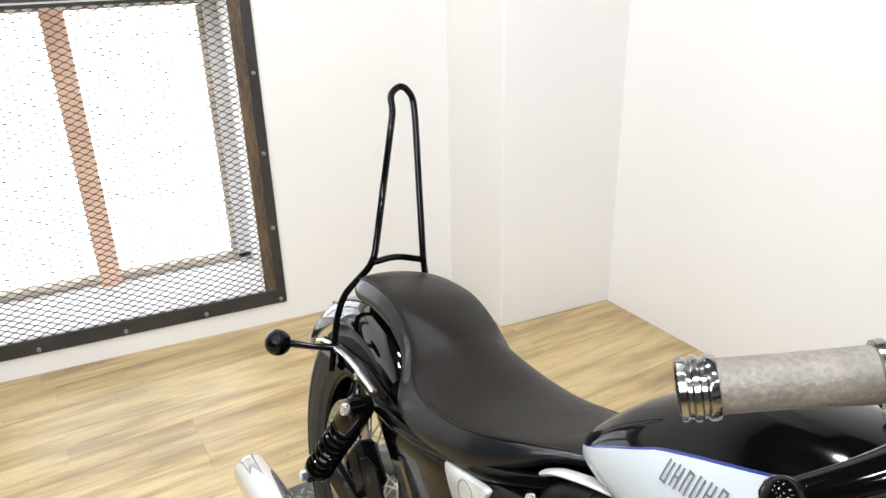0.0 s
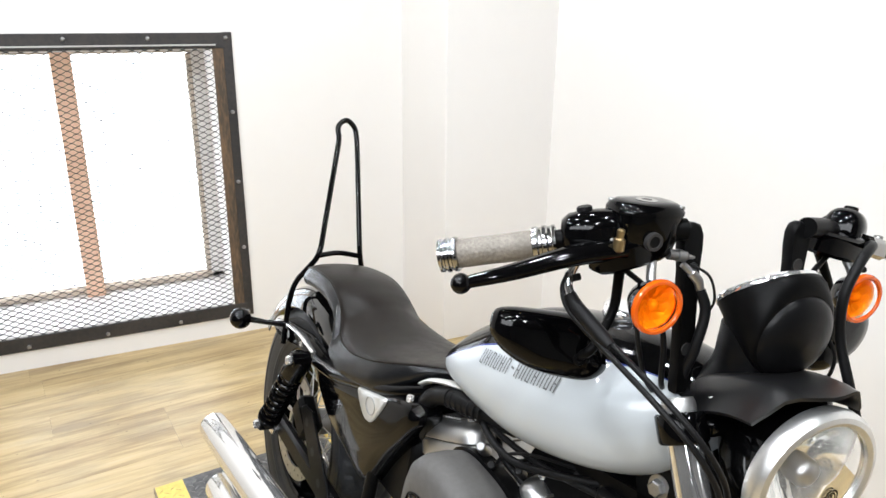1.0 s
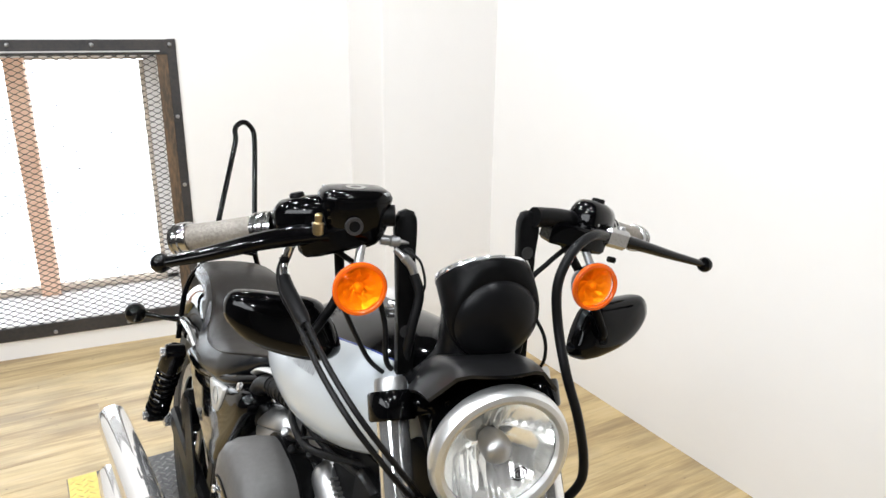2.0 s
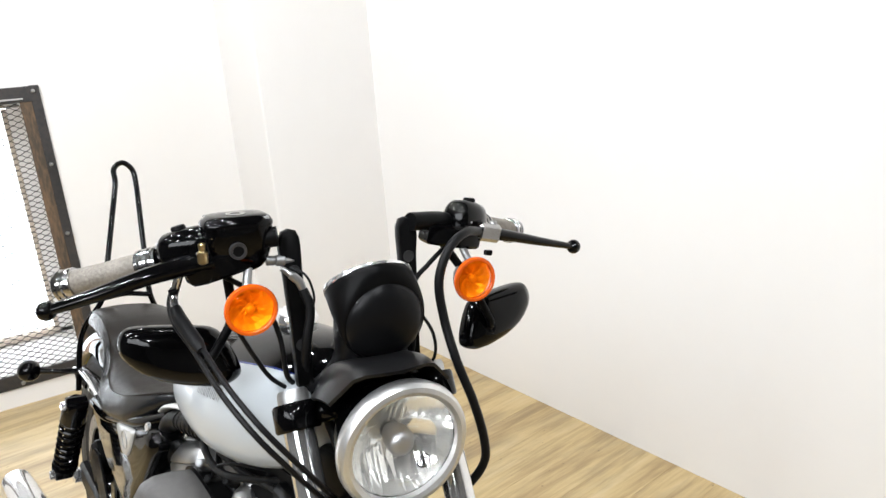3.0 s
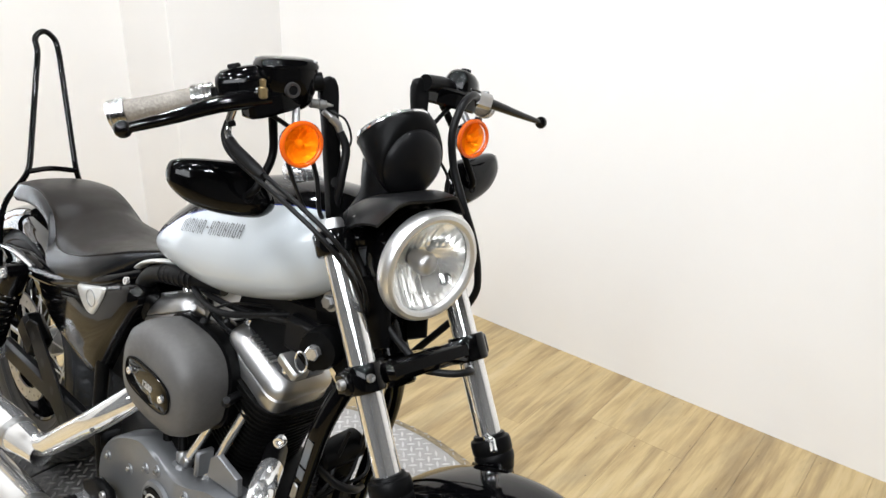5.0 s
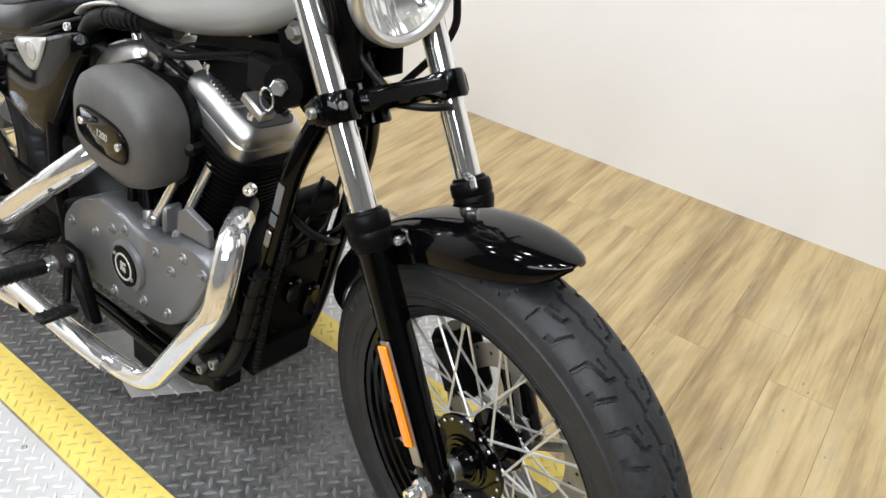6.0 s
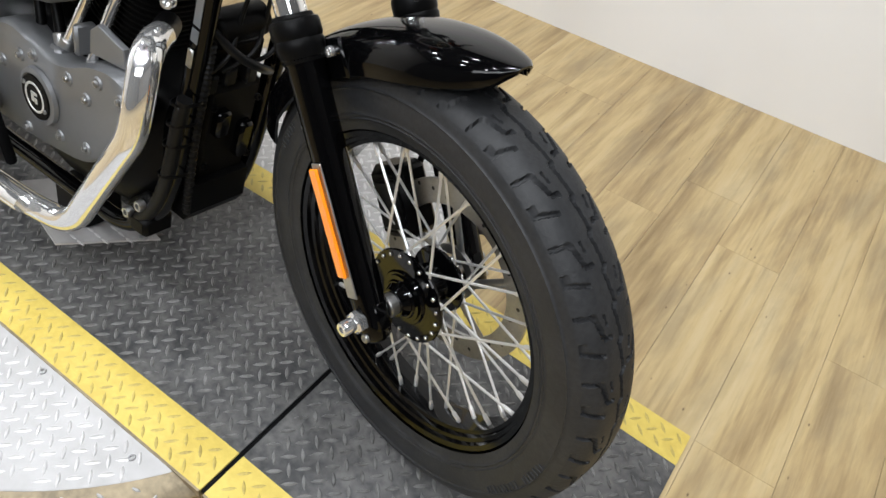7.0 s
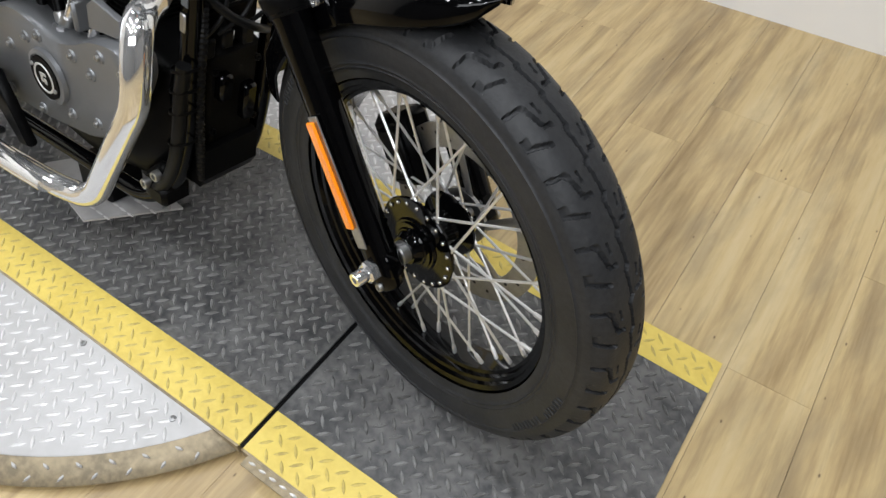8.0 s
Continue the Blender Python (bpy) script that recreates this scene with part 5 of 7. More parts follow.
# -- seat --
# rows along the seat: x, crown height, seam half-width and height, lower edge half-width and height
SEAT = [(-1.615, 0.722, 0.040, 0.716, 0.044, 0.706), (-1.600, 0.742, 0.066, 0.728, 0.074, 0.706), (-1.555, 0.762, 0.084, 0.749, 0.094, 0.713), (-1.475, 0.779, 0.090, 0.764, 0.102, 0.728), (-1.390, 0.780, 0.094, 0.766, 0.106, 0.730), (-1.315, 0.768, 0.099, 0.742, 0.114, 0.716), (-1.284, 0.761, 0.105, 0.714, 0.124, 0.696), (-1.258, 0.754, 0.116, 0.690, 0.141, 0.654), (-1.190, 0.741, 0.130, 0.688, 0.152, 0.645), (-1.107, 0.735, 0.133, 0.704, 0.147, 0.653), (-1.025, 0.744, 0.125, 0.730, 0.135, 0.676), (-0.962, 0.757, 0.102, 0.752, 0.111, 0.720), (-0.930, 0.766, 0.078, 0.760, 0.084, 0.744), (-0.885, 0.774, 0.046, 0.770, 0.049, 0.758)]


SEAM_J, EDGE_J = 10, 15  # steps from the crown to the seam, and on to the lower edge


def seat_half(x):
    zc, ys, zs, yb, zb = table_row(SEAT, x)
    half = []
    for k in range(SEAM_J + 1):
        a = math.pi / 2 * k / SEAM_J
        half.append((ys * math.sin(a), zs + (zc - zs) * math.cos(a) ** 1.1))
    for k in range(1, EDGE_J - SEAM_J + 1):
        t = k / (EDGE_J - SEAM_J)
        half.append((ys + (yb - ys) * t + 0.006 * math.sin(math.pi * t), zs + (zb - zs) * t))
    return half + [(yb * 0.96, zb - 0.005), (yb * 0.5, zb - 0.004)]


def seat_ring(x):
    half, off = seat_half(x), -0.012 * min(1.0, max(0.0, (-0.9 - x) / 0.15))
    return [Vector((x, off + a * 0.91, b)) for a, b in half] + [Vector((x, off - a * 0.91, b)) for a, b in reversed(half[1:])]


SEAT_XS = [-1.615 + 0.730 * i / 90 for i in range(91)]
rings = [seat_ring(x) for x in SEAT_XS]
seat = part("seat", Geo().loft(rings, True, lambda i, j: 0 if min(j + 0.5, len(rings[0]) - j - 0.5) < SEAM_J else 1), [VINYL, VINYLSIDE], bike, "stepped black vinyl seat with piped edge", 50)
for sgn in (1, -1):
    part("piping", Geo().tube([ring[SEAM_J * sgn] + Vector((0, 0, 0.0006)) for ring in rings[1:-1]], 0.0021, 6), VINYL, seat)

# -- sissy bar, rear fender and struts --
loop = [(-1.600, -0.118, 0.525), (-1.612, -0.112, 0.640), (-1.618, -0.100, 0.690), (-1.578, -0.058, 0.775), (-1.690, 0.000, 1.070), (-1.703, -0.006, 1.100), (-1.706, 0.020, 1.122), (-1.703, 0.048, 1.100), (-1.688, 0.052, 1.060), (-1.578, 0.056, 0.775), (-1.618, 0.100, 0.690), (-1.612, 0.112, 0.640), (-1.600, 0.118, 0.525)]
sissy = part("sissy_bar", Geo().tube(bent(loop, 0.03, 6), 0.0072, 12), GLOSS, bike, "tall black sissy bar of bent rod")
part("cross_rod", Geo().tube(spline([(-1.578, -0.060, 0.776), (-1.592, 0.0, 0.780), (-1.578, 0.060, 0.776)], 5), 0.0068, 10), GLOSS, sissy)
rear_fender = part("rear_fender", fender_geo(REAR, lambda t: 0.372 + 0.004 * t, 62, 150, lambda t: 0.176, lambda t: 0.060), LACQUER, bike, "gloss black rear mudguard")
for side in (-1, 1):
    g = Geo().prism([(-1.300, 0.560), (-1.310, 0.600), (-1.45, 0.610), (-1.60, 0.585), (-1.700, 0.555), (-1.712, 0.530), (-1.69, 0.520), (-1.58, 0.535), (-1.45, 0.560)], lambda u, v, d: Vector((u, side * (0.094 + d), v)), 0.014, 0.004)
    strut = part("fender_strut", g, GLOSS, rear_fender, "black fender strut", 50)
    part("strut_cover", Geo().tube(spline([(-1.40, side * 0.112, 0.585), (-1.52, side * 0.114, 0.590), (-1.64, side * 0.114, 0.572), (-1.70, side * 0.112, 0.548)], 6), 0.0075, 10, flat=0.5), CHROME, strut, "bright strut edge")
    for xx in (-1.48, -1.60):
        part("strut_bolt", screw_head((xx, side * 0.110, 0.575), (0, side, 0), 0.008, 0.008), CHROME, strut)
    sig = part("rear_turn_signal", Geo().ball((-1.640, side * 0.226, 0.583), 0.0275, 24, (1.05, 1, 1)), GLOSS, bike, "gloss black ball-shaped rear turn signal")
    part("stalk", Geo().tube([(-1.635, side * 0.205, 0.582), (-1.615, side * 0.165, 0.580), (-1.60, side * 0.110, 0.578)], [0.0085, 0.0065, 0.009], 12), GLOSS, sig)
tail = part("tail_lamp", Geo().loft([[Vector((-1.795 - x, p[0], 0.565 + p[1] - x * 0.3)) for p in oval(w, h, 24, 3)] for x, w, h in ((0, 0.09, 0.07), (0.03, 0.085, 0.065), (0.045, 0.06, 0.045))]), CHROME, bike, "chrome tail lamp shell")

# -- rear wheel, shocks, belt guard --
rear_wheel = part("rear_wheel", ring_profile(REAR, [(0.208, 0.058), (0.202, 0.062), (0.195, 0.058), (0.192, 0.045), (0.184, 0.030), (0.180, 0.0), (0.184, -0.030), (0.192, -0.045), (0.195, -0.058), (0.202, -0.062), (0.208, -0.058), (0.196, 0.0)]), GLOSS, bike, "gloss black rear rim")
part("tyre", tyre_geo(REAR, 0.324, 0.150, 0.204, 0.004, tread(2 * math.pi / 28), 360, 30), RUBBER, rear_wheel, "wide black rear tyre", 60)
part("hub", Geo().lathe([(1e-4, -0.07), (0.03, -0.068), (0.034, -0.05), (0.055, -0.045), (0.055, -0.035), (0.035, -0.02), (0.035, 0.03), (0.06, 0.04), (0.06, 0.06), (1e-4, 0.07)], REAR, (0, 1, 0), 32), ALLOY, rear_wheel)
for i in range(40):
    side = -1 if i % 2 else 1
    k = i // 2
    a = 2 * math.pi * k / 20
    b = a + (0.55 if k % 2 else -0.55)
    p0, p1 = Vector((math.cos(a) * 0.05, side * 0.04, math.sin(a) * 0.05)), Vector((math.cos(b) * 0.183, side * 0.010, math.sin(b) * 0.183))
    if i == 0:
        rear_spoke = mesh_of("spoke", Geo().tube([(0, 0, 0), (0, 0, (p1 - p0).length)], 0.002, 6), SPOKE)
    piece("spoke", rear_spoke, Matrix.Translation(REAR + p0) @ (p1 - p0).to_track_quat("Z", "Y").to_matrix().to_4x4(), rear_wheel)
rdisc = part("brake_disc", rotor(REAR, -0.078, 0.146, 0.112, 24), STEEL, rear_wheel, "bright rear brake disc with drilled holes")
for nm, g in carrier_arms(REAR, -0.078, 0.112):
    part(nm, g, STEEL, rear_wheel)
g = Geo()
for i in range(30):
    a = 2 * math.pi * i / 30
    r = 0.122 + 0.009 * (i % 3)
    g.lathe([(1e-4, 0.0), (0.0032, 0.0)], REAR + Vector((math.cos(a) * r, -0.0808, math.sin(a) * r)), (0, -1, 0), 8)
part("drilled_holes", g, HOLE, rdisc)["kind"] = "stuff"
part("rear_caliper", Geo().box((-1.42, -0.098, 0.40), (0.10, 0.05, 0.07), 0.012, Matrix.Rotation(radians(35), 3, "Y")), SATIN, bike, "black rear brake caliper")
part("swing_arm", Geo().box((-1.28, -0.115, 0.318), (0.56, 0.028, 0.052), 0.008).box((-1.28, 0.115, 0.318), (0.56, 0.028, 0.052), 0.008).box((-1.01, 0, 0.318), (0.05, 0.25, 0.05), 0.01), SATIN, bike, "black swing arm")
part("rear_axle_nut", hexnut(REAR + Vector((0, -0.130, 0)), (0, -1, 0), 0.019, 0.018), CHROME, bike, "chrome rear axle nut")
for side in (-1, 1):
    top, bot = Vector((-1.335, side * 0.172, 0.600)), Vector((-1.492, side * 0.176, 0.355))
    d = (bot - top).normalized()
    ln = (bot - top).length
    shock = part("shock_absorber", cyl(top + d * 0.02, bot - d * 0.01, 0.014, n=20), SATIN, bike, "black rear shock absorber with coil spring")
    part("shroud", Geo().lathe([(1e-4, -0.012), (0.020, -0.010), (0.026, -0.002), (0.028, 0.03), (0.029, 0.055), (0.025, 0.058)], top, d, 28), GLOSS, shock, "black shock shroud")
    part("eye", cyl(top + Vector((0, -0.022, 0)), top + Vector((0, 0.022, 0)), 0.019, n=24, bevel=0.003), GLOSS, shock)
    part("eye_bolt", screw_head(top + Vector((0, side * 0.022, 0)), (0, side, 0), 0.011, 0.010), CHROME, shock)
    turns = 8
    s0, s1 = 0.058, ln - 0.035
    ax_u = d.cross(Vector((0, 1, 0))).normalized()
    ax_w = d.cross(ax_u)
    coil = [top + d * (s0 + (s1 - s0) * i / (turns * 14)) + ax_u * (math.cos(2 * math.pi * i / 14) * 0.0245) + ax_w * (math.sin(2 * math.pi * i / 14) * 0.0245) for i in range(turns * 14 + 1)]
    part("spring", Geo().tube(coil, 0.0048, 8), GLOSS, shock, "black coil spring")
    part("lower_cup", Geo().lathe([(0.014, -0.045), (0.030, -0.040), (0.030, -0.030), (0.018, -0.022), (0.018, 0.0)], bot, d, 24), GLOSS, shock)
    part("lower_eye", cyl(bot + Vector((0, -0.02, 0)), bot + Vector((0, 0.02, 0)), 0.017, n=20, bevel=0.003), SATIN, shock)
    part("lower_bolt", hexnut(bot + Vector((0, side * 0.020, 0)), (0, side, 0), 0.011, 0.012), CHROME, shock)

# -- frame tubes --
down = [(-0.335, 0, 0.86), (-0.352, 0.045, 0.74), (-0.375, 0.078, 0.655), (-0.424, 0.078, 0.440), (-0.452, 0.078, 0.310), (-0.495, 0.082, 0.200), (-0.57, 0.095, 0.132), (-0.98, 0.110, 0.140)]
frame_tubes = part("tube_frame", Geo().tube(bent([(x, -y, z) for x, y, z in down], 0.06), 0.0165, 16).tube(bent(down, 0.06), 0.0165, 16), GLOSS, bike, "gloss black tubular frame")
# loom sleeve with ties down the right tube, and the label above it
part("loom_sleeve", Geo().tube(spline([(-0.406, -0.100, 0.460), (-0.424, -0.101, 0.400), (-0.440, -0.101, 0.335), (-0.462, -0.101, 0.270), (-0.495, -0.102, 0.210), (-0.54, -0.104, 0.170)], 6), 0.0115, 14), CABLE, frame_tubes, "ribbed black loom sleeve")
for xx, zz in ((-0.414, 0.450), (-0.424, 0.412), (-0.434, 0.372), (-0.448, 0.310)):
    part("cable_tie", Geo().lathe([(0.0215, -0.0025), (0.0235, -0.002), (0.0235, 0.002), (0.0215, 0.0025)], (xx - 0.001, -0.090, zz), (-0.2, 0, 1), 20), SATIN, frame_tubes)
for xx, zz, h in ((-0.388, 0.600, 0.050), (-0.397, 0.560, 0.020)):
    part("label_bar", Geo().box((xx + 0.004, -0.0945, zz), (0.014, 0.0012, h), turn=Matrix.Rotation(radians(12), 3, "Y")), LETTER, frame_tubes, "grey label bar", 0)
part("backbone", Geo().tube([(-0.345, 0, 0.865), (-0.62, 0, 0.835), (-0.95, 0, 0.735)], 0.022, 16), GLOSS, frame_tubes)
part("neck", cyl(fk(0.545, 0, -0.064), fk(0.70, 0, -0.064), 0.032, n=28, bevel=0.004), GLOSS, frame_tubes)
for side in (-1, 1):
    part("gusset", Geo().prism([(-0.30, 0.80), (-0.315, 0.90), (-0.42, 0.885), (-0.47, 0.84), (-0.45, 0.79), (-0.37, 0.765)], lambda u, v, d: Vector((u, side * (0.030 + d), v)), 0.022, 0.006), SATIN, frame_tubes, "", 50)
    part("seat_rail", Geo().tube(bent([(-0.86, side * 0.06, 0.745), (-0.98, side * 0.120, 0.690), (-1.22, side * 0.132, 0.610), (-1.36, side * 0.125, 0.585)], 0.05), 0.014, 14), GLOSS, frame_tubes)
    part("rear_upright", Geo().tube([(-1.00, side * 0.120, 0.66), (-1.02, side * 0.118, 0.40), (-0.98, side * 0.112, 0.14)], 0.0145, 14), SATIN, frame_tubes)
part("tube_clip", Geo().box((-0.401, -0.0965, 0.525), (0.012, 0.004, 0.030), 0.002, Matrix.Rotation(radians(12), 3, "Y")), STEEL, frame_tubes, "small bright clip")
part("tank_bolt", hexnut((-0.420, -0.052, 0.832), (0.2, -1, 0), 0.011, 0.012), STEEL, frame_tubes)
part("tank_washer", cyl((-0.420, -0.046, 0.832), (-0.4195, -0.053, 0.832), 0.016, n=20), STEEL, frame_tubes)
regulator = part("regulator", Geo().box((-0.444, 0.0, 0.372), (0.034, 0.108, 0.190), 0.010, Matrix.Rotation(radians(12), 3, "Y")), CRINKLE, frame_tubes, "black regulator between the front tubes")
part("lower_shield", Geo().loft([[Vector((-0.458 + dx, y, 0.250 + dz)) for dx, dz in ((-0.04, -0.050), (0.0, -0.052), (0.016, -0.030), (0.024, 0.03), (-0.02, 0.04))] for y in (-0.062, 0.052)]), SATIN, frame_tubes, "", 0)
part("solenoid", cyl((-0.412, -0.05, 0.555), (-0.415, 0.045, 0.560), 0.026, n=24, bevel=0.005), SATIN, frame_tubes, "black round solenoid")
for xx, yy, zz in ((-0.415, -0.045, 0.430), (-0.415, 0.040, 0.430), (-0.436, -0.045, 0.315), (-0.436, 0.040, 0.315)):
    part("regulator_bolt", screw_head((xx + 0.006, yy, zz), (0.97, 0, 0.2), 0.006, 0.005), SATIN, regulator)
loom_line = spline([(-0.392, -0.066, 0.545), (-0.400, -0.070, 0.480), (-0.420, -0.070, 0.390), (-0.438, -0.066, 0.300), (-0.455, -0.058, 0.215)], 16)
part("corrugated_loom", Geo().tube(loom_line, [0.0088 if k % 2 else 0.0068 for k in range(len(loom_line))], 12), CABLE, frame_tubes, "corrugated black loom sleeve", 20)
for yy, zz, hh in ((-0.026, 0.398, 0.050), (0.026, 0.352, 0.072)):
    part("connector_block", Geo().box((-0.404 + 0.21 * (zz - 0.46), yy, zz), (0.026, 0.026, hh), 0.005, Matrix.Rotation(radians(12), 3, "Y")), GLOSS, regulator, "gloss black connector")
for yy, zz in ((-0.055, 0.475), (-0.02, 0.482), (0.02, 0.478)):
    part("plug_connector", Geo().box((-0.412, yy, zz), (0.026, 0.022, 0.034), 0.004, Matrix.Rotation(radians(12), 3, "Y")), PLASTIC, frame_tubes, "black plug connector")
for k, (y0, y1) in enumerate(((-0.06, -0.02), (-0.035, 0.03), (0.01, 0.055))):
    part("loom_wire", Geo().tube(spline([(-0.405, y0, 0.49), (-0.385 + 0.006 * k, (y0 + y1) / 2, 0.525), (-0.392, y1, 0.56), (-0.375, y1 * 0.8, 0.62)], 6), 0.0035, 8), CABLE, frame_tubes)
part("solenoid_bracket", Geo().box((-0.425, 0.0, 0.500), (0.012, 0.11, 0.05), 0.003, Matrix.Rotation(radians(12), 3, "Y")), SATIN, frame_tubes)
part("loom_loop", Geo().tube(spline([(-0.40, -0.06, 0.56), (-0.38, -0.03, 0.525), (-0.375, 0.01, 0.50), (-0.40, 0.055, 0.475)], 6), 0.007, 10), CABLE, frame_tubes)

# -- engine --
engine = part("engine", Geo().loft([[Vector((x, p[0], z + p[1])) for p in oval(w, h, 28, 4)] for x, w, z, h in ((-0.98, 0.16, 0.33, 0.22), (-0.94, 0.22, 0.32, 0.28), (-0.72, 0.24, 0.31, 0.32), (-0.56, 0.22, 0.31, 0.28), (-0.50, 0.14, 0.31, 0.20))]), SATIN, bike, "air-cooled V-twin engine with grey cases and black cylinders")
# gearcase cover on the right
outline = [(-0.950, 0.300), (-0.935, 0.350), (-0.882, 0.400), (-0.80, 0.438), (-0.74, 0.436), (-0.68, 0.424), (-0.62, 0.432), (-0.56, 0.456), (-0.505, 0.466), (-0.476, 0.455), (-0.472, 0.425), (-0.488, 0.390), (-0.525, 0.330), (-0.569, 0.286), (-0.616, 0.262), (-0.68, 0.250), (-0.733, 0.243), (-0.828, 0.238), (-0.91, 0.243), (-0.942, 0.265)]
smooth_o = [(p.x, p.y) for p in spline([(u, v, 0) for u, v in outline], 3, True)]
gearcase = part("gearcase_cover", Geo().prism(smooth_o, lambda u, v, d: Vector((u, -0.095 - d, v)), 0.055, 0.007), CAST, engine, "satin grey gearcase cover", 50)
TM = Vector((-0.706, -0.155, 0.343))
part("timer_ring", Geo().lathe([(0.050, -0.004), (0.048, 0.003), (0.041, 0.005), (0.040, 0.003), (1e-4, 0.003)], TM, (0, -1, 0), 48), CAST, gearcase)
part("timer_plate", Geo().lathe([(0.0385, 0.004), (0.0375, 0.0065), (0.030, 0.007), (1e-4, 0.007)], TM, (0, -1, 0), 48), CRINKLE, gearcase, "black round timer cover")
part("timer_mark", Geo().lathe([(0.0225, 0.0072), (0.0230, 0.0080), (0.0265, 0.0080), (0.0270, 0.0072)], TM, (0, -1, 0), 40).box(tuple(TM + Vector((0.0, -0.0076, 0.007))), (0.016, 0.0012, 0.005)).box(tuple(TM + Vector((-0.005, -0.0076, 0))), (0.006, 0.0012, 0.016)).box(tuple(TM + Vector((0.004, -0.0076, -0.005))), (0.006, 0.0012, 0.010)), BADGE, gearcase, "bright ring and bars", 0)
for xx, zz in ((-0.816, 0.362), (-0.716, 0.411), (-0.757, 0.395), (-0.620, 0.411), (-0.540, 0.438), (-0.574, 0.396), (-0.486, 0.432), (-0.661, 0.290), (-0.585, 0.304), (-0.905, 0.345), (-0.76, 0.260), (-0.86, 0.260)):
    part("cover_boss", Geo().lathe([(0.0115, -0.001), (0.0098, 0.0022), (0.0090, 0.0030), (1e-4, 0.0030)], (xx, -0.1500, zz), (0, -1, 0), 20), CAST, gearcase)
    part("cover_screw", screw_head((xx, -0.1525, zz), (0, -1, 0), 0.0050, 0.005), STEEL, gearcase)
for dx, dz in ((-0.026, 0.018), (0.028, -0.014)):
    part("timer_screw", screw_head(TM + Vector((dx, -0.007, dz)), (0, -1, 0), 0.004, 0.003), STEEL, gearcase)
part("case_rib", Geo().box((-0.62, -0.118, 0.470), (0.012, 0.035, 0.05), 0.004), CAST, gearcase)
part("case_bracket", Geo().prism([(-0.59, 0.462), (-0.585, 0.50), (-0.565, 0.515), (-0.505, 0.500), (-0.50, 0.47)], lambda u, v, d: Vector((u, -0.118 - d, v)), 0.012, 0.002), CAST, gearcase, "small grey bracket", 0)
part("crankcase_bolt_plate", Geo().box((-0.515, -0.085, 0.175), (0.045, 0.06, 0.04), 0.008), SATIN, engine)
for xx, zz in ((-0.539, 0.191), (-0.504, 0.223)):
    part("mount_bolt", screw_head((xx, -0.108, zz), (0, -1, 0), 0.010, 0.012), STEEL, engine)
part("mount_lug", Geo().box((-0.52, -0.095, 0.207), (0.075, 0.022, 0.040), 0.008, Matrix.Rotation(radians(-42), 3, "Y")), SATIN, engine)
skid = part("skid_plate", Geo().add([Vector(p) for p in ((-0.695, -0.165, 0.048), (-0.598, -0.010, 0.048), (-0.86, 0.02, 0.048), (-0.92, -0.12, 0.048), (-0.695, -0.165, 0.044), (-0.598, -0.010, 0.044), (-0.86, 0.02, 0.044), (-0.92, -0.12, 0.044))], [(0, 1, 2, 3), (7, 6, 5, 4), (0, 4, 5, 1), (1, 5, 6, 2), (2, 6, 7, 3), (3, 7, 4, 0)]), DECKALU, bike, "bright tread-plate support under the engine", 0)
part("support_post", Geo().box((-0.75, -0.06, 0.085), (0.10, 0.08, 0.075), 0.006), SATIN, skid)
part("plate_bolt", screw_head((-0.618, -0.034, 0.048), (0, 0, 1), 0.008, 0.005), STEEL, skid)
for k in range(9):
    part("plate_lug", Geo().ball((-0.672 - 0.024 * (k // 3) + 0.022 * (k % 3), -0.130 + 0.036 * (k % 3), 0.048), 0.011, 8, (1, 0.28, 0.12)), LUGALU, skid)

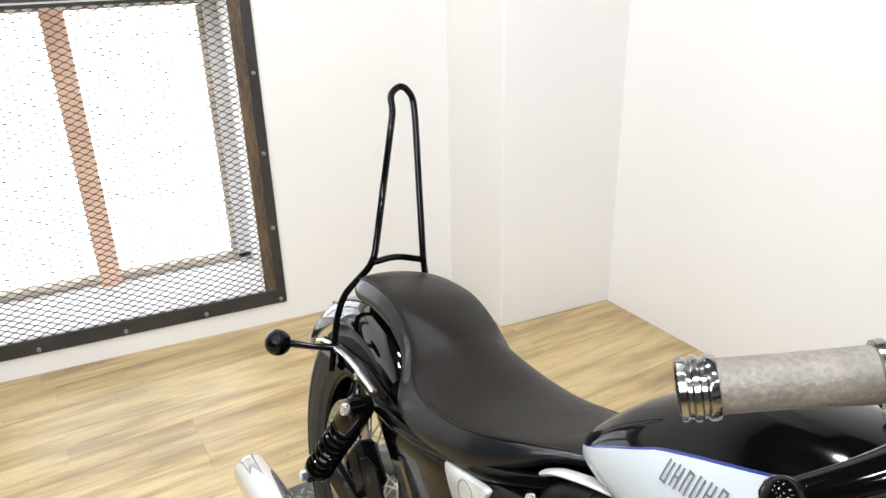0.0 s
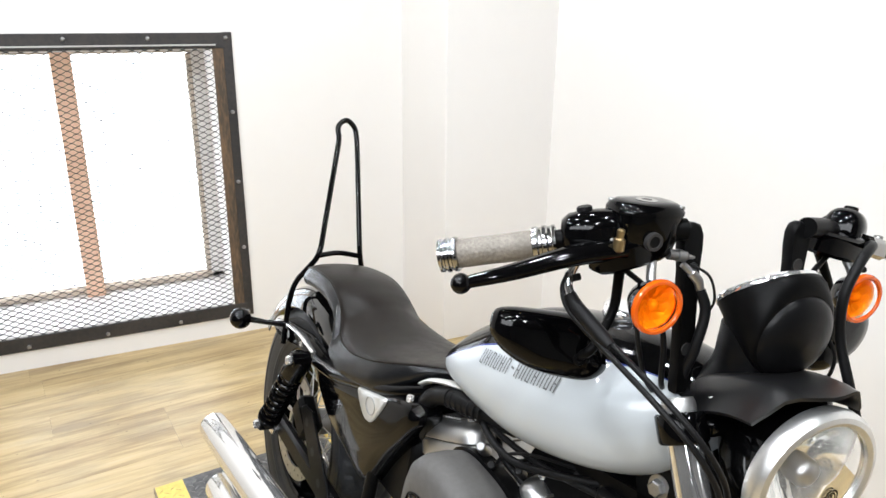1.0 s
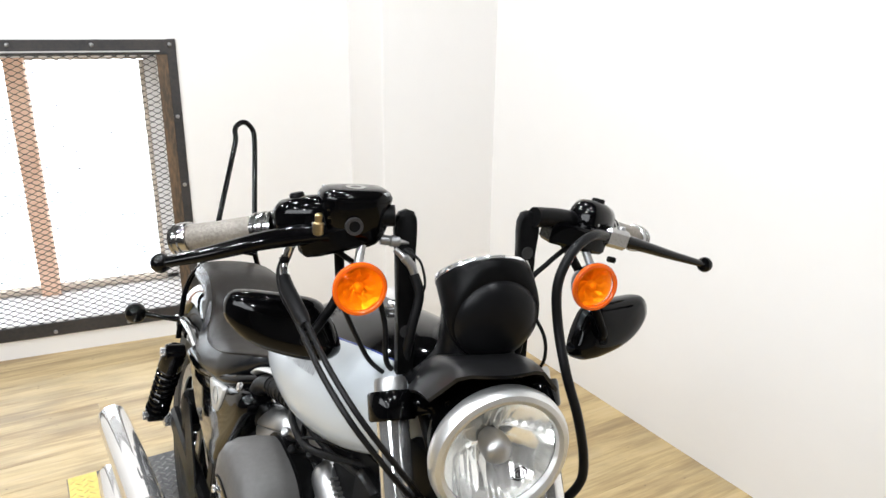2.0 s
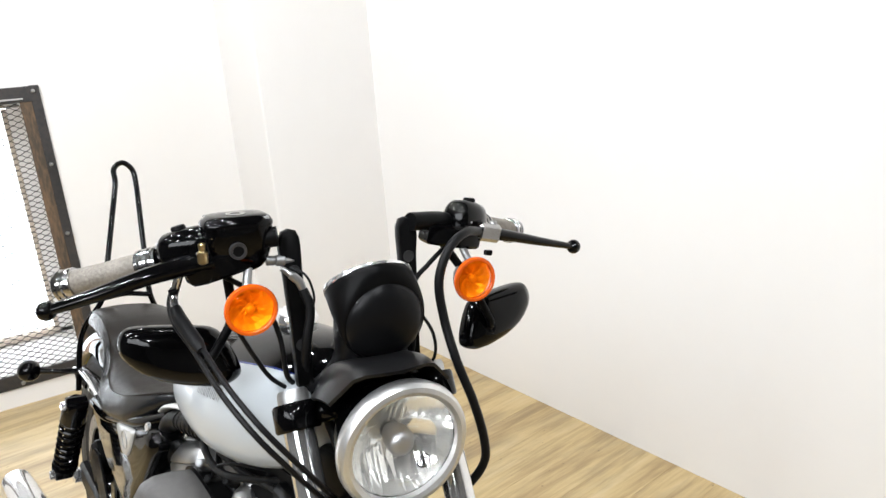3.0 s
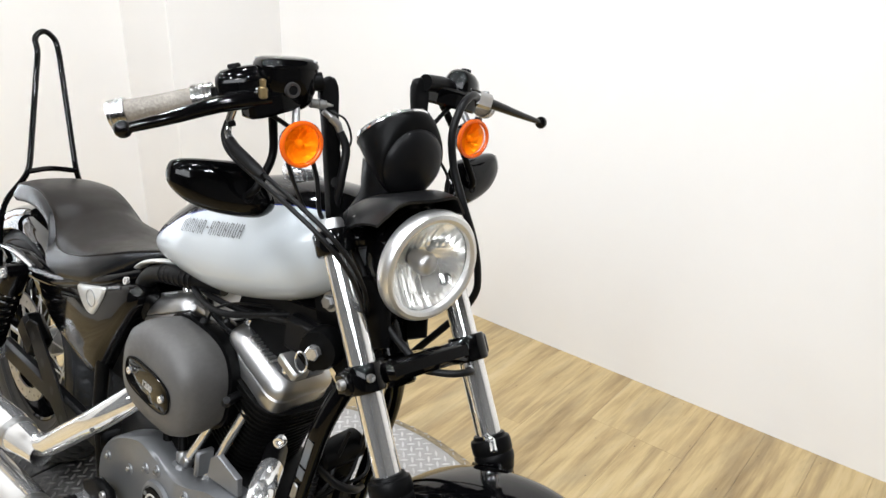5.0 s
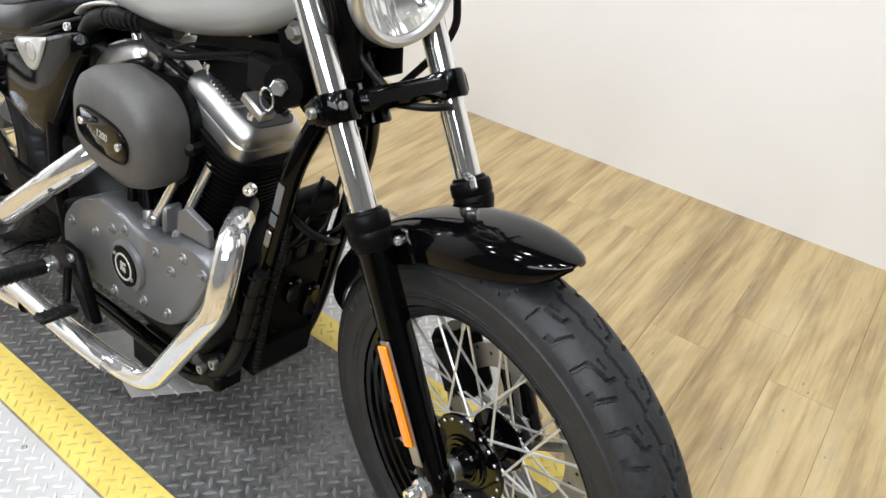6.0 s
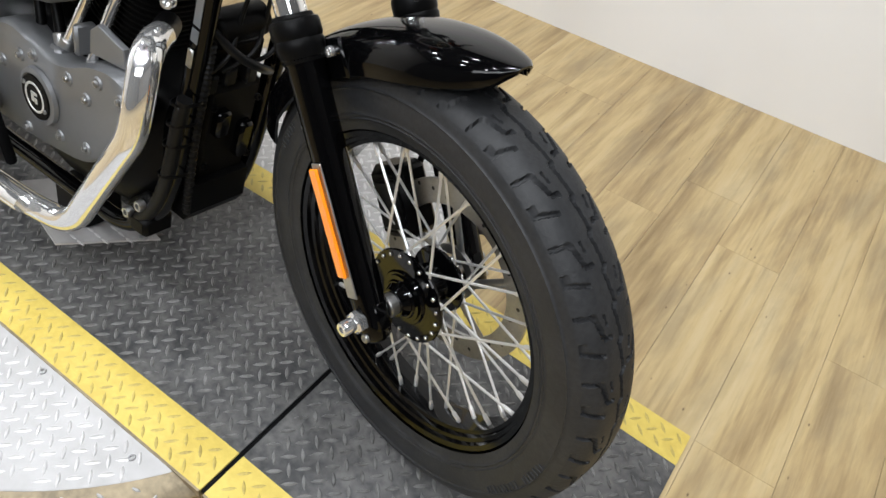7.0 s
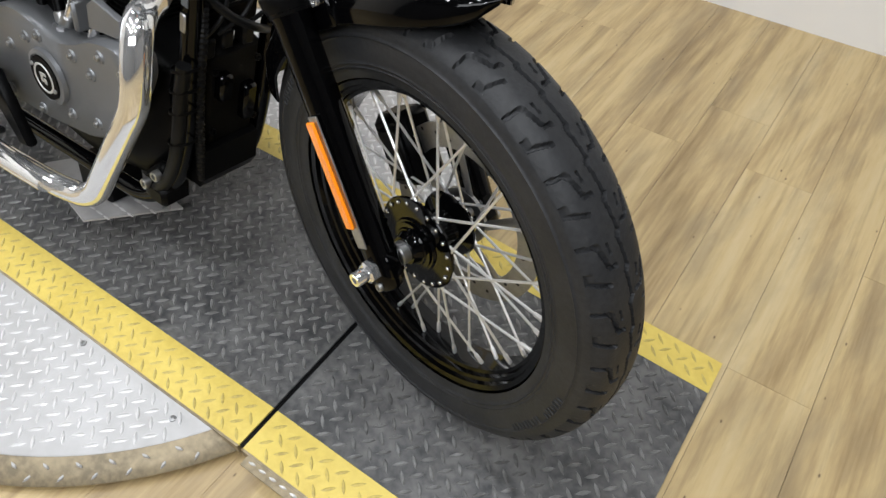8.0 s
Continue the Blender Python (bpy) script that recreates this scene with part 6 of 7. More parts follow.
# cylinders stand at 22.5 degrees fore and aft of the crank
CRANK = Vector((-0.692, 0, 0.34))
for tilt, nm in ((22.5, "front_cylinder"), (-22.5, "rear_cylinder")):
    a = Vector((math.sin(radians(tilt)), 0, math.cos(radians(tilt))))
    f = Vector((math.cos(radians(tilt)), 0, -math.sin(radians(tilt))))
    tn = Matrix((f, Vector((0, 1, 0)), a)).transposed()
    core = part(nm, cyl(CRANK + a * 0.12, CRANK + a * 0.34, 0.056, n=28), CRINKLE, engine, "finned black cylinder")
    fin_o = oval(0.150, 0.156, 36, 3.2)
    fin_me = mesh_of("fin", Geo().prism(fin_o, lambda u, v, d: tn @ Vector((u, v, d)), 0.0032), CRINKLE, 0)
    for k in range(10):
        piece("fin", fin_me, Matrix.Translation(CRANK + a * (0.150 + k * 0.0105)), core)
    # head and the split polished rocker box
    h0 = CRANK + a * (0.262 if tilt > 0 else 0.266)
    part("head", Geo().loft([[h0 + tn @ Vector((p[0], p[1], z)) for p in oval(w, h, 32, 3.6)] for z, w, h in ((0, 0.13, 0.15), (0.012, 0.160, 0.166), (0.048, 0.166, 0.166), (0.056, 0.15, 0.158))]), CRINKLE, core, "black cylinder head")
    for k in range(5):
        part("head_fin", Geo().prism(oval(0.168, 0.178, 36, 3.4), lambda u, v, d: h0 + tn @ Vector((u, v, d + 0.006 + k * 0.0105)), 0.003), CRINKLE, core, "", 0)
    r0 = h0 + a * (0.046 if tilt > 0 else 0.056) + f * (-0.006 if tilt > 0 else -0.012) + Vector((0, 0 if tilt > 0 else -0.014, 0))
    bw, bd = (0.172, 0.132) if tilt > 0 else (0.182, 0.162)
    if tilt > 0:
        r0 = r0 + Vector((0, -0.014, 0)) - f * 0.006
    for name, label, rings_z in (("rocker_box", "brushed lower rocker box", ((0, -0.007, -0.007), (0.003, 0, 0), (0.030, 0, 0), (0.033, -0.004, -0.004))), ("rocker_lid", "brushed upper rocker box", ((0.035, -0.001, -0.001), (0.037, 0.002, 0.002), (0.046, 0.001, 0.001), (0.056, -0.006, -0.010), (0.067, -0.022, -0.036), (0.069, -0.040, -0.060)))):
        part(name, Geo().loft([[r0 + tn @ Vector((p[0], p[1], z)) for p in oval(bw + dw, bd + dd, 56, 5.5)] for z, dw, dd in rings_z]), ALLOY, core, label, 34)
    if tilt > 0:
        part("lid_top", Geo().loft([[r0 + tn @ Vector((p[0] + 0.004, p[1], z)) for p in oval(w, h, 48, 6)] for z, w, h in ((0.066, 0.142, 0.090), (0.0705, 0.140, 0.088), (0.0712, 0.12, 0.07))]), LIDGREY, core, "dark grey rocker box top", 50)
    for k in range(8):
        part("lid_rib", Geo().box(tuple(r0 + tn @ Vector((-0.036 + k * 0.0088, -0.0440 if tilt < 0 else -0.0400, 0.0715))), (0.0042, 0.026, 0.005), 0.0015, tn), ALLOY, core, "", 0)
    for sx, sy in ((-0.070, -0.056), (0.052, -0.056), (-0.070, 0.056), (0.052, 0.056)):
        part("lid_bolt", screw_head(r0 + tn @ Vector((sx, sy * (0.85 if tilt < 0 else 0.62), 0.069)), a, 0.008, 0.012), CHROME, core)
    part("head_bolt", screw_head(Vector((-0.458, -0.085, 0.584)) if tilt > 0 else h0 + tn @ Vector((0.06, -0.074, 0.012)), Vector((0.5, -1, 0)), 0.010, 0.012), CHROME, core)
    # pushrod tubes on the right
    for k in (-1, 1):
        part("pushrod_tube", Geo().tube([CRANK + tn @ Vector((0.030 * k, -0.112, 0.085)), h0 + tn @ Vector((0.022 * k, -0.078, 0.012))], 0.0085, 14), CHROME if tilt > 0 else SATIN, core, "chrome pushrod tube" if tilt > 0 else "black pushrod tube")
        part("tube_cup", cyl(CRANK + tn @ Vector((0.030 * k, -0.112, 0.078)), CRANK + tn @ Vector((0.029 * k, -0.1085, 0.102)), 0.0125, n=18, bevel=0.002), ALLOY, core)
    part("tappet_block", Geo().box(tuple(CRANK + tn @ Vector((0, -0.110, 0.070))), (0.095, 0.045, 0.026), 0.007, tn), CAST, core)
    part("spark_plug", Geo().tube([h0 + tn @ Vector((0, -0.088, 0.030)), h0 + tn @ Vector((0.01, -0.118, 0.034)), h0 + tn @ Vector((0.02, -0.130, 0.055))], [0.008, 0.009, 0.006], 12), CABLE, core, "black spark plug boot")

# air cleaner
AC = Vector((-0.697, 0.018, 0.610))
tn = Matrix.Rotation(radians(4), 3, "Y")


def ac_ring(y, w, h):
    return [AC + tn @ Vector((p[0], y, p[1])) for p in oval(w, h, 56, 2.9)]


air = part("air_cleaner", Geo().loft([ac_ring(y, w, h) for y, w, h in ((-0.118, 0.196, 0.160), (-0.120, 0.210, 0.174), (-0.145, 0.218, 0.180), (-0.176, 0.218, 0.177), (-0.195, 0.206, 0.164), (-0.206, 0.182, 0.138), (-0.211, 0.13, 0.085))]), GREYCOVER, engine, "grey wrinkle-coated oval air cleaner cover", 60)
part("back_plate", Geo().loft([ac_ring(y, w, h) for y, w, h in ((-0.085, 0.18, 0.14), (-0.087, 0.212, 0.174), (-0.1175, 0.222, 0.184))]), SATIN, engine, "black air cleaner back plate", 50)
inset = [(p[0] * 0.9, p[1]) for p in oval(0.158, 0.060, 48, 3.0)]
part("inset_plate", Geo().prism(inset, lambda u, v, d: AC + tn @ Vector((u + 0.005, -0.2085 - d, v - 0.002)), 0.0045, 0.0015), GLOSS, air, "black oval inset plate", 50)
part("inset_rim", Geo().tube([AC + tn @ Vector((u * 1.03 + 0.005, -0.2120, v * 1.06 - 0.002)) for u, v in inset], 0.0017, 6, closed=True), SATIN, air)
for dx, dz in ((-0.056, 0.003), (0.042, 0.003)):
    part("inset_screw", screw_head(AC + tn @ Vector((dx * 1.1 + 0.012, -0.2130, dz - 0.004)), (0, -1, 0), 0.0068, 0.005), CHROME, air)
text = bpy.data.curves.new("lettering", "FONT")
text.body, text.size, text.extrude, text.align_x, text.align_y = "1200", 0.0165, 0.0004, "CENTER", "CENTER"
font_ob = bpy.data.objects.new("lettering", text)
letter_me = bpy.data.meshes.new_from_object(font_ob)
bpy.data.objects.remove(font_ob)
letter_me.materials.clear()
letter_me.materials.append(BADGE)
piece("lettering", letter_me, Matrix.Translation(AC + tn @ Vector((0.008, -0.2135, -0.003))) @ tn.to_4x4() @ pose(0, 0, 0, 90, 0, 0), air, "pale number")

# intake, hoses and clutter under the tank
part("intake_body", Geo().box((-0.71, -0.060, 0.640), (0.09, 0.08, 0.07), 0.014), ALLOY, engine, "alloy intake body")
part("breather_hose", Geo().tube(spline([(-0.915, -0.095, 0.640), (-0.908, -0.096, 0.690), (-0.885, -0.095, 0.726), (-0.843, -0.090, 0.746), (-0.777, -0.080, 0.758), (-0.700, -0.05, 0.760)], 7), 0.017, 16), CABLE, engine, "thick black rubber hose")
part("wire_loom", Geo().tube(spline([(-0.82, -0.065, 0.748), (-0.72, -0.070, 0.742), (-0.62, -0.068, 0.748), (-0.52, -0.06, 0.765), (-0.43, -0.05, 0.785)], 6), 0.0055, 10), CABLE, engine, "black wire loom")
part("spark_lead", Geo().tube(spline([(-0.70, -0.085, 0.69), (-0.67, -0.09, 0.735), (-0.62, -0.08, 0.762), (-0.56, -0.05, 0.772)], 6), 0.0026, 8), CABLE, engine, "black spark lead")
part("coil_pack", Geo().box((-0.455, -0.045, 0.755), (0.10, 0.05, 0.06), 0.008), PLASTIC, engine, "black ignition coil")
bracket_plate = part("coil_bracket", Geo().prism([(-0.66, 0.735), (-0.64, 0.782), (-0.50, 0.800), (-0.40, 0.815), (-0.385, 0.760), (-0.44, 0.705), (-0.52, 0.690), (-0.60, 0.700)], lambda u, v, d: Vector((u, -0.052 + d, v)), 0.006, 0.001), SATIN, engine, "dark steel bracket plate with holes", 0)
for xx, zz, r in ((-0.555, 0.765, 0.006), (-0.530, 0.770, 0.006), (-0.505, 0.774, 0.006), (-0.470, 0.745, 0.012)):
    part("plate_hole", Geo().lathe([(1e-4, 0.0005), (r, 0.0005)], (xx, -0.052, zz), (0, -1, 0), 14), HOLE, bracket_plate, "", 0)
part("horn", Geo().lathe([(1e-4, 0.02), (0.030, 0.018), (0.033, 0.010), (0.033, -0.015), (0.02, -0.028), (1e-4, -0.03)], (-0.405, -0.070, 0.765), (0.4, -1, 0), 28), SATIN, engine, "black round horn")
part("horn_bolt", hexnut((-0.397, -0.092, 0.766), (0.4, -1, 0), 0.012, 0.012), CHROME, engine)
part("key_ring", Geo().tube([Vector((-0.418, -0.098, 0.742)) + Vector((math.cos(2 * math.pi * i / 20) * 0.014, 0, math.sin(2 * math.pi * i / 20) * 0.016)) for i in range(20)], 0.0018, 6, closed=True), CHROME, engine, "chrome ring")
part("bracket", Geo().box((-0.445, -0.09, 0.722), (0.05, 0.03, 0.018), 0.004, Matrix.Rotation(radians(24), 3, "Y")), ALLOY, engine)
part("engine_mount", Geo().prism([(-0.36, 0.70), (-0.40, 0.72), (-0.52, 0.79), (-0.54, 0.81), (-0.45, 0.80), (-0.36, 0.76)], lambda u, v, d: Vector((u, -0.045 + d, v)), 0.09, 0.006), SATIN, engine, "black top engine mount", 50)

for k, (p, q, r) in enumerate((((-0.735, -0.075, 0.700), (-0.722, -0.100, 0.722), 0.010), ((-0.700, -0.070, 0.690), (-0.690, -0.098, 0.708), 0.009), ((-0.655, -0.060, 0.705), (-0.640, -0.085, 0.725), 0.008))):
    part("plug_cap", cyl(p, q, r, r * 0.8, 16, 0.002), STEEL if k == 0 else CABLE, engine, "grey plug cap" if k == 0 else "black plug cap")
for pts in (((-0.80, -0.050, 0.765), (-0.74, -0.085, 0.745), (-0.66, -0.090, 0.735), (-0.58, -0.075, 0.755), (-0.50, -0.04, 0.78)), ((-0.76, -0.04, 0.75), (-0.71, -0.07, 0.72), (-0.66, -0.065, 0.70), (-0.62, -0.05, 0.68))):
    part("vent_hose", Geo().tube(spline(pts, 6), 0.0062, 10), CABLE, engine, "thin black hose")
for k in range(7):
    t = k / 6
    part("hose_rib", Geo().lathe([(0.0165, -0.0022), (0.0190, -0.0012), (0.0190, 0.0012), (0.0165, 0.0022)], (-0.838 + 0.085 * t, -0.0893 + 0.012 * t, 0.7475 + 0.012 * t), (0.98, 0.1, 0.14), 18), CABLE, engine)

# -- exhaust --
def pipe(name, pts, r, label, bend=0.07, n=28, flange=True):
    return part(name, Geo().tube(bent(pts, bend, 9), r, n), CHROME, bike, label)


front_pipe = pipe("front_exhaust_pipe", [(-0.452, -0.106, 0.538), (-0.424, -0.135, 0.548), (-0.384, -0.176, 0.552), (-0.374, -0.195, 0.500), (-0.386, -0.198, 0.440), (-0.560, -0.201, 0.190), (-0.68, -0.203, 0.160), (-1.02, -0.218, 0.145)], 0.0210, "chrome front exhaust pipe with a sharp lower bend", 0.05)
part("port_stub", Geo().tube([(-0.510, -0.050, 0.525), (-0.452, -0.106, 0.538)], 0.0195, 18), SATIN, front_pipe)
part("heat_shield", Geo().tube(bent([(-0.66, -0.222, 0.182), (-0.76, -0.226, 0.176), (-1.0, -0.232, 0.176)], 0.05), 0.0205, 20, flat=0.8), CHROME, front_pipe, "chrome heat shield")
rear_pipe = pipe("rear_exhaust_pipe", [(-0.80, -0.060, 0.565), (-0.790, -0.150, 0.535), (-0.850, -0.195, 0.470), (-1.090, -0.205, 0.285), (-1.20, -0.212, 0.280)], 0.0245, "chrome rear exhaust pipe")
for nm, a, b, r in (("upper_muffler", (-1.09, -0.214, 0.282), (-1.655, -0.262, 0.270), 0.041), ("lower_muffler", (-0.98, -0.224, 0.152), (-1.54, -0.262, 0.160), 0.041)):
    a, b = Vector(a), Vector(b)
    ln = (b - a).length
    muff = part(nm, Geo().lathe([(0.025, -0.02), (0.026, 0.0), (0.030, 0.03), (r, 0.12), (r, ln * 0.72), (r * 0.99, ln * 0.86), (r * 0.93, ln * 0.985), (r * 0.90, ln), (r * 0.84, ln * 0.996), (r * 0.80, ln * 0.96), (r * 0.55, ln * 0.93)], a, b - a, 40), CHROME, bike, "long chrome muffler")
    part("baffle", Geo().lathe([(1e-4, ln * 0.93), (r * 0.56, ln * 0.93)], a, b - a, 24), HOLE, muff, "", 0)
    part("muffler_clamp", Geo().lathe([(r * 0.80, 0.075), (r * 0.92, 0.077), (r * 0.95, 0.09), (r * 0.92, 0.103), (r * 0.84, 0.105)], a, b - a, 32), ALLOY, muff)

# -- oil tank cover on the right --
outline = [(-1.365, 0.580), (-1.345, 0.596), (-1.26, 0.614), (-1.15, 0.640), (-1.05, 0.666), (-0.94, 0.700), (-0.885, 0.708), (-0.868, 0.685), (-0.895, 0.638), (-0.965, 0.548), (-1.012, 0.475), (-1.045, 0.458), (-1.09, 0.462), (-1.16, 0.480), (-1.24, 0.502), (-1.31, 0.542)]
smooth_o = [(p.x, p.y) for p in spline([(u, v, 0) for u, v in outline], 4, True)]
rings = []
cu, cv = -1.05, 0.59
for d, inset_by in ((0.080, 0.0), (0.112, 0.0), (0.121, 0.003), (0.128, 0.009), (0.133, 0.018), (0.136, 0.030)):
    ring = []
    for u, v in smooth_o:
        far = math.hypot(u - cu, v - cv)
        ring.append(Vector((cu + (u - cu) * (1 - inset_by / far), -d, cv + (v - cv) * (1 - inset_by / far))))
    rings.append(ring)
oil = part("oil_tank_cover", Geo().loft(rings), GLOSS, bike, "gloss black oil tank cover", 60)
cap_o = [(p.x, p.y) for p in spline([(-0.055, 0.018, 0), (-0.020, 0.028, 0), (0.030, 0.040, 0), (0.058, 0.046, 0), (0.052, 0.026, 0), (0.020, -0.018, 0), (0.0, -0.028, 0), (-0.022, -0.022, 0), (-0.045, -0.002, 0)], 4, True)]
part("oil_cap", Geo().prism(cap_o, lambda u, v, d: Vector((-1.036 + u, -0.128 - d, 0.630 + v)), 0.014, 0.004), BADGE, oil, "bright badge-shaped oil cap", 50)
part("oil_cap_ring", Geo().tube([Vector((-1.026 + math.cos(a) * 0.019, -0.1424, 0.640 + math.sin(a) * 0.017)) for a in [2 * math.pi * i / 30 for i in range(30)]], 0.0012, 6, closed=True), STEEL, oil)
part("side_cover", Geo().prism([(u, v) for u, v in smooth_o], lambda u, v, d: Vector((u, 0.13 + d, v)), 0.025, 0.008), GLOSS, bike, "gloss black side cover", 50)
part("battery_tray", Geo().box((-1.03, 0, 0.555), (0.26, 0.20, 0.20), 0.02), SATIN, bike)
part("seat_bracket", Geo().tube(spline([(-0.925, -0.094, 0.733), (-0.900, -0.094, 0.750), (-0.862, -0.088, 0.764), (-0.82, -0.075, 0.772)], 5), 0.013, 14, flat=0.35, up=(0, 0, 1)), BADGE, bike, "bright tank bracket")
part("rail_bolt", screw_head((-0.905, -0.128, 0.715), (0, -1, 0.2), 0.008, 0.006), CHROME, bike)
guard = part("wheel_guard", Geo().prism([(-1.395, 0.445), (-1.375, 0.462), (-1.325, 0.468), (-1.190, 0.352), (-1.105, 0.262), (-1.150, 0.240), (-1.270, 0.318)], lambda u, v, d: Vector((u, -0.124 - d, v)), 0.006, 0.002), SATIN, bike, "black perforated guard", 0)
for k in range(4):
    part("guard_hole", Geo().lathe([(1e-4, 0.0006), (0.011, 0.0006)], (-1.345 + 0.055 * k, -0.130, 0.432 - 0.048 * k), (0, -1, 0), 14), HOLE, guard, "", 0)

# -- foot controls --
peg = part("foot_peg", Geo().tube([(-0.905, -0.185, 0.262), (-0.905, -0.215, 0.262)], 0.010, 14).tube([(-0.905, -0.212, 0.262), (-0.908, -0.300, 0.262)], 0.0155, 18), CABLE, bike, "black rubber foot peg")
for k in range(9):
    part("peg_rib", Geo().lathe([(0.0155, -0.002), (0.0172, -0.0012), (0.0172, 0.0012), (0.0155, 0.002)], (-0.9065, -0.222 - k * 0.009, 0.262), (0, -1, 0), 18), CABLE, peg)
part("peg_clevis", Geo().box((-0.905, -0.195, 0.262), (0.030, 0.040, 0.024), 0.005), CHROME, peg)
part("peg_bracket", Geo().prism([(-0.93, 0.29), (-0.88, 0.32), (-0.83, 0.318), (-0.80, 0.25), (-0.775, 0.185), (-0.80, 0.18), (-0.845, 0.24), (-0.87, 0.245), (-0.91, 0.24)], lambda u, v, d: Vector((u, -0.170 - d, v)), 0.020, 0.005), SATIN, bike, "black foot control bracket", 50)
pedal = part("brake_pedal", Geo().tube(bent([(-0.84, -0.198, 0.285), (-0.82, -0.215, 0.225), (-0.765, -0.245, 0.242)], 0.03), 0.0075, 12), SATIN, bike, "black brake pedal with ribbed pad")
part("pad", Geo().box((-0.760, -0.262, 0.252), (0.034, 0.068, 0.013), 0.004, Matrix.Rotation(radians(-10), 3, "Y")), CABLE, pedal, "ribbed rubber pad")
for k in range(5):
    part("pad_rib", Geo().box((-0.760, -0.236 - k * 0.013, 0.2595), (0.032, 0.004, 0.004), 0.001, Matrix.Rotation(radians(-10), 3, "Y")), CABLE, pedal, "", 0)
part("pedal_bolt", screw_head((-0.835, -0.190, 0.308), (0, -1, 0), 0.009, 0.006), STEEL, pedal)

# -- side stand --
stand = part("side_stand", Geo().tube(bent([(-0.80, 0.115, 0.150), (-0.80, 0.19, 0.10), (-0.775, 0.262, 0.056)], 0.03), 0.012, 14), SATIN, bike, "black side stand holding the motorcycle up")
part("foot", Geo().box((-0.765, 0.270, 0.0545), (0.075, 0.045, 0.008), 0.003, Matrix.Rotation(radians(10.5), 3, "X")), STEEL, stand, "bright stand foot")

# ---- tread lugs of the deck and the disc ----


def lug(g, u, v, turn, height, ln=0.0138, wd=0.0036, up=0.0022):
    """One raised lens-shaped lug of the tread pattern."""
    c, s = math.cos(turn), math.sin(turn)
    outline = [(-1, 0), (-0.5, -0.8), (0, -1), (0.5, -0.8), (1, 0), (0.5, 0.8), (0, 1), (-0.5, 0.8)]
    low, high = [], []
    for a, b in outline:
        for k, (ring, q, h) in enumerate(((low, 1.0, 0.0), (high, 0.62, up))):
            x, y = a * ln * q, b * wd * q
            uu, vv = u + c * x - s * y, v + s * x + c * y
            ring.append(deck_point(uu, vv, height(uu) + h))
    g.add(low + high, [(i, (i + 1) % 8, 8 + (i + 1) % 8, 8 + i) for i in range(8)] + [tuple(range(8, 16))])


PITCH = 0.0232
black, yellow, alu = Geo(), Geo(), Geo()
half = int(1.9 / PITCH)
for i in range(-half, half):
    for j in range(-half, half):
        u, v = -0.75 + (i - j) * PITCH * 0.7071, 0.01 + (i + j) * PITCH * 0.7071
        turn = radians(45 if (i + j) % 2 else -45) + radians(random.uniform(-3, 3))
        if u < PU0 or u > PU3 or abs(v) > 0.75 or min(abs(u - PU1), abs(u - PU2), abs(u - PU3), abs(u - PU0)) < 0.014:
            continue
        if PV0 + 0.011 < v < PV3 - 0.011:
            if min(abs(v - PV1), abs(v - PV2)) < 0.010:
                continue
            if v < PV1 or v > PV2:
                lug(yellow, u, v, turn, deck_height, 0.0130, 0.0030, 0.0012)
            else:
                lug(black, u, v, turn, deck_height)
        elif (v < PV0 - 0.014 or v > PV3 + 0.014) and (deck_point(u, v, 0) - TC).xy.length < TR - 0.014:
            lug(alu, u, v, turn, lambda q: -0.004, up=0.0015)
for nm, g, m, lab in (("tread_pattern", black, LUGBLACK, "worn raised tread lugs"), ("tread_pattern", yellow, LUGYELLOW, "scuffed yellow tread lugs"), ("tread_pattern", alu, LUGALU, "bright raised tread lugs")):
    part(nm, g, m, turntable, lab)["kind"] = "stuff"

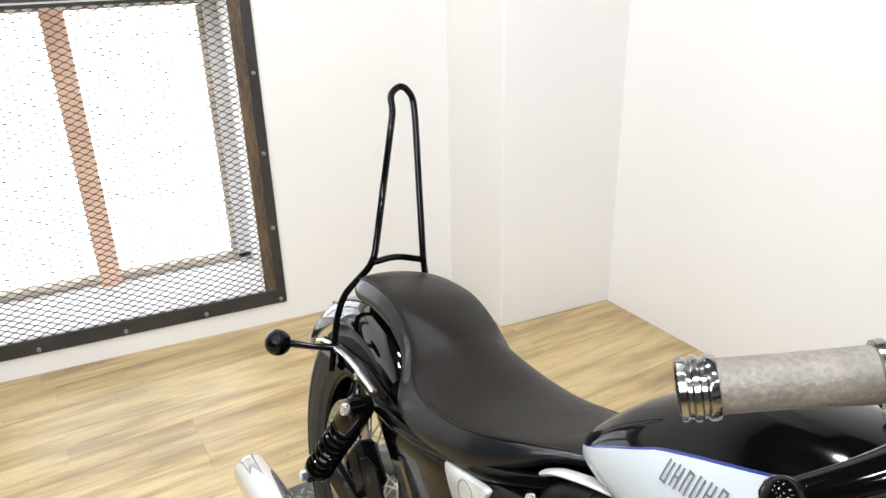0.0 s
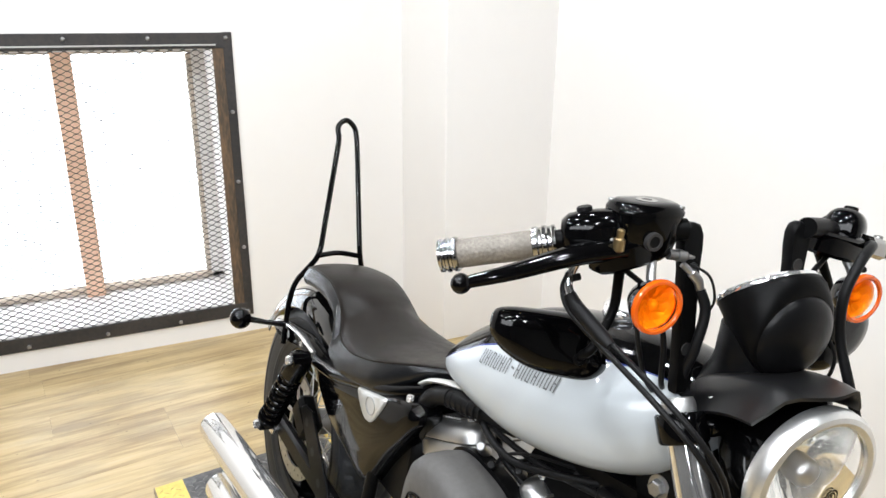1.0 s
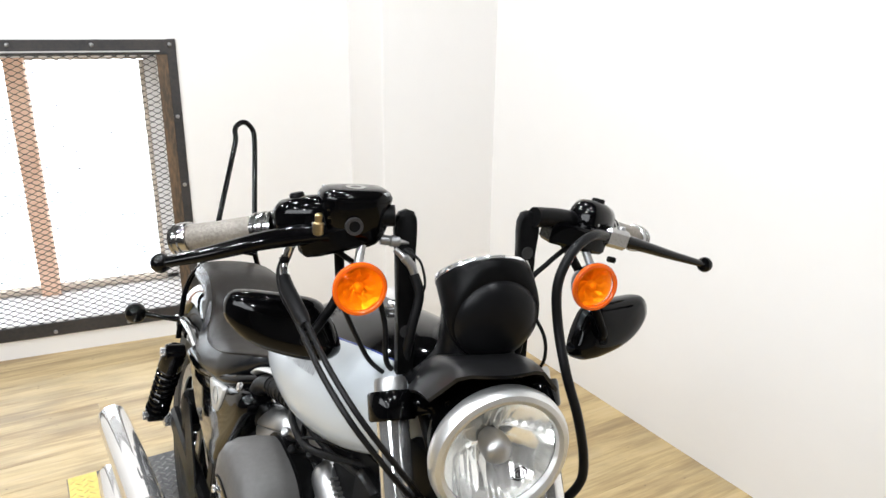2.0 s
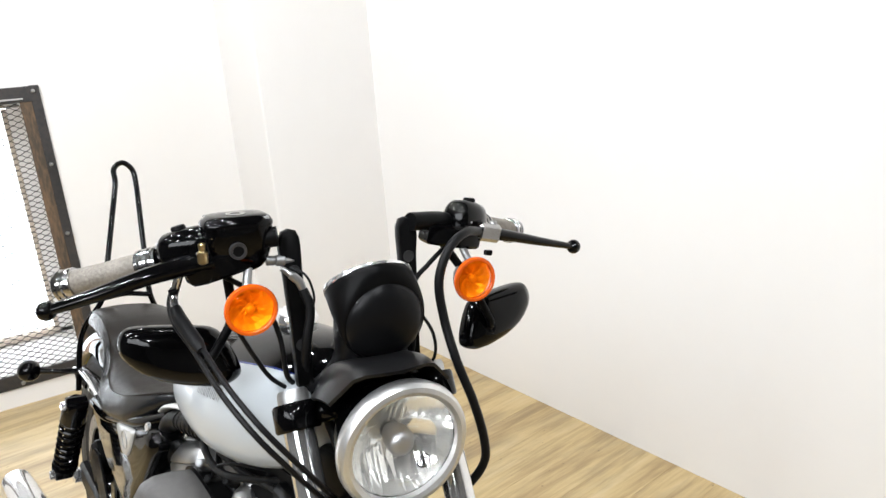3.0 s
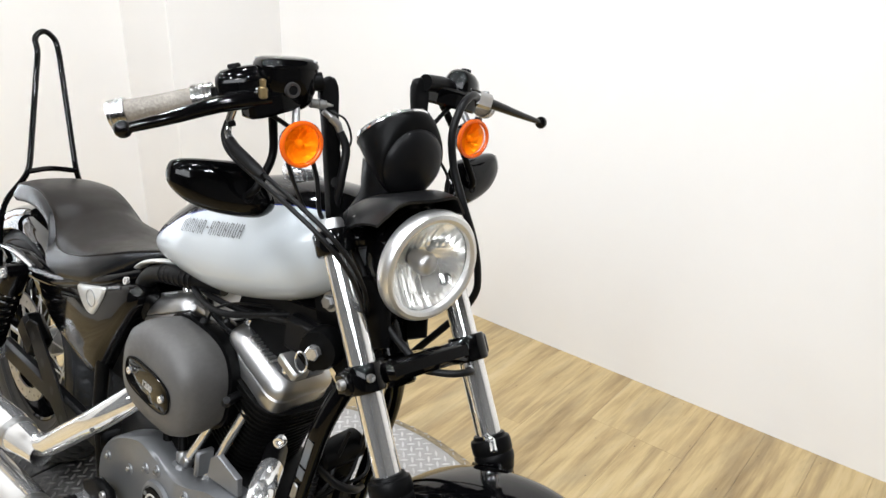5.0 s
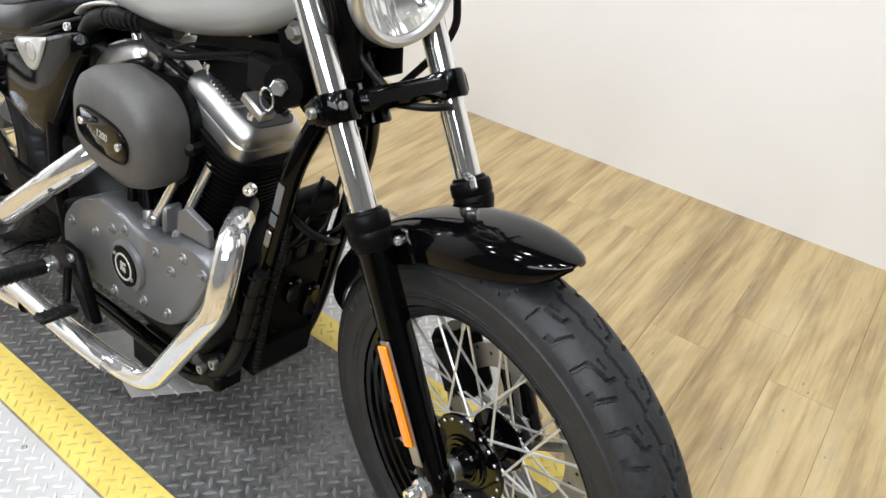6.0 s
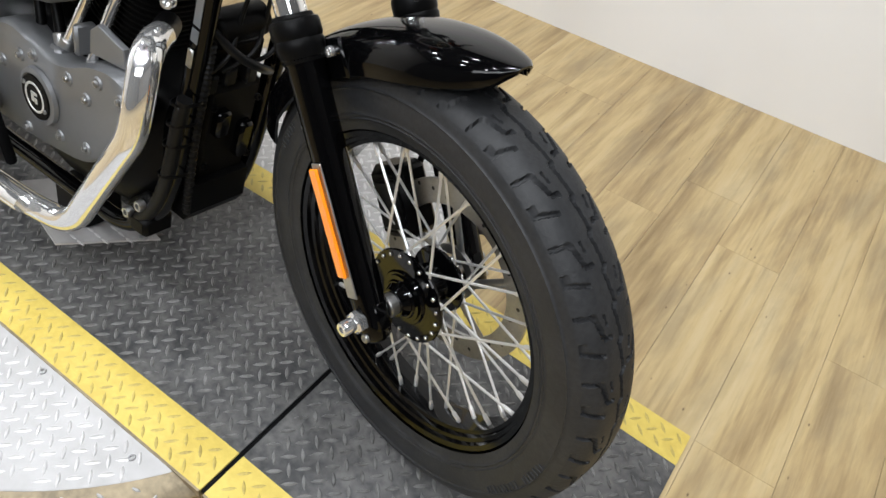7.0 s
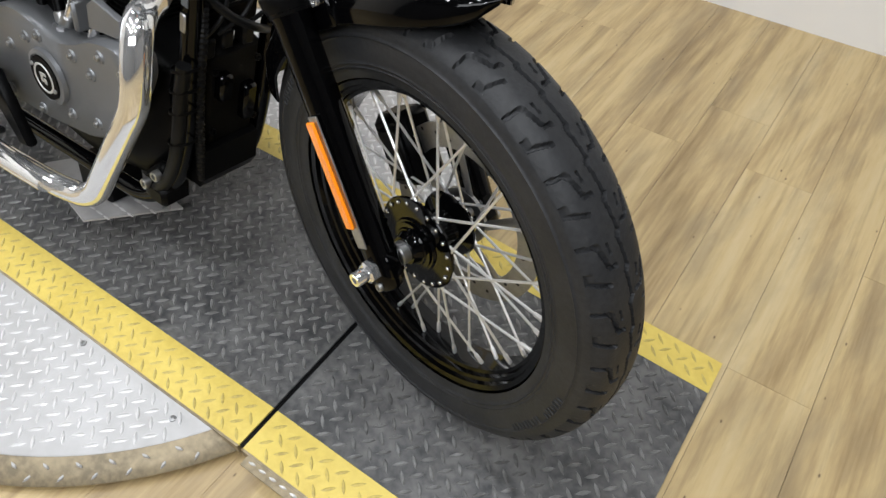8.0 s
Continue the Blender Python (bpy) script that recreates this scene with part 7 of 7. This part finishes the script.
# lugs along the lip's lower edge
g = Geo()
for i in range(170):
    a = 2 * math.pi * i / 170
    p = TC + Vector((math.cos(a), math.sin(a), 0)) * (TR + (0.014 if i % 2 else 0.030))
    u, v = p.dot(U), p.dot(V)
    if not (PV0 - 0.02 < v < PV3 + 0.02):
        lug(g, u, v, a + radians(45 if i % 2 else 135), lambda q, k=i: -0.0105 if k % 2 else -0.0200, 0.0095, 0.0028, 0.0022)
part("tread_pattern", g, DECKALU, turntable, "bright worn lugs of the lip")["kind"] = "stuff"
# the ramp's bright side strip with raised marks
strip = part("ramp_side", slab(PU2 + 0.02, PU3, PV0 - 0.022, PV0 - 0.0045, 0.004), LIPMETAL, turntable, "stained metal strip along the ramp", 0)
for i in range(26):
    g = Geo()
    lug(g, PU2 + 0.035 + i * 0.0215, PV0 - 0.011, radians(8), deck_height, 0.0075, 0.0024, 0.002)
    part("raised_mark", g, LUGALU, strip)

# ---- floor planks ----
PW, PL = 0.152, 1.22
plank_meshes = {}


def plank_mesh(w, ln):
    key = (round(w, 3), round(ln, 3))
    if key not in plank_meshes:
        plank_meshes[key] = mesh_of("plank", Geo().box((0, 0, -0.003), (w - 0.0008, ln - 0.0006, 0.006)), PLANK, 0)
    return plank_meshes[key]


rnd = random.Random(5)
v_end = RW.dot(V)
for i in range(-24, 26):
    u = (i + 0.5) * PW
    v_low = max((-3.62 - u * math.sin(SLANT)) / math.cos(SLANT), (u * math.cos(SLANT) - 3.58) / math.sin(SLANT))
    top_v = min(v_end + 0.004, (u * math.cos(SLANT) + 3.02) / math.sin(SLANT))
    if top_v < v_low + 0.1:
        continue
    ln = PL * rnd.choice((0.25, 0.4, 0.55, 0.7, 0.85, 1.0))
    while top_v > v_low + 0.05:
        ln = max(0.08, min(ln, top_v - v_low))
        c = deck_point(u, top_v - ln / 2, FLOOR_Z)
        piece("plank", plank_mesh(PW, ln), Matrix.Translation(c) @ Matrix.Rotation(SLANT, 4, "Z") @ Matrix.Rotation(math.pi * rnd.randint(0, 1), 4, "Z"), floor)
        top_v -= ln
        ln = PL
